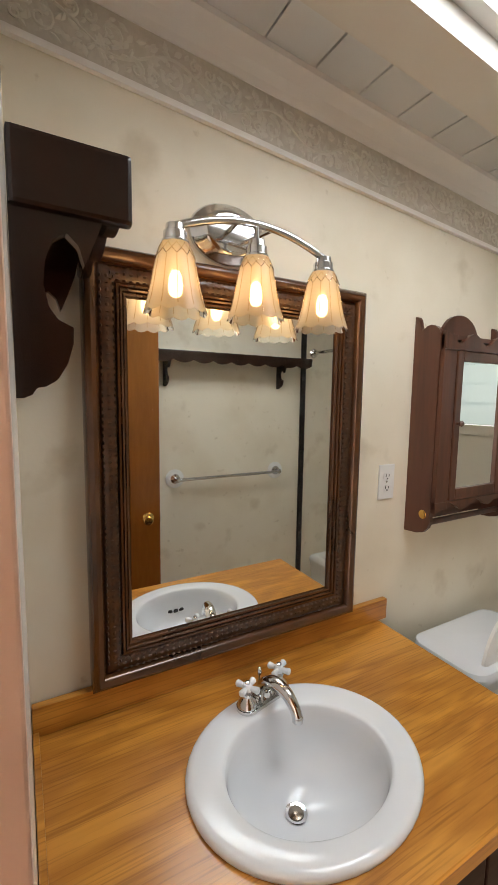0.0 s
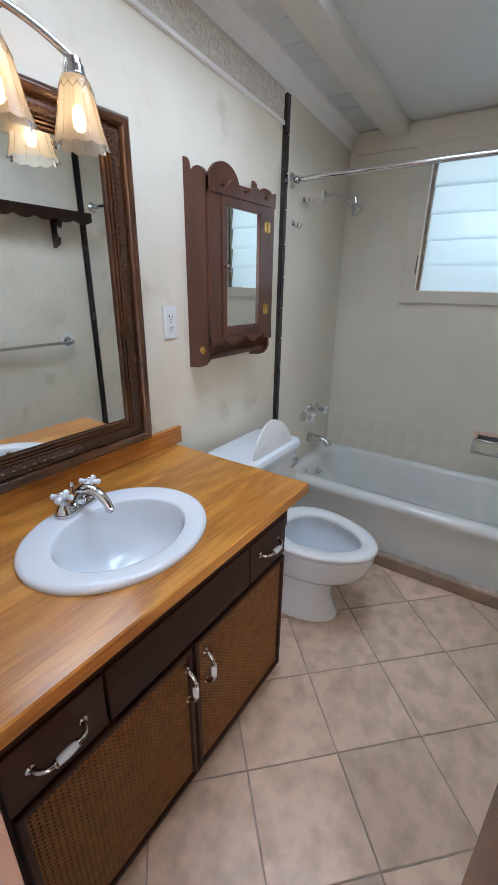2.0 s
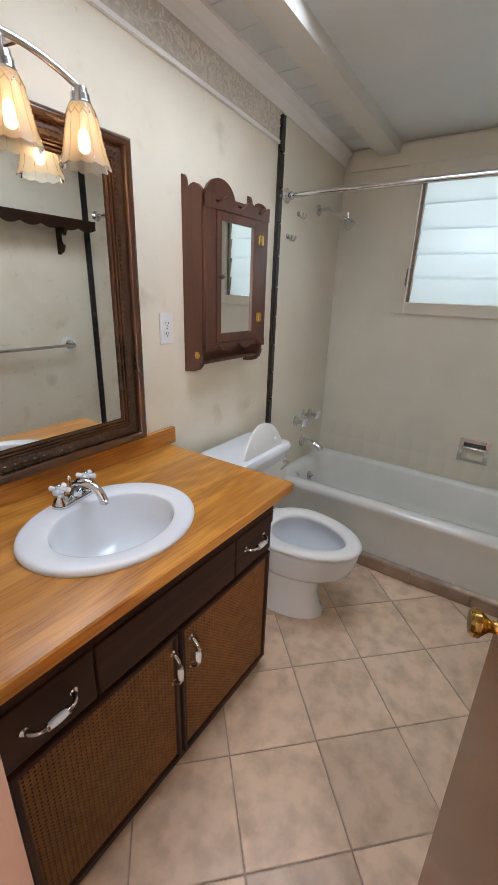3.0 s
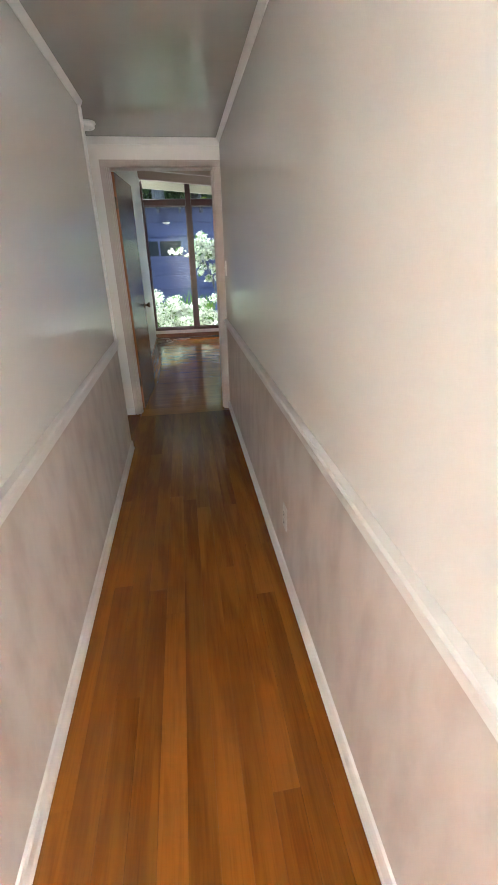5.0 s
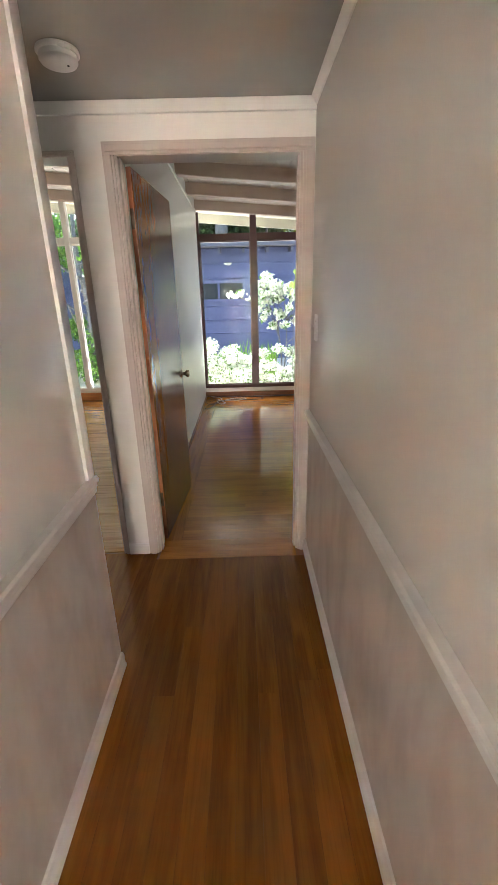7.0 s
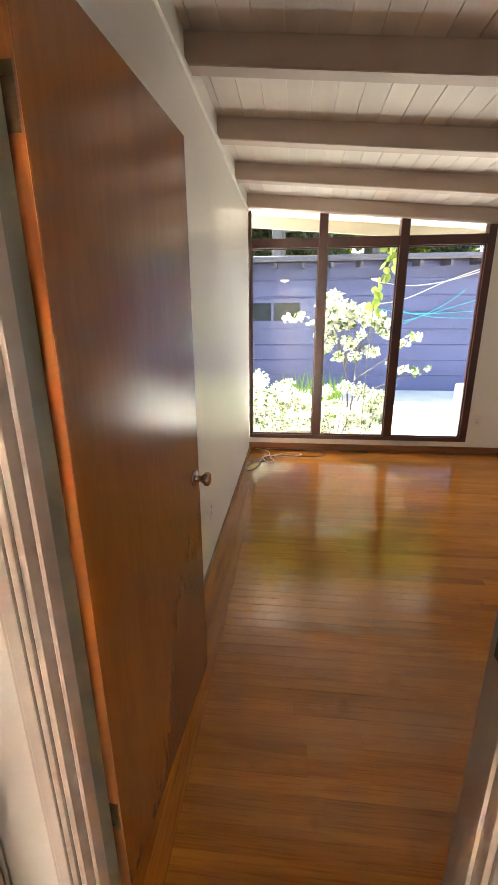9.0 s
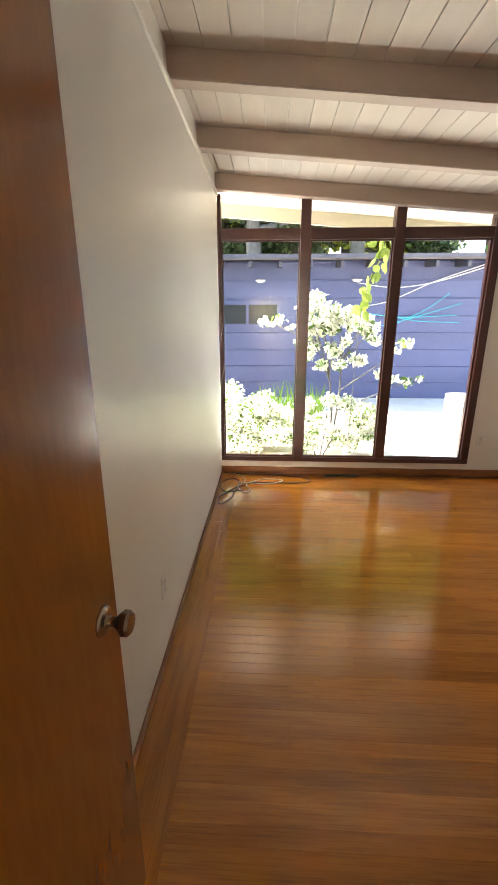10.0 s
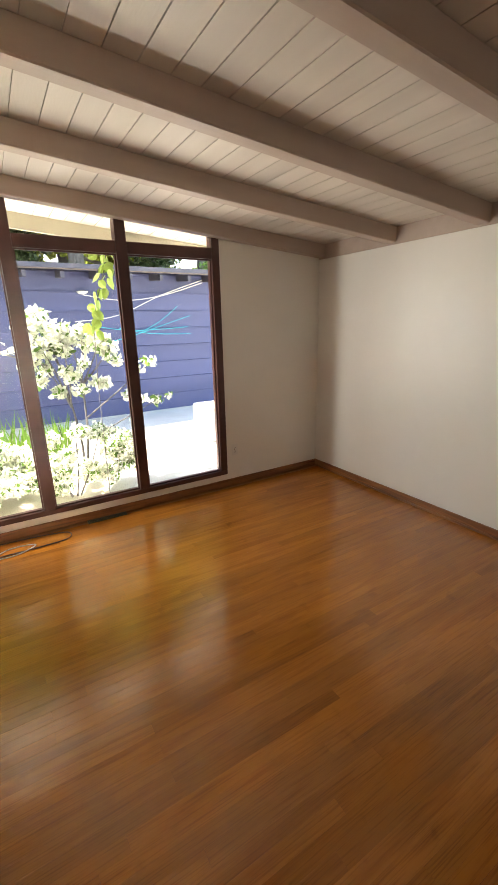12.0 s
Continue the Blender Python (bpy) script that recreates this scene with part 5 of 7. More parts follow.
levels = [superring(TX0 + 0.030, TX1, TY0, TY1, 0.0, 0.006), superring(TX0 + 0.028, TX1, TY0, TY1, 0.20, 0.006), superring(TX0 + 0.012, TX1, TY0, TY1, 0.315, 0.006), superring(TX0, TX1, TY0, TY1, 0.345, 0.008),
          superring(TX0 + 0.002, TX1, TY0, TY1, 0.366, 0.010), superring(TX0 + 0.016, TX1 - 0.002, TY0 + 0.003, TY1 - 0.002, 0.381, 0.015), superring(TX0 + 0.035, TX1 - 0.012, TY0 + 0.02, TY1 - 0.02, TZ, 0.03),
          superring(TX0 + 0.078, TX1 - 0.050, TY0 + 0.075, TY1 - 0.065, TZ - 0.003, 0.12), superring(TX0 + 0.095, TX1 - 0.062, TY0 + 0.095, TY1 - 0.082, TZ - 0.022, 0.13),
          superring(TX0 + 0.115, TX1 - 0.080, TY0 + 0.16, TY1 - 0.105, 0.18, 0.14), superring(TX0 + 0.145, TX1 - 0.110, TY0 + 0.24, TY1 - 0.14, 0.085, 0.13), superring(TX0 + 0.20, TX1 - 0.165, TY0 + 0.32, TY1 - 0.20, 0.060, 0.10)]
rings = [[bm.verts.new(p) for p in lv] for lv in levels]
for a, b in zip(rings, rings[1:]):
    for i in range(len(a)):
        bm.faces.new((a[i], a[(i + 1) % len(a)], b[(i + 1) % len(b)], b[i]))
bm.faces.new(rings[-1])
part("shell", bm, M["tub"], tubo, smooth=True, angle=60)
bm = bmesh.new()
bm_lathe(bm, [(0.034, 0.0), (0.033, 0.004), (0.020, 0.008), (0.0, 0.009)], 20, pose(2.27, TY1 - 0.093, 0.275, 82, 0, 0))
bm_tube(bm, [(2.27, TY1 - 0.105, 0.270), (2.27, TY1 - 0.122, 0.288)], 0.005, 8)
part("overflow_plate", bm, M["chrome"], tubo, "round chrome overflow plate", True)

bt = structure("trim_tub_base", [(1.905, BATH_Y, 0, TX0 + 0.026, -0.30, 0.062)], M["grout"], "row of brown tiles along the tub's foot", "trim")
bm = bmesh.new()
bm_box(bm, -0.010, -0.148, -0.030, 0.012, 0.148, 0.032, 0.003)
me_b = mesh_of("tile", bm, M["tub_base_tile"])
for k in range(4):
    o = new("tile", me_b)
    o.parent = bt
    o.matrix_basis = pose(1.902, -0.46 - 0.302 * k, 0.034)

sd = thing("soap_dish", "chrome recessed soap dish with a grab bar", "soap dish", (BATH_X, -1.027, 0.587))
sd.scale = (1.0, 1.08, 1.18)
bm = bmesh.new()
for b in ((-0.078, -0.062, -0.055, 0.062), (0.055, -0.062, 0.078, 0.062), (-0.055, 0.042, 0.055, 0.062), (-0.055, -0.062, 0.055, -0.046)):
    bm_box(bm, -0.008, b[0], b[1], -0.0005, b[2], b[3], 0.002)
part("frame", bm, M["chrome"], sd)
# Thin slab behind the frame; the hollow's darkness is in its colour.
bm = bmesh.new()
bm_box(bm, -0.003, -0.056, -0.048, -0.0008, 0.056, 0.044)
part("recess", bm, M["soap_recess"], sd)
bm = bmesh.new()
bm_tube(bm, [(-0.010, -0.062, 0.018), (-0.028, -0.055, 0.018), (-0.030, 0.0, 0.018), (-0.028, 0.055, 0.018), (-0.010, 0.062, 0.018)], 0.006, 10)
part("grab_bar", bm, M["chrome"], sd, smooth=True)

# tile joints low on the window wall: a field of glazed tiles
tl = structure("trim_tile_field", [(BATH_X - 0.0025, BATH_Y, TZ - 0.01, BATH_X - 0.0005, -0.012, 0.603)], M["tile_white"], "cream glazed wall tiles above the tub", "tile")
bm = bmesh.new()
bm_box(bm, -0.0022, -0.0540, -0.0540, 0.0, 0.0540, 0.0540, 0.0006)
me_t = mesh_of("tile", bm, M["tile_white"])
for k in range(14):
    for j in range(2):
        o = new("tile", me_t)
        o.parent = tl
        o.matrix_basis = pose(BATH_X - 0.0032, -0.072 - 0.1085 * k, TZ + 0.062 + 0.1085 * j)

# ---------------------------------------------------------------- bathroom window
bw = thing("window_1", "white louvred window with frosted glass slats", "window", (BATH_X, 0, 0), kind="structure")
bm = bmesh.new()
fw = 0.075
for b in ((WY0 - fw, WZ0 - 0.055, WY0 + 0.012, WZ1 + 0.06), (WY1 - 0.012, WZ0 - 0.055, WY1 + fw, WZ1 + 0.06), (WY0 + 0.012, WZ0 - 0.055, WY1 - 0.012, WZ0 + 0.012), (WY0 + 0.012, WZ1 - 0.012, WY1 - 0.012, WZ1 + 0.06)):
    bm_box(bm, -0.020, b[0], b[1], -0.0005, b[2], b[3], 0.003)
part("window_frame", bm, M["tile_white"], bw, "cream painted wooden frame")
bm = bmesh.new()
for y0, y1 in ((WY0 + 0.012, WY0 + 0.032), (WY1 - 0.032, WY1 - 0.012)):
    bm_box(bm, 0.002, y0, WZ0 + 0.012, 0.045, y1, WZ1 - 0.012, 0.002)
part("louvre_channel", bm, M["knob_dark"], bw, "grey metal louvre channel")
for k in range(5):
    z0 = WZ0 + 0.014 + 0.131 * k
    bm = bmesh.new()
    vs = [(0.014, z0), (0.020, z0), (0.040, z0 + 0.136), (0.034, z0 + 0.136)]
    bm_prism(bm, vs, WY0 + 0.033, WY1 - 0.033, "y")
    g = part("louvre", bm, M["frosted"], bw, "frosted glass slat")
    g.visible_shadow = False
bm = bmesh.new()
bm_box(bm, -0.024, WY1 - 0.008, WZ0 + 0.10, -0.012, WY1 - 0.002, WZ0 + 0.20, 0.002)
bm_tube(bm, [(-0.02, WY1 - 0.005, WZ0 + 0.20), (-0.035, WY1 - 0.005, WZ0 + 0.11)], 0.004, 8)
part("crank", bm, M["knob_dark"], bw)

# ---------------------------------------------------------------- toilet
tz = thing("toilet", "white porcelain toilet with its seat down and lid up", "toilet", (1.400, -0.008, 0))
tz.scale = (1.06, 1.05, 1.0)
bm = bmesh.new()
lv = []
for z, x, y0, y1, r in ((0.40, 0.185, -0.235, -0.055, 0.04), (0.45, 0.195, -0.248, -0.048, 0.045), (0.60, 0.202, -0.258, -0.042, 0.045), (0.718, 0.206, -0.262, -0.040, 0.045)):
    lv.append([bm.verts.new(p) for p in superring(-x, x, y0, y1, z, r, 6)])
for a, b in zip(lv, lv[1:]):
    for i in range(len(a)):
        bm.faces.new((a[i], a[(i + 1) % len(a)], b[(i + 1) % len(b)], b[i]))
bm.faces.new(lv[0][::-1])
bm.faces.new(lv[-1])
part("tank", bm, M["porcelain"], tz, smooth=True)
bm = bmesh.new()
lv = []
for z, g, r in ((0.719, 0.0, 0.045), (0.724, 0.014, 0.055), (0.742, 0.016, 0.055), (0.756, 0.008, 0.05), (0.762, -0.014, 0.035)):
    lv.append([bm.verts.new(p) for p in superring(-0.206 - g, 0.206 + g, -0.264 - g, -0.036 + min(g, 0.01), z, r, 6)])
for a, b in zip(lv, lv[1:]):
    for i in range(len(a)):
        bm.faces.new((a[i], a[(i + 1) % len(a)], b[(i + 1) % len(b)], b[i]))
bm.faces.new(lv[0][::-1])
bm.faces.new(lv[-1])
part("tank_lid", bm, M["porcelain"], tz, smooth=True)


def egg(a, front, back, cy, z, n=44):
    """An egg outline: half-width a, long end to -y."""
    out = []
    for i in range(n):
        t = 2 * math.pi * i / n
        c, s = math.cos(t), math.sin(t)
        out.append((a * c * (1 - 0.06 * max(0, -s)), cy + (back if s > 0 else front) * s, z))
    return out


bm = bmesh.new()
bowl = [egg(0.112, 0.20, 0.15, -0.395, 0.0), egg(0.112, 0.20, 0.15, -0.395, 0.02), egg(0.104, 0.185, 0.15, -0.395, 0.035), egg(0.098, 0.165, 0.16, -0.395, 0.12), egg(0.100, 0.168, 0.17, -0.40, 0.205), egg(0.110, 0.180, 0.17, -0.405, 0.225),
        egg(0.146, 0.232, 0.18, -0.425, 0.250), egg(0.166, 0.262, 0.19, -0.435, 0.285), egg(0.178, 0.278, 0.20, -0.44, 0.335), egg(0.183, 0.285, 0.20, -0.44, 0.375), egg(0.184, 0.286, 0.205, -0.44, 0.395), egg(0.176, 0.278, 0.20, -0.44, 0.402),
        egg(0.140, 0.232, 0.140, -0.445, 0.400), egg(0.146, 0.238, 0.145, -0.445, 0.38), egg(0.130, 0.21, 0.13, -0.44, 0.30), egg(0.085, 0.13, 0.09, -0.43, 0.20), egg(0.050, 0.08, 0.06, -0.42, 0.15)]
rings = [[bm.verts.new(p) for p in lv] for lv in bowl]
for a, b in zip(rings, rings[1:]):
    for i in range(len(a)):
        bm.faces.new((a[i], a[(i + 1) % len(a)], b[(i + 1) % len(b)], b[i]))
bm.faces.new(rings[-1])
bm_box(bm, -0.075, -0.30, 0.004, 0.075, -0.06, 0.24, 0.02)
bm_box(bm, -0.115, -0.292, 0.235, 0.115, -0.06, 0.398, 0.02)
part("bowl", bm, M["porcelain"], tz, smooth=True, angle=60)
bm = bmesh.new()
seat = [egg(0.186, 0.290, 0.195, -0.44, 0.405), egg(0.190, 0.294, 0.198, -0.44, 0.412), egg(0.186, 0.290, 0.195, -0.44, 0.424), egg(0.172, 0.276, 0.18, -0.44, 0.428), egg(0.131, 0.222, 0.130, -0.448, 0.425), egg(0.125, 0.216, 0.123, -0.448, 0.414), egg(0.126, 0.217, 0.124, -0.448, 0.405)]
rings = [[bm.verts.new(p) for p in lv] for lv in seat]
for a, b in zip(rings, rings[1:] + rings[:1]):
    for i in range(len(a)):
        bm.faces.new((a[i], a[(i + 1) % len(a)], b[(i + 1) % len(b)], b[i]))
part("seat", bm, M["plastic"], tz, "white plastic seat ring", True, 60)
bm = bmesh.new()
lid = [egg(0.170, 0.250, 0.165, -0.21, -0.004), egg(0.182, 0.265, 0.180, -0.21, 0.0), egg(0.182, 0.265, 0.180, -0.21, 0.010), egg(0.168, 0.250, 0.165, -0.21, 0.014)]
rings = [[bm.verts.new(p) for p in lv] for lv in lid]
for a, b in zip(rings, rings[1:]):
    for i in range(len(a)):
        bm.faces.new((a[i], a[(i + 1) % len(a)], b[(i + 1) % len(b)], b[i]))
bm.faces.new(rings[0][::-1])
bm.faces.new(rings[-1])
ld = part("lid", bm, M["plastic"], tz, "white plastic lid standing open", True, 60)
ld.matrix_basis = pose(0, -0.283, 0.425, -96, 0, 0)
for s in (-1, 1):
    bm = bmesh.new()
    bm_tube(bm, [(s * 0.055, -0.275, 0.418), (s * 0.095, -0.275, 0.418)], 0.013, 12)
    part("hinge", bm, M["plastic"], tz, smooth=True)
    for y in (-0.06, -0.38):
        bm = bmesh.new()
        bm_lathe(bm, [(0.0, -0.012), (0.009, -0.010), (0.011, -0.004)], 12, pose(s * 0.085, y, 0))
        bmp = part("bumper", bm, M["plastic"], ld, smooth=True)
bm = bmesh.new()
bm_tube(bm, [(0.15, -0.262, 0.665), (0.15, -0.285, 0.665)], 0.010, 12)
bm_tube(bm, [(0.15, -0.287, 0.665), (0.085, -0.289, 0.652)], 0.006, 10)
part("flush_lever", bm, M["chrome"], tz, "chrome flush lever", True)
bm = bmesh.new()
bm_tube(bm, smooth_line([(0.19, -0.008, 0.16), (0.19, -0.05, 0.17), (0.19, -0.09, 0.28), (0.17, -0.12, 0.41)], 6), 0.005, 8)
bm_lathe(bm, [(0.0, 0.0), (0.016, 0.0), (0.016, 0.02), (0.0, 0.022)], 14, pose(0.19, -0.05, 0.15))
part("supply_hose", bm, M["chrome"], tz, "grey braided supply hose", True)
# ---------------------------------------------------------------- hall trim
M["floor_hall"] = wood("hall_strip_oak", (0.178, 0.053, 0.0052), (0.245, 0.082, 0.0088), along="x", rough=0.20, coat=0.0, ring=6.0, stretch=10.0, tint=0.13, worn=0.06, spec_tint=(1.0, 0.88, 0.66), wander=0.9, bump=0.02, pores=0.22)
M["floor_bed"] = wood("bedroom_strip_oak", (0.315, 0.102, 0.0105), (0.430, 0.152, 0.0175), along="x", rough=0.16, coat=0.0, spec=0.85, ring=5.0, stretch=10.0, tint=0.16, worn=0.45, spec_tint=(1.0, 0.95, 0.80), wander=0.9, bump=0.02, pores=0.45)
M["floor_room"] = wood("second_room_strip_oak", (0.24, 0.095, 0.020), (0.40, 0.18, 0.045), along="x", rough=0.22, coat=0.3, ring=5.0, stretch=16.0, tint=0.12, island=True, bump=0.05)


def run_along_y(name, prof, x, sx, y0, y1, mat, label, category="trim"):
    """A moulding along y: prof of (distance from the wall, height)."""
    bm = bmesh.new()
    bm_prism(bm, [(x + sx * d, z) for d, z in prof], y0, y1, "y")
    return tagged(new(name, mesh_of(name, bm, mat)), label, category, kind="structure")


RAIL = [(0.0, 0.792), (0.010, 0.792), (0.014, 0.800), (0.014, 0.812), (0.018, 0.818), (0.018, 0.828), (0.026, 0.838), (0.028, 0.848), (0.022, 0.856), (0.0, 0.858)]
BASE = [(0.0, 0.0), (0.016, 0.0), (0.016, 0.012), (0.012, 0.018), (0.012, 0.058), (0.008, 0.068), (0.0, 0.070)]
CROWN = [(0.0, 2.182), (0.006, 2.182), (0.016, 2.198), (0.024, 2.2145), (0.0, 2.2145)]
Y_R0 = DOOR_Y1 + 0.064
for nm, x, sx, spans in (("right", HALL_R, -1, ((Y_R0, HALL_END), (HALL_BACK, DOOR_Y0 - 0.064))), ("left", HALL_L, 1, ((SIDE_Y1, CASE_Y0), (HALL_BACK, SIDE_Y0)))):
    for i, (a, b) in enumerate(spans):
        sfx = nm if i == 0 else nm + "_back"
        lo, hi = sorted((x + sx * 0.0005, x + sx * 0.004))
        structure("trim_wainscot_" + sfx, [(lo, a, 0.0, hi, b, 0.80)], M["wainscot"], "mottled pinkish-white wainscot paper below the rail", "wainscot")
        run_along_y("trim_chair_rail_" + sfx, RAIL, x, sx, a, b, M["trim"], "white moulded chair rail")
        run_along_y("baseboard_" + sfx, BASE, x + sx * 0.004, sx, a, b, M["trim"], "narrow white painted baseboard")
        run_along_y("trim_hall_crown_" + sfx, CROWN, x, sx, a, b, M["trim"], "thin white cove moulding")
structure("trim_corner_board", [(HALL_L, CASE_Y0 - 0.050, 0.858, HALL_L + 0.012, CASE_Y0 + 0.004, HALL_H - 0.03), (HALL_L - T, CASE_Y0, 0.0, HALL_L + 0.004, CASE_Y0 + 0.004, HALL_H)], M["trim"], "white corner board on the hall wall's end", "trim", 0.002)
casing("trim_casing_2", "x", HALL_END, D1X0, D1X1, 2.02, -1, width=0.050)
casing("trim_casing_3", "x", HALL_END, D2X0, D2X1, 2.02, -1, width=0.022, thick=0.012)
for nm, a, b in (("door_frame_2", D1X0, D1X1), ("door_frame_3", D2X0, D2X1)):
    structure(nm, [(a, HALL_END - 0.001, 0, a + 0.012, HALL_END + T + 0.001, 2.018), (b - 0.012, HALL_END - 0.001, 0, b, HALL_END + T + 0.001, 2.018), (a, HALL_END - 0.001, 2.018, b, HALL_END + T + 0.001, 2.031),
                   (a + 0.012, HALL_END + 0.028, 0, a + 0.021, HALL_END + 0.066, 2.018), (b - 0.021, HALL_END + 0.028, 0, b - 0.012, HALL_END + 0.066, 2.018)], M["trim_warm"], "white painted door jamb", "trim", 0.0015)
# Thin grey-green strip over the rebate face of the jamb.
structure("trim_jamb_rebate", [(D1X0 + 0.0125, HALL_END + 0.067, 0, D1X0 + 0.0142, HALL_END + T + 0.0015, 2.017)], M["jamb_green"], "grey-green strip on the hinge rebate of the door jamb", "trim")
structure("trim_header", [(-2.2, HALL_END - 0.016, 2.165, HALL_R, HALL_END - 0.0005, 2.2145)], M["trim"], "white cove strip over the doorways", "trim", 0.004)
structure("baseboard_end", [(D2X1 + 0.024, HALL_END - 0.014, 0, D1X0 - 0.052, HALL_END - 0.0005, 0.07)], M["trim"], "narrow white painted baseboard", "baseboard", 0.003)
door("bedroom_door", (-0.962, 3.737, 0), 85.8, 0.764, "brown birch veneer bedroom door with a round knob, open", M["knob_dark"], height=2.014, hinge_z=(0.282, 1.795))
st = thing("strike_plate", "dark metal strike plate in the bedroom door jamb", "strike plate", (D1X1 - 0.012, HALL_END + 0.085, 0.925), 90)
bm = bmesh.new()
for q in ((-0.014, -0.028, -0.008, 0.028), (0.008, -0.028, 0.014, 0.028), (-0.008, -0.028, 0.008, -0.013), (-0.008, 0.013, 0.008, 0.028)):
    bm_box(bm, q[0], 0.0002, q[1], q[2], 0.0025, q[3])
part("plate", bm, M["hinge"], st)
bm = bmesh.new()
bm_box(bm, -0.008, 0.0002, -0.013, 0.008, 0.0010, 0.013)
part("latch_hole", bm, M["dark_slot"], st)
wall_plate("wall_outlet", "white double outlet low on the hall wall", "outlet", (HALL_R - 0.004, 1.218, 0.315), -90)
wall_plate("light_switch", "white toggle light switch beside the doorway", "switch", (HALL_R, 3.44, 1.285), -90, double=False)
sm = thing("smoke_detector", "round white smoke detector on the hall ceiling", "smoke detector", (-1.049, 3.219, HALL_H))
bm = bmesh.new()
bm_lathe(bm, [(0.0, 0.0), (0.068, 0.0), (0.070, -0.010), (0.066, -0.014), (0.0, -0.014)], 30)
part("base", bm, M["plastic"], sm, smooth=True)
bm = bmesh.new()
bm_lathe(bm, [(0.060, -0.014), (0.062, -0.030), (0.056, -0.038), (0.040, -0.042), (0.0, -0.043)], 30)
part("cover", bm, M["plastic"], sm, smooth=True)
bm = bmesh.new()
bm_lathe(bm, [(0.0, -0.0435), (0.004, -0.0435), (0.004, -0.042)], 10, pose(0.03, 0, -0.0005))
part("lamp", bm, M["dark_slot"], sm)

# ---------------------------------------------------------------- bedroom: ceiling boards and beams
M["board"] = material("off_white_ceiling_board", (0.63, 0.565, 0.50), 0.5, color2=(0.57, 0.505, 0.44), scale=2.0, stretch=(3, 0.4, 3), bump=0.12, bump_scale=40, random_tint=0.05, island=True)


def board_ceiling(name, x0, x1, y0, y1, label):
    bm = bmesh.new()
    pitch, first = 0.1275, -1.137
    for i in range(math.floor((x0 - first) / pitch), math.ceil((x1 - first) / pitch)):
        a, b = max(first + pitch * i + 0.003, x0), min(first + pitch * (i + 1) - 0.003, x1)
        if b - a > 0.01:
            bm_prism(bm, [(a, beam_z(a) + 0.120), (b, beam_z(b) + 0.120), (b, beam_z(b) + 0.1295), (a, beam_z(a) + 0.1295)], y0, y1, "y")
    return tagged(new(name, mesh_of(name, bm, M["board"])), label, "ceiling", kind="structure")


board_ceiling("ceiling_boards_bed", BED_X0, BED_X1, HALL_END + T, BED_Y1 + 0.86, "off-white painted ceiling boards with open joints")
board_ceiling("ceiling_boards_room", -4.6, BED_X0 - T, HALL_END + T, BED_Y1 + 0.86, "off-white painted ceiling boards with open joints")


def roof_beam(name, x0, x1, y0, y1, mat, label, depth=0.118):
    bm = bmesh.new()
    bm_prism(bm, [(x0, beam_z(x0)), (x1, beam_z(x1)), (x1, beam_z(x1) + depth), (x0, beam_z(x0) + depth)], y0, y1, "y")
    bmesh.ops.bevel(bm, geom=[e for e in bm.edges if abs(e.verts[0].co.x - e.verts[1].co.x) > 1 and e.verts[0].co.z < beam_z(e.verts[0].co.x) + 0.01], offset=0.006, segments=1, affect="EDGES")
    return tagged(new(name, mesh_of(name, bm, mat)), label, "beam", kind="structure")


for i, y in enumerate((7.679, 6.812, 6.035, 5.258, 4.481)):
    roof_beam("ceiling_beam_bed", BED_X0, BED_X1, y - 0.092, y, M["beam"], "taupe painted ceiling beam across the bedroom")
    roof_beam("ceiling_beam_room", -4.6, BED_X0 - T, y - 0.092, y, M["beam"], "taupe painted ceiling beam across the second bedroom")
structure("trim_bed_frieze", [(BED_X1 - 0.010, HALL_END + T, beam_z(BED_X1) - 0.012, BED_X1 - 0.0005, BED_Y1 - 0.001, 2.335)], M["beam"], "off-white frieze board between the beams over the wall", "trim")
structure("trim_bed_bead", [(BED_X0 + 0.0005, HALL_END + T, 2.483, BED_X0 + 0.016, BED_Y1 - 0.001, 2.509)], M["wall_white"], "white bead along the bedroom wall under the beams", "trim", 0.004)
bm = bmesh.new()
bm_prism(bm, [(-4.7, beam_z(-4.7) - 0.01), (2.9, beam_z(2.9) - 0.01), (2.9, beam_z(2.9) + 0.27), (-4.7, beam_z(-4.7) + 0.27)], BED_Y1 + 0.86, BED_Y1 + 0.90, "y")
tagged(new("trim_fascia", mesh_of("trim_fascia", bm, M["fascia_cream"])), "cream painted fascia board on the house eave", "trim", kind="structure")

# baseboards
structure("baseboard_bed_window", [(BED_X0, BED_Y1 - 0.016, 0.0, BED_X1, BED_Y1 - 0.0005, 0.072)], M["baseboard"], "stained wooden baseboard", "baseboard", 0.004)
M["baseboard_y"] = wood("stained_baseboard_side", (0.16, 0.055, 0.016), (0.28, 0.11, 0.035), along="y", rough=0.35)
structure("baseboard_bed_right", [(BED_X1 - 0.016, HALL_END + T, 0.0, BED_X1 - 0.0005, BED_Y1 - 0.017, 0.072), (BED_X1 - 0.030, HALL_END + T, 0.0, BED_X1 - 0.016, BED_Y1 - 0.03, 0.018)], M["baseboard_y"], "stained wooden baseboard", "baseboard", 0.004)
structure("baseboard_bed_left", [(BED_X0 + 0.0005, HALL_END + T + 0.02, 0.0, BED_X0 + 0.018, BED_Y1 - 0.017, 0.020)], M["baseboard_y"], "low stained quarter-round along the wall", "baseboard", 0.005)


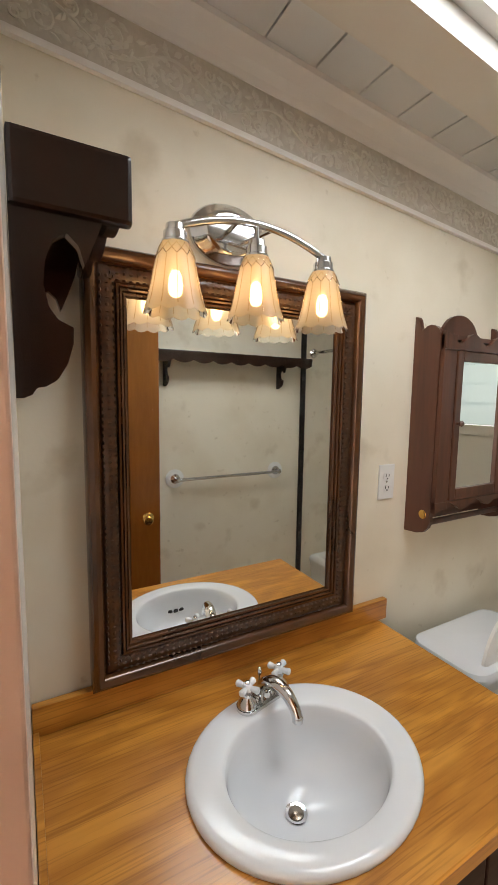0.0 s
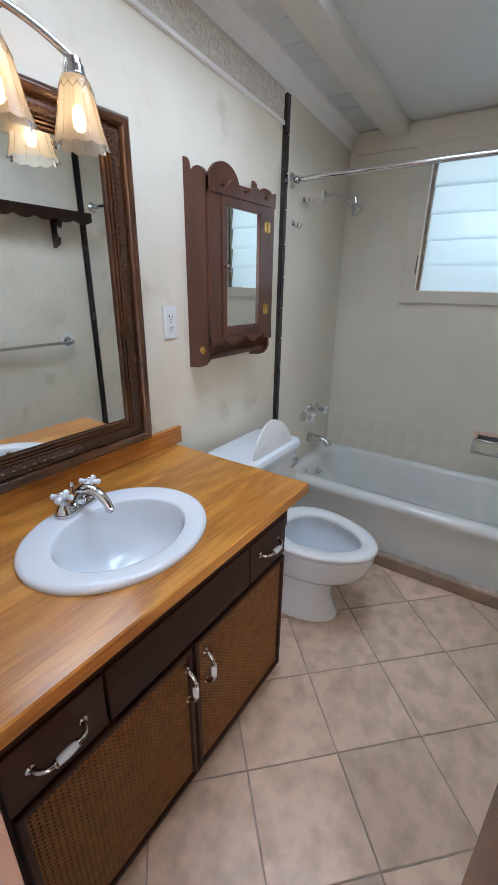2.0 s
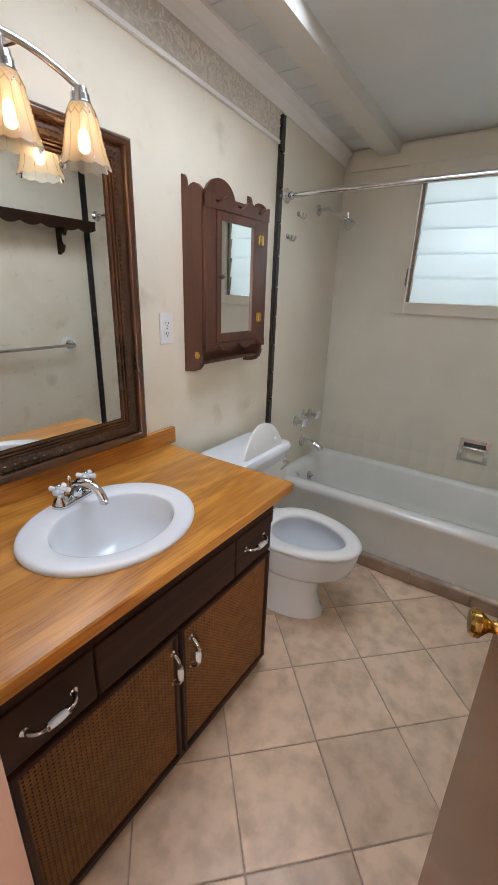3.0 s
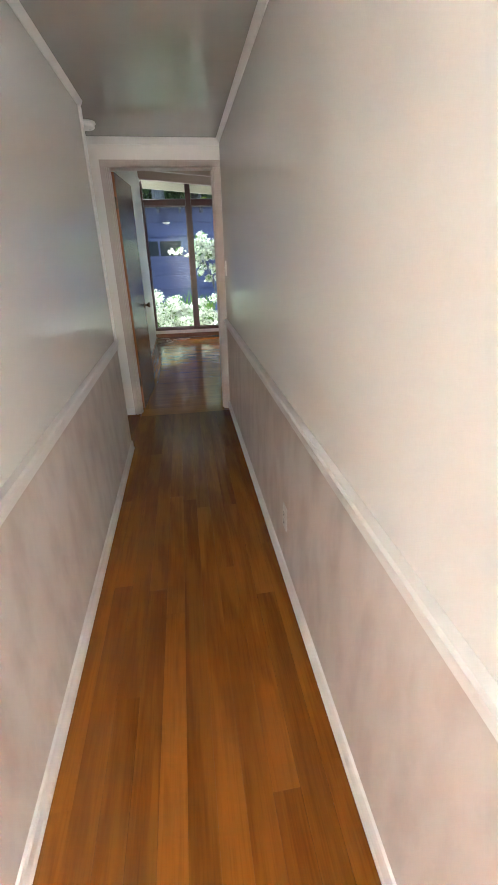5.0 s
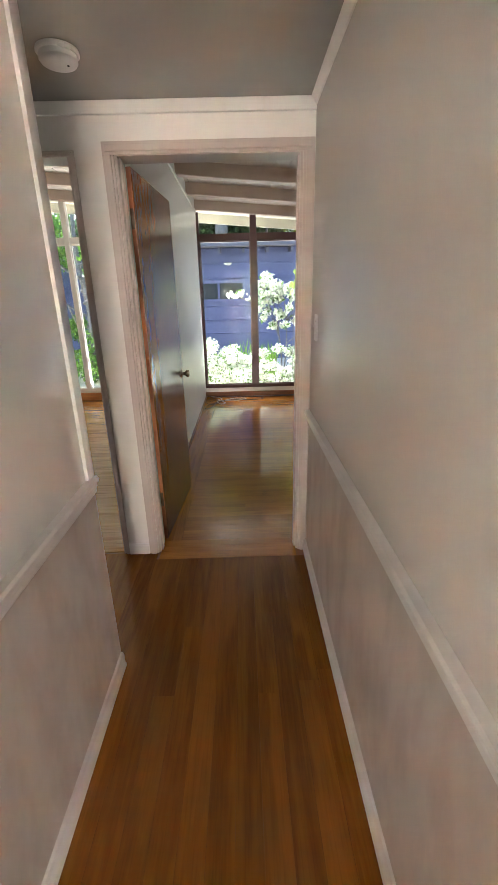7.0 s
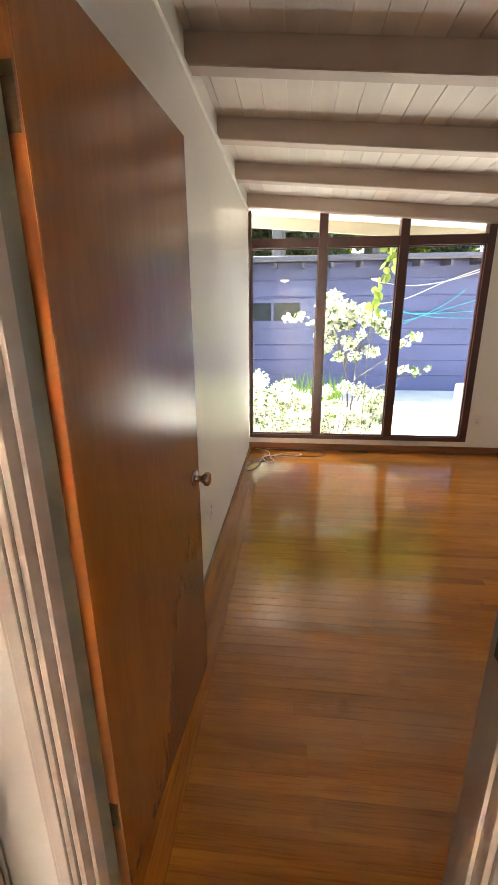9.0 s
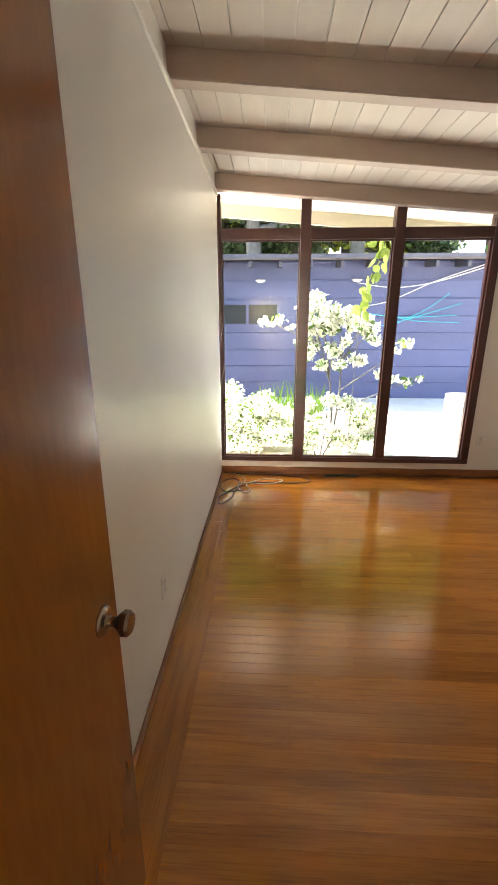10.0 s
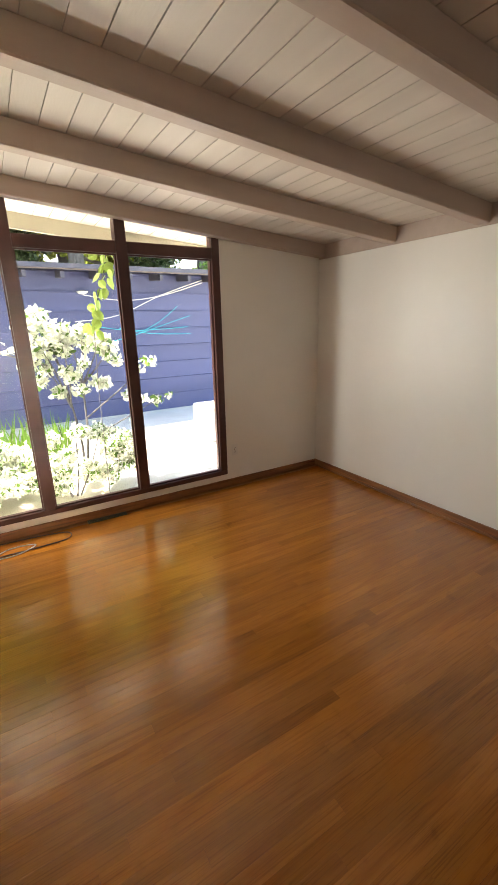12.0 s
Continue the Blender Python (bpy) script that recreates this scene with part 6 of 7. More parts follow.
# ---------------------------------------------------------------- tall windows
def tall_window(name, x0, x1, mullions, frame_mat, label, transom=(2.145, 2.235), z0=0.13, mw=0.085):
    w = thing(name, label, "window", (0, BED_Y1, 0), kind="structure")
    ya, yb = -0.012, 0.085

    def member(nm, a, b, c, d, front=ya, mat=None):
        bm = bmesh.new()
        bm_box(bm, a, front, c, b, yb, d, 0.004)
        return part(nm, bm, mat or frame_mat, w)
    member("sill_rail", x0 + 0.004, x1, z0 + 0.001, z0 + 0.045)
    member("jamb", x0 + 0.004, x0 + 0.034, z0 + 0.046, 2.50)
    member("jamb", x1 - 0.072, x1, z0 + 0.046, beam_z(x1) + 0.03)
    edges = [x0 + 0.034]
    for m in mullions:
        member("mullion", m - mw / 2, m + mw / 2, z0 + 0.046, beam_z(m) + 0.02, front=-0.016)
        edges += [m - mw / 2, m + mw / 2]
    edges.append(x1 - 0.072)
    for a, b in zip(edges[::2], edges[1::2]):
        member("transom", a + 0.001, b - 0.001, transom[0], transom[1], front=-0.010)
        for c, d in ((z0 + 0.046, transom[0]), (transom[1], beam_z(a) + 0.03)):
            bm = bmesh.new()
            bm_box(bm, a, 0.034, c, b, 0.040, d)
            g = part("pane", bm, M["glass"], w, "clear window pane")
            g.visible_shadow = False
        # thin stops round the large pane
        bm = bmesh.new()
        for q in ((a, z0 + 0.046, a + 0.012, transom[0]), (b - 0.012, z0 + 0.046, b, transom[0]), (a + 0.012, z0 + 0.046, b - 0.012, z0 + 0.058), (a + 0.012, transom[0] - 0.012, b - 0.012, transom[0])):
            bm_box(bm, q[0], 0.014, q[1], q[2], 0.033, q[3])
        part("glazing_stop", bm, frame_mat, w)
    return w


w2 = tall_window("window_2", BED_X0, WIN_X1, (-0.288, 0.505), M["frame_red"], "tall fixed window in red-brown painted frames")
tall_window("window_3", -3.9, BED_X0 - T, (-3.1, -2.80, -2.0), M["trim"], "tall window in white painted frames", mw=0.07)
M["sill_wood"] = wood("orange_window_sill", (0.30, 0.11, 0.03), (0.46, 0.19, 0.06), along="x", rough=0.4)
structure("baseboard_room", [(-4.6, BED_Y1 - 0.018, 0, BED_X0 - T, BED_Y1 - 0.0005, 0.11)], M["sill_wood"], "orange wooden baseboard under the second window", "baseboard", 0.004)

# ---------------------------------------------------------------- bedroom: small things
wall_plate("wall_outlet", "white double outlet low on the bedroom wall", "outlet", (BED_X0, 5.345, 0.345), 90)
wall_plate("wall_outlet", "small white outlet beside the tall window", "outlet", (1.452, BED_Y1, 0.375), 0)
fv = thing("floor_vent", "dark green metal floor register near the window", "floor vent", (0.140, 7.632, 0.0))
M["vent"] = material("dark_green_metal", (0.035, 0.055, 0.045), 0.4, metal=0.3, color2=(0.05, 0.07, 0.055), scale=15)
bm = bmesh.new()
for b in ((-0.165, -0.030, 0.165, -0.022), (-0.165, 0.022, 0.165, 0.030), (-0.165, -0.022, -0.155, 0.022), (0.155, -0.022, 0.165, 0.022)):
    bm_box(bm, b[0], b[1], 0.0005, b[2], b[3], 0.006)
part("rim", bm, M["vent"], fv)
bm = bmesh.new()
bm_box(bm, -0.155, -0.022, 0.0004, 0.155, 0.022, 0.001)
part("recess", bm, M["dark_slot"], fv)
bm = bmesh.new()
bm_box(bm, -0.002, -0.022, 0.001, 0.002, 0.022, 0.005)
me_s = mesh_of("slat", bm, M["vent"])
for k in range(25):
    o = new("slat", me_s)
    o.parent = fv
    o.matrix_basis = pose(-0.148 + 0.01233 * k, 0, 0)

M["cable_dark"] = material("dark_rubber_cable", (0.09, 0.05, 0.036), 0.5)
M["cable_white"] = material("white_cable", (0.70, 0.66, 0.60), 0.45)
for nm, lab, mat, r, pts in (
        ("power_cable", "dark loose cable looped on the bedroom floor", M["cable_dark"], 0.0045,
         [(-1.02, 7.655), (-0.80, 7.63), (-0.42, 7.60), (-0.20, 7.53), (-0.22, 7.43), (-0.48, 7.41), (-0.72, 7.40), (-0.86, 7.26), (-0.90, 7.02), (-0.98, 6.92), (-1.01, 7.05), (-0.93, 7.20), (-0.84, 7.36), (-0.90, 7.48), (-1.00, 7.44), (-1.02, 7.30), (-0.95, 7.18), (-0.82, 7.22)]),
        ("antenna_cable", "pale loose cable beside the dark one", M["cable_white"], 0.0042,
         [(-1.0, 7.66), (-0.84, 7.58), (-0.80, 7.44), (-0.86, 7.30), (-0.80, 7.18), (-0.74, 7.24), (-0.78, 7.36), (-0.62, 7.50), (-0.44, 7.46), (-0.58, 7.38), (-0.84, 7.40)])):
    c = thing(nm, lab, "cable")
    bm = bmesh.new()
    bm_tube(bm, smooth_line([(x, y, r + 0.0005 + (0.006 if i % 5 == 3 else 0.0)) for i, (x, y) in enumerate(pts)], 7), r, 8)
    part("cord", bm, mat, c, smooth=True)
    bm = bmesh.new()
    e = pts[-1]
    bm_box(bm, e[0] - 0.012, e[1] - 0.008, 0.001, e[0] + 0.012, e[1] + 0.008, 0.013, 0.003)
    part("plug", bm, mat, c)

# ---------------------------------------------------------------- outside
M["ground"] = material("pale_gravel_soil", (0.62, 0.58, 0.50), 0.9, color2=(0.50, 0.45, 0.37), scale=3.0, detail=8, bump=0.5, bump_scale=30)
M["patio"] = material("pale_concrete", (0.55, 0.53, 0.49), 0.8, color2=(0.46, 0.44, 0.40), scale=2.0, detail=7, bump=0.15, bump_scale=60)
M["siding"] = material("slate_blue_siding", (0.070, 0.080, 0.180), 0.65, color2=(0.058, 0.066, 0.150), scale=1.2, stretch=(0.3, 1, 3), bump=0.02, bump_scale=30, random_tint=0.10)
# Grey-blue darkened to carry the eave's shadow; the corner board shares it.
M["nb_trim"] = material("shade_darkened_eave_paint", (0.065, 0.060, 0.080), 0.6, color2=(0.05, 0.046, 0.062), scale=4)
M["nb_roof"] = material("brown_gravel_roof", (0.16, 0.13, 0.12), 0.9, color2=(0.11, 0.09, 0.08), scale=30, bump=0.4, bump_scale=80)
M["bark"] = material("grey_bark", (0.16, 0.15, 0.15), 0.85, color2=(0.09, 0.08, 0.075), scale=8, stretch=(4, 4, 0.6), bump=0.6, bump_scale=20)


def leaf_material(name, c1, c2, gloss=0.4):
    m = material(name, c1, gloss, color2=c2, scale=3.0, random_tint=0.35, island=True)
    nt = m.node_tree
    p, out = nt.nodes["Principled BSDF"], nt.nodes["Material Output"]
    tl = nt.nodes.new("ShaderNodeBsdfTranslucent")
    src = p.inputs["Base Color"].links[0].from_socket
    nt.links.new(src, tl.inputs[0])
    mx = nt.nodes.new("ShaderNodeMixShader")
    mx.inputs[0].default_value = 0.35
    nt.links.new(p.outputs[0], mx.inputs[1])
    nt.links.new(tl.outputs[0], mx.inputs[2])
    nt.links.new(mx.outputs[0], out.inputs[0])
    return m


# Green leaves whitened in the base colour to read as glaring sun.
M["leaf_pale"] = leaf_material("painted_sunlit_leaf", (0.66, 0.69, 0.57), (0.80, 0.81, 0.73))
M["leaf_vine"] = leaf_material("light_green_vine_leaf", (0.30, 0.42, 0.07), (0.38, 0.50, 0.12))
M["leaf_green"] = leaf_material("bright_green_leaf", (0.08, 0.17, 0.025), (0.14, 0.24, 0.04))
M["leaf_dark"] = leaf_material("dark_tree_leaf", (0.040, 0.070, 0.025), (0.075, 0.110, 0.035))
# Canopy leaf colour raised towards sunlit yellow-green for its reflections.
M["leaf_canopy"] = leaf_material("brightened_canopy_leaf", (0.20, 0.26, 0.022), (0.30, 0.35, 0.045))
rng = np.random.default_rng(7)


def leaf_cloud(clumps, count, size, pts_only=False):
    """Many small folded leaves scattered in clumps (x, y, z, rx, ry, rz), denser to the outside, as one mesh."""
    vol = np.array([c[3] * c[4] * c[5] for c in clumps])
    pick = rng.choice(len(clumps), count, p=vol / vol.sum())
    d = rng.normal(size=(count, 3))
    d /= np.linalg.norm(d, axis=1, keepdims=True)
    rad = rng.random(count) ** 0.45
    cl = np.array(clumps)[pick]
    pos = cl[:, :3] + d * rad[:, None] * cl[:, 3:6] * (0.8 + 0.4 * rng.random((count, 1)))
    ax = rng.normal(size=(count, 3)) + d * 0.6
    ax /= np.linalg.norm(ax, axis=1, keepdims=True)
    sd = np.cross(ax, rng.normal(size=(count, 3)))
    sd /= np.linalg.norm(sd, axis=1, keepdims=True) + 1e-9
    up = np.cross(ax, sd)
    ln = size * (0.6 + 0.8 * rng.random(count))[:, None]
    wd = ln * 0.34
    v = np.stack([pos - ax * ln * 0.5, pos + sd * wd + up * wd * 0.4, pos + ax * ln * 0.5, pos - sd * wd + up * wd * 0.4], 1).reshape(-1, 3)
    base = np.arange(count)[:, None] * 4
    f = np.concatenate([base + [0, 1, 2], base + [0, 2, 3]])
    me = bpy.data.meshes.new("leaves")
    me.from_pydata(v.tolist(), [], f.tolist())
    return me


def leaves_part(name, clumps, count, size, mat, parent, label=""):
    me = leaf_cloud(clumps, count, size)
    me.materials.append(mat)
    o = new(name, me)
    o.parent = parent
    o["kind"] = "stuff"
    if label:
        o["label"] = label
    return o


structure("ground", [(-400, -400, -0.40, 400, 400, -0.12)], M["ground"], "pale dry gravel soil around the house", "ground")
structure("patio", [(0.35, 7.90, -0.13, 4.5, 12.2, -0.105)], M["patio"], "sunlit pale concrete patio", "patio")

# neighbour's house
NB = thing("neighbour_house", "slate-blue house with lap siding, low eave and a dark window", "house", (0, 12.5, -0.12))
bm = bmesh.new()
bm_prism(bm, [(0.0, -0.165), (-0.010, -0.165), (-0.012, 0.145), (-0.034, 0.147), (-0.034, 0.163), (0.0, 0.165)], -5.65, 5.65, "x")
me_board = mesh_of("siding_board", bm, M["siding"])
bm = bmesh.new()
bm_box(bm, -12.0, 0.001, 0.0, 3.85, 0.2, 2.75)
part("wall", bm, M["siding"], NB)
for k in range(8):
    o = new("siding_board", me_board)
    o.parent = NB
    o.matrix_basis = pose(-1.80, 0, 0.166 + 0.333 * k)
bm = bmesh.new()
bm_box(bm, 3.76, -0.036, 0.0, 3.86, 0.02, 2.6, 0.004)
part("corner_board", bm, M["nb_trim"], NB)
bm = bmesh.new()
bm_prism(bm, [(-0.62, 2.62), (-0.62, 2.70), (3.5, 3.25), (3.5, 3.17)], -12.5, 4.30, "x")
part("roof", bm, M["nb_roof"], NB, "low brown roof")
bm = bmesh.new()
bm_box(bm, -12.5, -0.650, 2.640, 4.30, -0.620, 2.715, 0.004)
part("fascia", bm, M["nb_trim"], NB, "purple-grey fascia board")
bm = bmesh.new()
bm_prism(bm, [(-0.60, 2.50), (-0.60, 2.60), (0.0, 2.68), (0.0, 2.55)], -0.030, 0.030, "x")
me_raf = mesh_of("rafter_tail", bm, M["nb_trim"])
for k in range(18):
    o = new("rafter_tail", me_raf)
    o.parent = NB
    o.matrix_basis = pose(-6.0 + 0.56 * k, 0, 0.0)
bm = bmesh.new()
for b in ((-1.70, 1.44, -1.63, 1.94), (-0.44, 1.44, -0.37, 1.94), (-1.63, 1.87, -0.44, 1.94), (-1.63, 1.44, -0.44, 1.50), (-1.06, 1.50, -1.01, 1.87)):
    bm_box(bm, b[0], -0.065, b[1], b[2], -0.002, b[3])
nw = part("window", bm, M["siding"], NB, "dark sliding window with a grey-blue frame")
M["nb_glass"] = material("dark_window_glass", (0.02, 0.025, 0.03), 0.3, spec=0.2)
bm = bmesh.new()
bm_box(bm, -1.63, -0.050, 1.50, -0.44, -0.046, 1.87)
part("pane", bm, M["nb_glass"], nw)
M["lamp_white"] = material("white_lamp_glass", (0.8, 0.76, 0.68), 0.3)
for x, z in ((-0.78, 2.23), (1.10, 2.235)):
    wl = thing("eave_lamp", "small white half-round lamp on the blue wall", "wall lamp", (x, 12.48, z - 0.12 + 0.1), group="eave lamps")
    bm = bmesh.new()
    bm_lathe(bm, [(0.0, -0.055), (0.05, -0.048), (0.09, -0.025), (0.105, 0.0), (0.0, 0.0)], 18)
    part("bowl", bm, M["lamp_white"], wl, smooth=True)
    bm = bmesh.new()
    bm_box(bm, -0.05, -0.01, 0.001, 0.05, 0.015, 0.02)
    part("mount", bm, M["nb_trim"], wl)

# garden shrubs
def shrub(name, label, clumps, count, size, stems, mats):
    s = thing(name, label, "shrub", (0, 0, -0.12))
    for a, b, r in stems:
        bm = bmesh.new()
        a, b = Vector(a), Vector(b)
        mid = (a + b) / 2 + Vector((0.04 * math.sin(a.x * 9), 0.03, 0.0))
        line = smooth_line([a, mid, b], 5)
        bm_tube(bm, line, [r * (1 - 0.6 * i / len(line)) for i in range(len(line))], 7)
        part("stem", bm, M["bark"], s, smooth=True)
    for i, mt in enumerate(mats):
        leaves_part("foliage", clumps, count // len(mats), size, mt, s)
    return s


rs = random.Random(21)


def clump_row(x0, x1, y, hgt, n, r0=0.09, r1=0.17):
    """Uneven tufts between two ends of a bed, lower at the ends."""
    out = []
    for k in range(n):
        x = rs.uniform(x0, x1)
        h = hgt * (0.55 + 0.45 * math.sin(math.pi * (x - x0) / (x1 - x0))) * rs.uniform(0.10, 1.0)
        r = rs.uniform(r0, r1)
        out.append((x, y + rs.uniform(-0.25, 0.22), max(h - r * 0.5, r), r * 1.2, r, r * 0.85))
    return out


# Five parts sun-whitened leaves, one part green for the shaded ones.
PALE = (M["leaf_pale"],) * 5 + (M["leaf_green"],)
shrub("low_shrub", "low shrub below the window, leaves whitened to look sunlit", clump_row(-1.75, -0.15, 8.75, 0.86, 52), 15000, 0.046,
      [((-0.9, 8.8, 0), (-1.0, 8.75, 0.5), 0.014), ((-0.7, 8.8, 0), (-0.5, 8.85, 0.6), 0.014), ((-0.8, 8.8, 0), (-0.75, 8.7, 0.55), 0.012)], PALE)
shrub("low_shrub", "shrub beside the small tree, leaves whitened to look sunlit", clump_row(-0.40, 0.74, 8.68, 0.84, 34, 0.07, 0.13), 8000, 0.046,
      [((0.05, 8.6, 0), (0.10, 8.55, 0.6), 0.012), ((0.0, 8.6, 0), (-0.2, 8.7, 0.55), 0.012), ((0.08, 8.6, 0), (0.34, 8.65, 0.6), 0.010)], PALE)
fork = [(-0.16, 1.74), (-0.04, 1.84), (0.10, 1.72), (0.22, 1.60), (0.36, 1.66), (0.50, 1.58), (-0.14, 1.46), (0.02, 1.56), (0.60, 1.50)]
tree_stems = [((0.20, 8.95, 0.0), (0.16, 8.95, 0.95), 0.020), ((0.22, 8.95, 0.0), (0.30, 8.95, 1.25), 0.018), ((-0.02, 8.9, 1.35), (-0.62, 8.75, 1.58), 0.010), ((0.30, 8.95, 0.75), (1.00, 8.85, 1.28), 0.010), ((0.30, 8.95, 0.5), (1.05, 8.8, 0.88), 0.010)]
tufts = [(-0.62, 8.76, 1.57, 0.10, 0.07, 0.05), (-0.46, 8.8, 1.59, 0.08, 0.06, 0.05), (-0.34, 8.82, 1.52, 0.06, 0.06, 0.04), (0.85, 8.85, 1.25, 0.09, 0.08, 0.06), (1.02, 8.85, 1.33, 0.09, 0.08, 0.06), (0.74, 8.82, 0.98, 0.08, 0.07, 0.06), (0.90, 8.82, 0.90, 0.08, 0.07, 0.06), (1.06, 8.8, 0.88, 0.09, 0.07, 0.05), (1.22, 8.8, 0.93, 0.05, 0.05, 0.05), (0.78, 8.84, 0.66, 0.05, 0.05, 0.11)]
for k in range(9):
    tufts.append((-0.10 + 0.075 * k, 8.9 + 0.08 * math.sin(k * 1.3), 1.20 + 0.14 * math.sin(k * 2.3), 0.085, 0.08, 0.075))
for k, (x, z) in enumerate(fork):
    foot = (0.16, 8.95, 0.88) if x < 0.2 else (0.29, 8.95, 1.10)
    y = 8.9 + 0.10 * math.sin(k * 2.1)
    tree_stems.append((foot, (x, y, z), 0.010))
    tufts += [(x, y, z, 0.115, 0.095, 0.085), (x + 0.07 * math.sin(k * 1.7), y, z - 0.13, 0.10, 0.08, 0.07)]
shrub("small_garden_tree", "slender many-stemmed garden tree, leaves whitened to look sunlit", tufts, 1500, 0.078, tree_stems, PALE)
vn = thing("climbing_vine", "hanging vine of large bright green leaves", "vine", (0, 0, 0))
bm = bmesh.new()
vl = smooth_line([(0.58, 8.46, 2.26), (0.56, 8.44, 2.16), (0.50, 8.42, 2.0), (0.44, 8.42, 1.82), (0.39, 8.42, 1.62), (0.38, 8.42, 1.5), (0.36, 8.44, 0.9), (0.35, 8.46, -0.125)], 6)
bm_tube(bm, vl, 0.004, 6)
part("stem", bm, M["bark"], vn, smooth=True)
bm = bmesh.new()
prof = [(0.0, 0.0), (0.026, 0.014), (0.038, 0.042), (0.030, 0.076), (0.0, 0.115)]
top_v = [bm.verts.new((x, 0.006 if x else 0.0, -y)) for x, y in prof] + [bm.verts.new((-x, 0.006, -y)) for x, y in prof[1:-1][::-1]]
bm.faces.new((top_v[0], top_v[1], top_v[2], top_v[3], top_v[4]))
bm.faces.new((top_v[4], top_v[5], top_v[6], top_v[7], top_v[0]))
me_leaf = mesh_of("leaf", bm, M["leaf_vine"])
rl = random.Random(3)
for k in range(34):
    p = vl[min(len(vl) - 1, int(k / 34 * len(vl) * 0.72))]
    o = new("leaf", me_leaf)
    o.parent = vn
    o.matrix_basis = pose(p.x + rl.uniform(-0.075, 0.075), p.y + rl.uniform(-0.04, 0.04), p.z + rl.uniform(-0.02, 0.04), rl.uniform(-35, 35), rl.uniform(-60, 60), rl.uniform(-80, 80))
ir = thing("iris_clump", "clump of upright strap leaves behind the shrubs", "plant", (0, 0, -0.12))
bm = bmesh.new()
for k in range(120):
    x, y, a, hgt = rl.uniform(-0.75, 0.15), rl.uniform(9.3, 9.7), rl.uniform(0, 6.28), rl.uniform(0.45, 0.82)
    dx, dy = math.cos(a) * 0.16, math.sin(a) * 0.10
    s = 0.012
    l = [bm.verts.new((x - s, y, 0)), bm.verts.new((x + s, y, 0)), bm.verts.new((x + dx * 0.4 + s, y + dy * 0.4, hgt * 0.6)), bm.verts.new((x + dx * 0.4 - s, y + dy * 0.4, hgt * 0.6)), bm.verts.new((x + dx, y + dy, hgt))]
    bm.faces.new(l[:4])
    bm.faces.new((l[3], l[2], l[4]))
part("blades", bm, M["leaf_green"], ir)["kind"] = "stuff"

# pale box, lines in the air
# White case; the grey of its shaded side is put into the colour.
M["nb_case"] = material("shade_greyed_plastic", (0.46, 0.47, 0.46), 0.6, color2=(0.40, 0.41, 0.40), scale=5)
ub = thing("utility_box", "rounded white utility box on the patio, greyed to its shaded tone", "utility box", (2.34, 9.75, -0.105))
bm = bmesh.new()
bm_box(bm, -0.30, -0.28, 0.02, 0.30, 0.28, 0.54, 0.05)
part("case", bm, M["nb_case"], ub, smooth=True)
bm = bmesh.new()
bm_box(bm, -0.31, -0.29, 0.0, 0.31, 0.29, 0.019)
part("base", bm, M["patio"], ub)
M["teal_line"] = material("teal_cord", (0.02, 0.35, 0.42), 0.5)
for lab, mat, pts in (("slack white line strung across the garden", M["cable_white"], [(1.10, 12.42, 2.15), (1.80, 12.42, 2.06), (2.56, 12.42, 2.15), (3.46, 12.42, 2.41)]), ("slack white line strung across the garden", M["cable_white"], [(0.90, 12.42, 1.69), (1.67, 12.42, 1.79), (2.56, 12.42, 2.16), (3.46, 12.42, 2.46)]),
                      ("teal cord strung across the garden", M["teal_line"], [(1.10, 12.42, 1.26), (1.80, 12.42, 1.38), (3.14, 12.42, 1.77)]), ("teal cord strung across the garden", M["teal_line"], [(1.03, 12.42, 1.64), (1.93, 12.42, 1.51), (3.08, 12.42, 1.55)]),
                      ("teal cord strung across the garden", M["teal_line"], [(1.67, 12.42, 1.56), (2.31, 12.42, 1.44), (3.14, 12.42, 1.41)]), ("teal cord strung across the garden", M["teal_line"], [(1.73, 12.42, 1.31), (2.44, 12.42, 1.64), (2.88, 12.42, 1.95)])):
    c = thing("garden_line", lab, "cord", group="garden lines")
    bm = bmesh.new()
    bm_tube(bm, smooth_line(pts, 8), 0.008, 6)
    part("cord", bm, mat, c, smooth=True)


# trees behind
def tree(at, height, spread, count, mat, label, trunk=0.22, size=0.16, low=0.35):
    t = thing("tree", label, "tree", (at[0], at[1], -0.12))
    bm = bmesh.new()
    line = smooth_line([(0, 0, 0), (0.1, 0, height * 0.3), (-0.05, 0.1, height * 0.6), (0.1, 0.0, height * 0.92)], 6)
    bm_tube(bm, line, [trunk * (1 - 0.85 * i / len(line)) for i in range(len(line))], 10)
    for k in range(9):
        a, z = k * 2.4, height * (low + 0.055 * k)
        r = spread * rl.uniform(0.5, 0.9)
        bm_tube(bm, smooth_line([(0, 0, z), (r * 0.5 * math.cos(a), r * 0.5 * math.sin(a), z + 0.25), (r * math.cos(a), r * math.sin(a), z + 0.7)], 4), [trunk * 0.35 * (1 - i / 10) for i in range(9)], 6)
    part("trunk", bm, M["bark"], t, smooth=True)
    cl = []
    for k in range(26):
        a, rr, z = rl.uniform(0, 6.28), spread * rl.random() ** 0.5, height * rl.uniform(low, 1.0)
        q = rl.uniform(0.35, 0.75) * spread * 0.5
        cl.append((rr * math.cos(a) * (1.15 - 0.6 * z / height), rr * math.sin(a) * (1.15 - 0.6 * z / height), z, q, q, q * 0.7))
    leaves_part("crown", cl, count, size, mat, t)
    return t


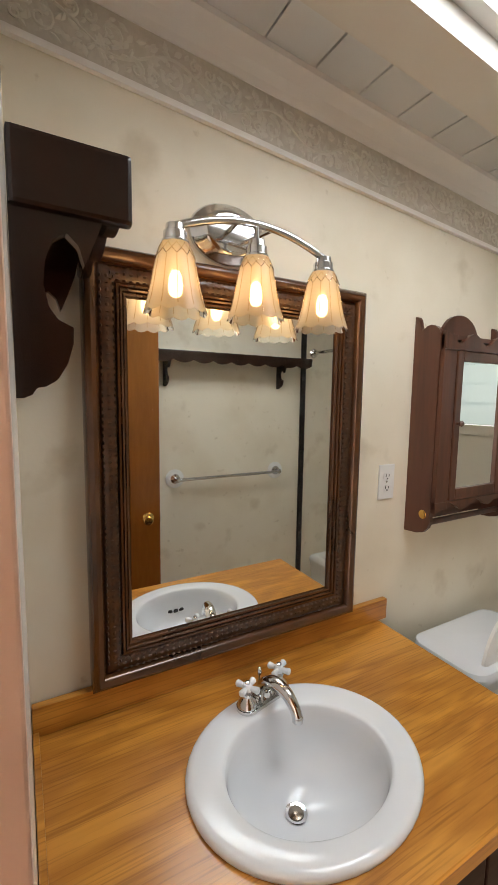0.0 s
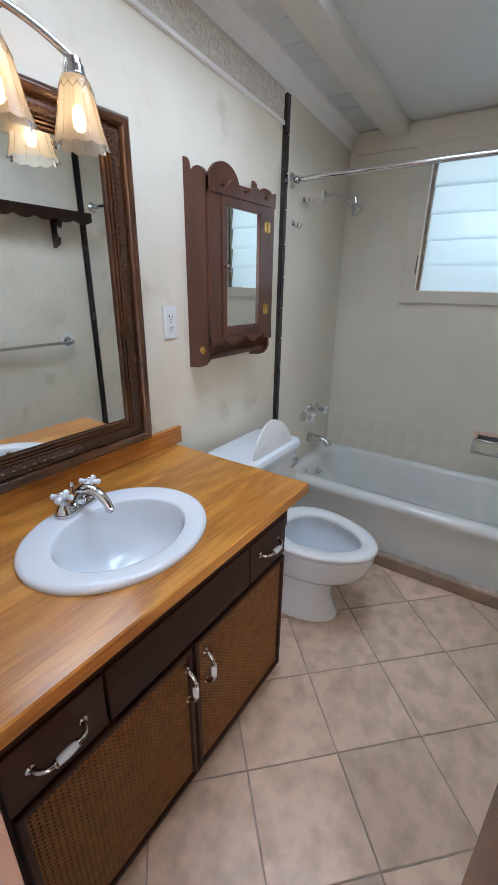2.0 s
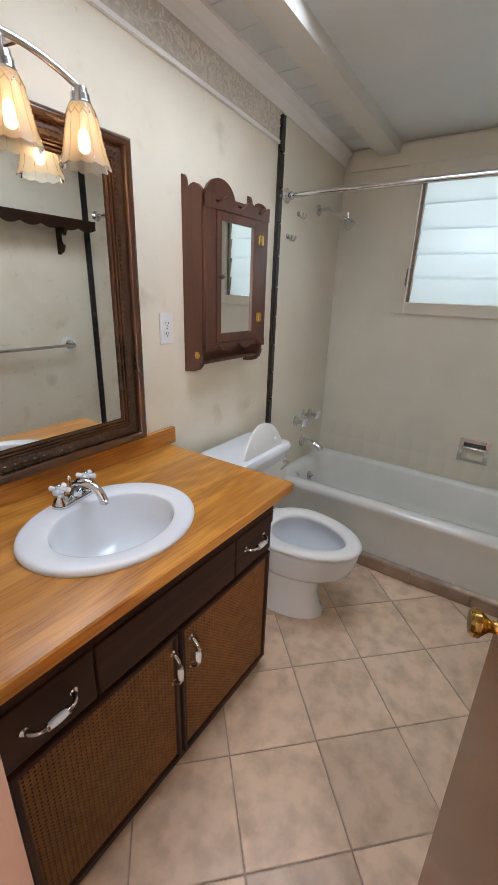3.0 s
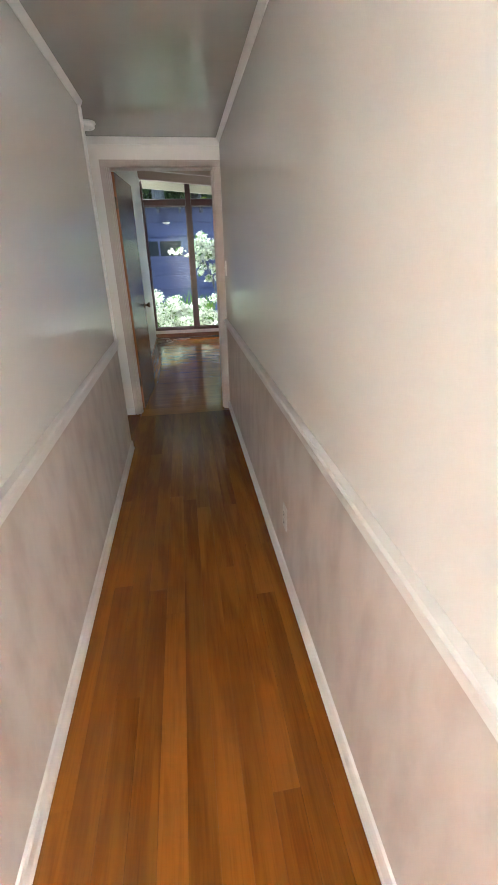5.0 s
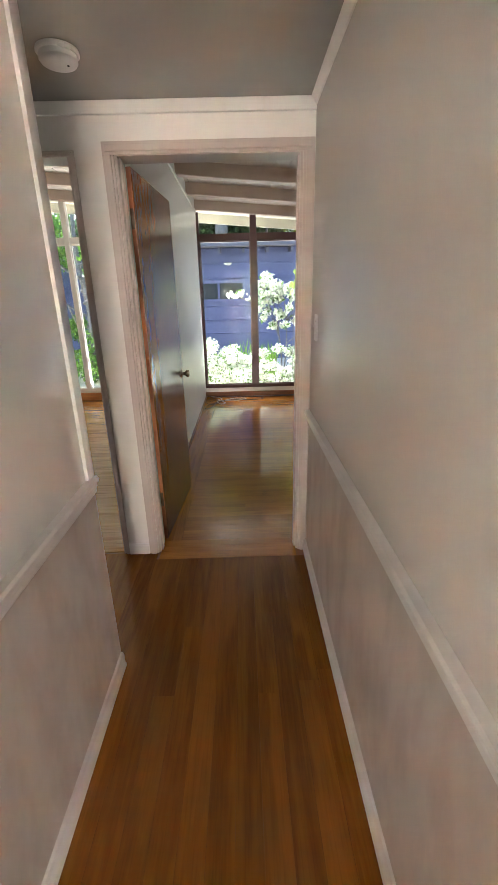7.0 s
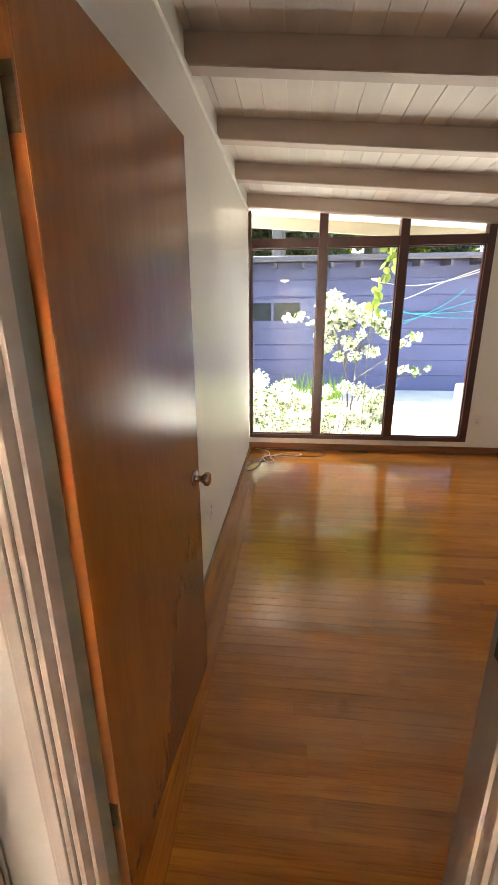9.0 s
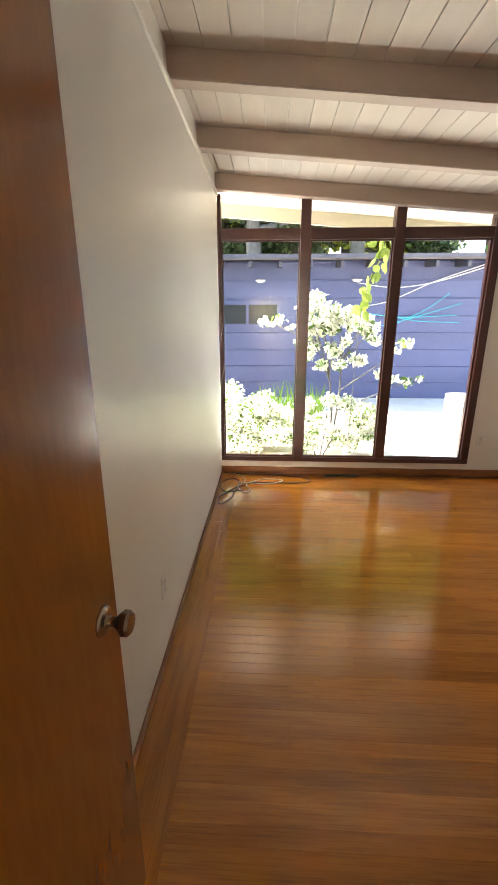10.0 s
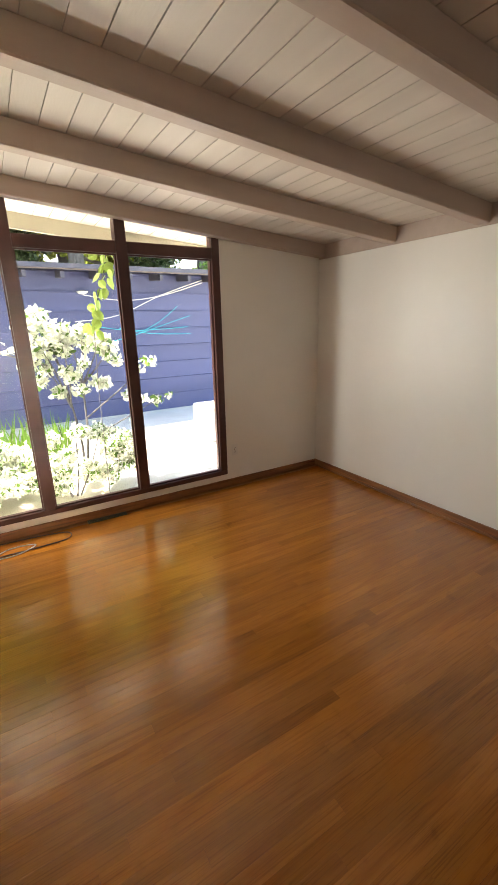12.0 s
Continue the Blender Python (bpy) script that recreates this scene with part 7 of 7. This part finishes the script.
tree((-1.75, 19.5), 9.0, 3.2, 17000, M["leaf_dark"], "tall dark-leaved tree with a grey trunk", 0.42, 0.20, 0.42)
tree((2.2, 21.0), 10.0, 3.6, 17000, M["leaf_dark"], "tall dark-leaved tree behind the house", 0.30, 0.20, 0.30)
tree((6.4, 18.5), 9.0, 3.2, 17000, M["leaf_dark"], "broad dark-leaved tree beyond the house corner", 0.28, 0.20, 0.12)
tree((0.3, 19.8), 9.0, 3.0, 17000, M["leaf_dark"], "tall dark-leaved tree behind the house", 0.30, 0.20, 0.25)
tree((4.4, 20.2), 9.5, 3.2, 17000, M["leaf_dark"], "tall dark-leaved tree behind the house", 0.30, 0.20, 0.16)
tree((-6.0, 20.0), 9.5, 3.4, 17000, M["leaf_dark"], "tall dark-leaved tree behind the house", 0.30, 0.20, 0.30)
# Canopy-leaf crowns mostly above view, added so floor and door mirror green.
tree((-2.6, 23.5), 15.0, 5.0, 22000, M["leaf_canopy"], "tall tree added far behind the house to green the reflections", 0.35, 0.30, 0.22)
tree((3.0, 24.5), 15.5, 5.2, 22000, M["leaf_canopy"], "tall tree added far behind the house to green the reflections", 0.35, 0.30, 0.22)
tree((8.5, 21.0), 13.0, 4.6, 17000, M["leaf_canopy"], "tall sunlit yellow-green tree beyond the house", 0.35, 0.30, 0.15)
tree((-1.2, 17.6), 11.5, 4.0, 24000, M["leaf_canopy"], "tall yellow-green tree added close behind the house to green the reflections", 0.32, 0.26, 0.36)
tree((2.0, 17.9), 11.5, 4.0, 24000, M["leaf_canopy"], "tall yellow-green tree added close behind the house to green the reflections", 0.32, 0.26, 0.36)
tree((5.2, 14.2), 4.0, 1.3, 3500, M["leaf_green"], "green garden tree beside the blue house", 0.10, 0.12, 0.1)
tree((-3.6, 10.2), 4.2, 1.25, 5200, M["leaf_green"], "bright green garden tree outside the second window", 0.10, 0.11, 0.08)
tree((-5.4, 10.8), 4.4, 1.3, 4600, M["leaf_green"], "bright green garden tree outside the second window", 0.10, 0.11, 0.08)
# ---------------------------------------------------------------- floors, piece by piece
def clip_poly(pts, x0, y0, x1, y1):
    for ax, lim, sign in ((0, x0, 1), (0, x1, -1), (1, y0, 1), (1, y1, -1)):
        out = []
        for i, p in enumerate(pts):
            q = pts[(i + 1) % len(pts)]
            a, b = (p[ax] - lim) * sign, (q[ax] - lim) * sign
            if a >= 0:
                out.append(p)
            if (a >= 0) != (b >= 0):
                t = a / (a - b)
                out.append((p[0] + (q[0] - p[0]) * t, p[1] + (q[1] - p[1]) * t))
        pts = out
        if len(pts) < 3:
            return []
    return pts


fb = bpy.data.objects["floor_bath"]
PITCH, HALF = 0.306, 0.1505
ux, uy = (math.sqrt(0.5), -math.sqrt(0.5)), (math.sqrt(0.5), math.sqrt(0.5))
for i in range(-9, 10):
    for j in range(-9, 10):
        cx = 0.840 + PITCH * ((i + 0.5) * ux[0] + (j + 0.5) * uy[0])
        cy = -0.882 + PITCH * ((i + 0.5) * ux[1] + (j + 0.5) * uy[1])
        corner = [(cx + HALF * (a * ux[0] + b * uy[0]), cy + HALF * (a * ux[1] + b * uy[1])) for a, b in ((-1, -1), (1, -1), (1, 1), (-1, 1))]
        poly = clip_poly(corner, -0.058, BATH_Y + 0.002, 1.90, -0.002)
        if not poly:
            continue
        area = abs(sum(p[0] * q[1] - q[0] * p[1] for p, q in zip(poly, poly[1:] + poly[:1]))) / 2
        if area < 0.0015:
            continue
        bm = bmesh.new()
        mx, my = sum(p[0] for p in poly) / len(poly), sum(p[1] for p in poly) / len(poly)
        rings = []
        for z, k in ((-0.004, 1.0), (-0.0012, 1.0), (0.0, 0.985)):
            rings.append([bm.verts.new(((p[0] - mx) * k, (p[1] - my) * k, z)) for p in poly])
        for a, b in zip(rings, rings[1:]):
            for q in range(len(poly)):
                bm.faces.new((a[q], a[(q + 1) % len(poly)], b[(q + 1) % len(poly)], b[q]))
        bm.faces.new(rings[-1])
        o = new("tile", mesh_of("tile", bm, M["floor_tile"]))
        o.parent = fb
        o.matrix_basis = pose(mx, my, 0.0)

plank_cache = {}


def plank(parent, x, y, length, width, mat, along_y=False):
    key = (round(length, 2), round(width, 4), mat.name)
    if key not in plank_cache:
        bm = bmesh.new()
        l, w = key[0] / 2 - 0.0002, width / 2 - 0.0002
        a = [bm.verts.new(v) for v in ((-l, -w, -0.006), (l, -w, -0.006), (l, w, -0.006), (-l, w, -0.006))]
        b = [bm.verts.new(v) for v in ((-l, -w, -0.0006), (l, -w, -0.0006), (l, w, -0.0006), (-l, w, -0.0006))]
        c = [bm.verts.new((v.co.x - math.copysign(0.0004, v.co.x), v.co.y - math.copysign(0.0004, v.co.y), -0.0004)) for v in b]
        for p, q in ((a, b), (b, c)):
            for i in range(4):
                bm.faces.new((p[i], p[(i + 1) % 4], q[(i + 1) % 4], q[i]))
        bm.faces.new(c)
        plank_cache[key] = mesh_of("plank", bm, mat)
    o = new("plank", plank_cache[key])
    o.parent = parent
    o.matrix_basis = pose(x, y, 0, 0, 0, 90 if along_y else 0)
    return o


rp = random.Random(11)


def run(parent, start, stop, cross, width, mat, along_y, lmin=0.7, lmax=1.9):
    s = start
    first = True
    while s < stop - 0.02:
        l = rp.uniform(lmin, lmax) * (rp.uniform(0.3, 1.0) if first else 1.0)
        first = False
        e = min(s + round(l / 0.05) * 0.05, stop)
        if stop - e < 0.2:
            e = stop
        if along_y:
            plank(parent, cross, (s + e) / 2, e - s, width, mat, True)
        else:
            plank(parent, (s + e) / 2, cross, e - s, width, mat)
        s = e


fh = bpy.data.objects["floor_hall"]
wd = 0.0825
n = round((HALL_R - HALL_L) / wd)
wd = (HALL_R - HALL_L) / n
for i in range(n):
    run(fh, HALL_BACK, 3.53, HALL_L + wd * (i + 0.5), wd, M["floor_hall"], True, 0.9, 2.4)
for i in range(14):
    run(fh, CASE_Y0 + 0.004, 3.60, HALL_L - wd * (i + 0.5), wd, M["floor_hall"], True, 0.5, 0.9)
fbd = bpy.data.objects["floor_bed"]
w = 0.0572
for i in range(3):
    run(fbd, HALL_END + T, BED_Y1 - 0.016, BED_X0 + w * (i + 0.5), w, M["floor_bed"], True, 1.2, 2.4)
k = 0
while 3.725 + w * (k + 1) < BED_Y1 - 0.01:
    run(fbd, BED_X0 + 3 * w, BED_X1, 3.725 + w * (k + 0.5), w, M["floor_bed"], False, 0.9, 2.4)
    k += 1
for i in range(3):
    plank(fbd, (D1X0 + D1X1) / 2, 3.53 + 0.0325 + 0.065 * i, D1X1 - D1X0 - 0.025, 0.0648, M["floor_bed"])
# second bedroom: joined strips
bm = bmesh.new()
y = HALL_END + 0.02
while y < BED_Y1:
    x = -4.6
    while x < BED_X0 - T:
        e = min(x + rp.uniform(0.8, 1.8), BED_X0 - T)
        bm_box(bm, x + 0.0005, y + 0.0005, -0.006, e - 0.0005, min(y + w, BED_Y1) - 0.0005, 0.0)
        x = e
    y += w
o = part("strips", bm, M["floor_room"], bpy.data.objects["floor_room"])
o["kind"] = "stuff"
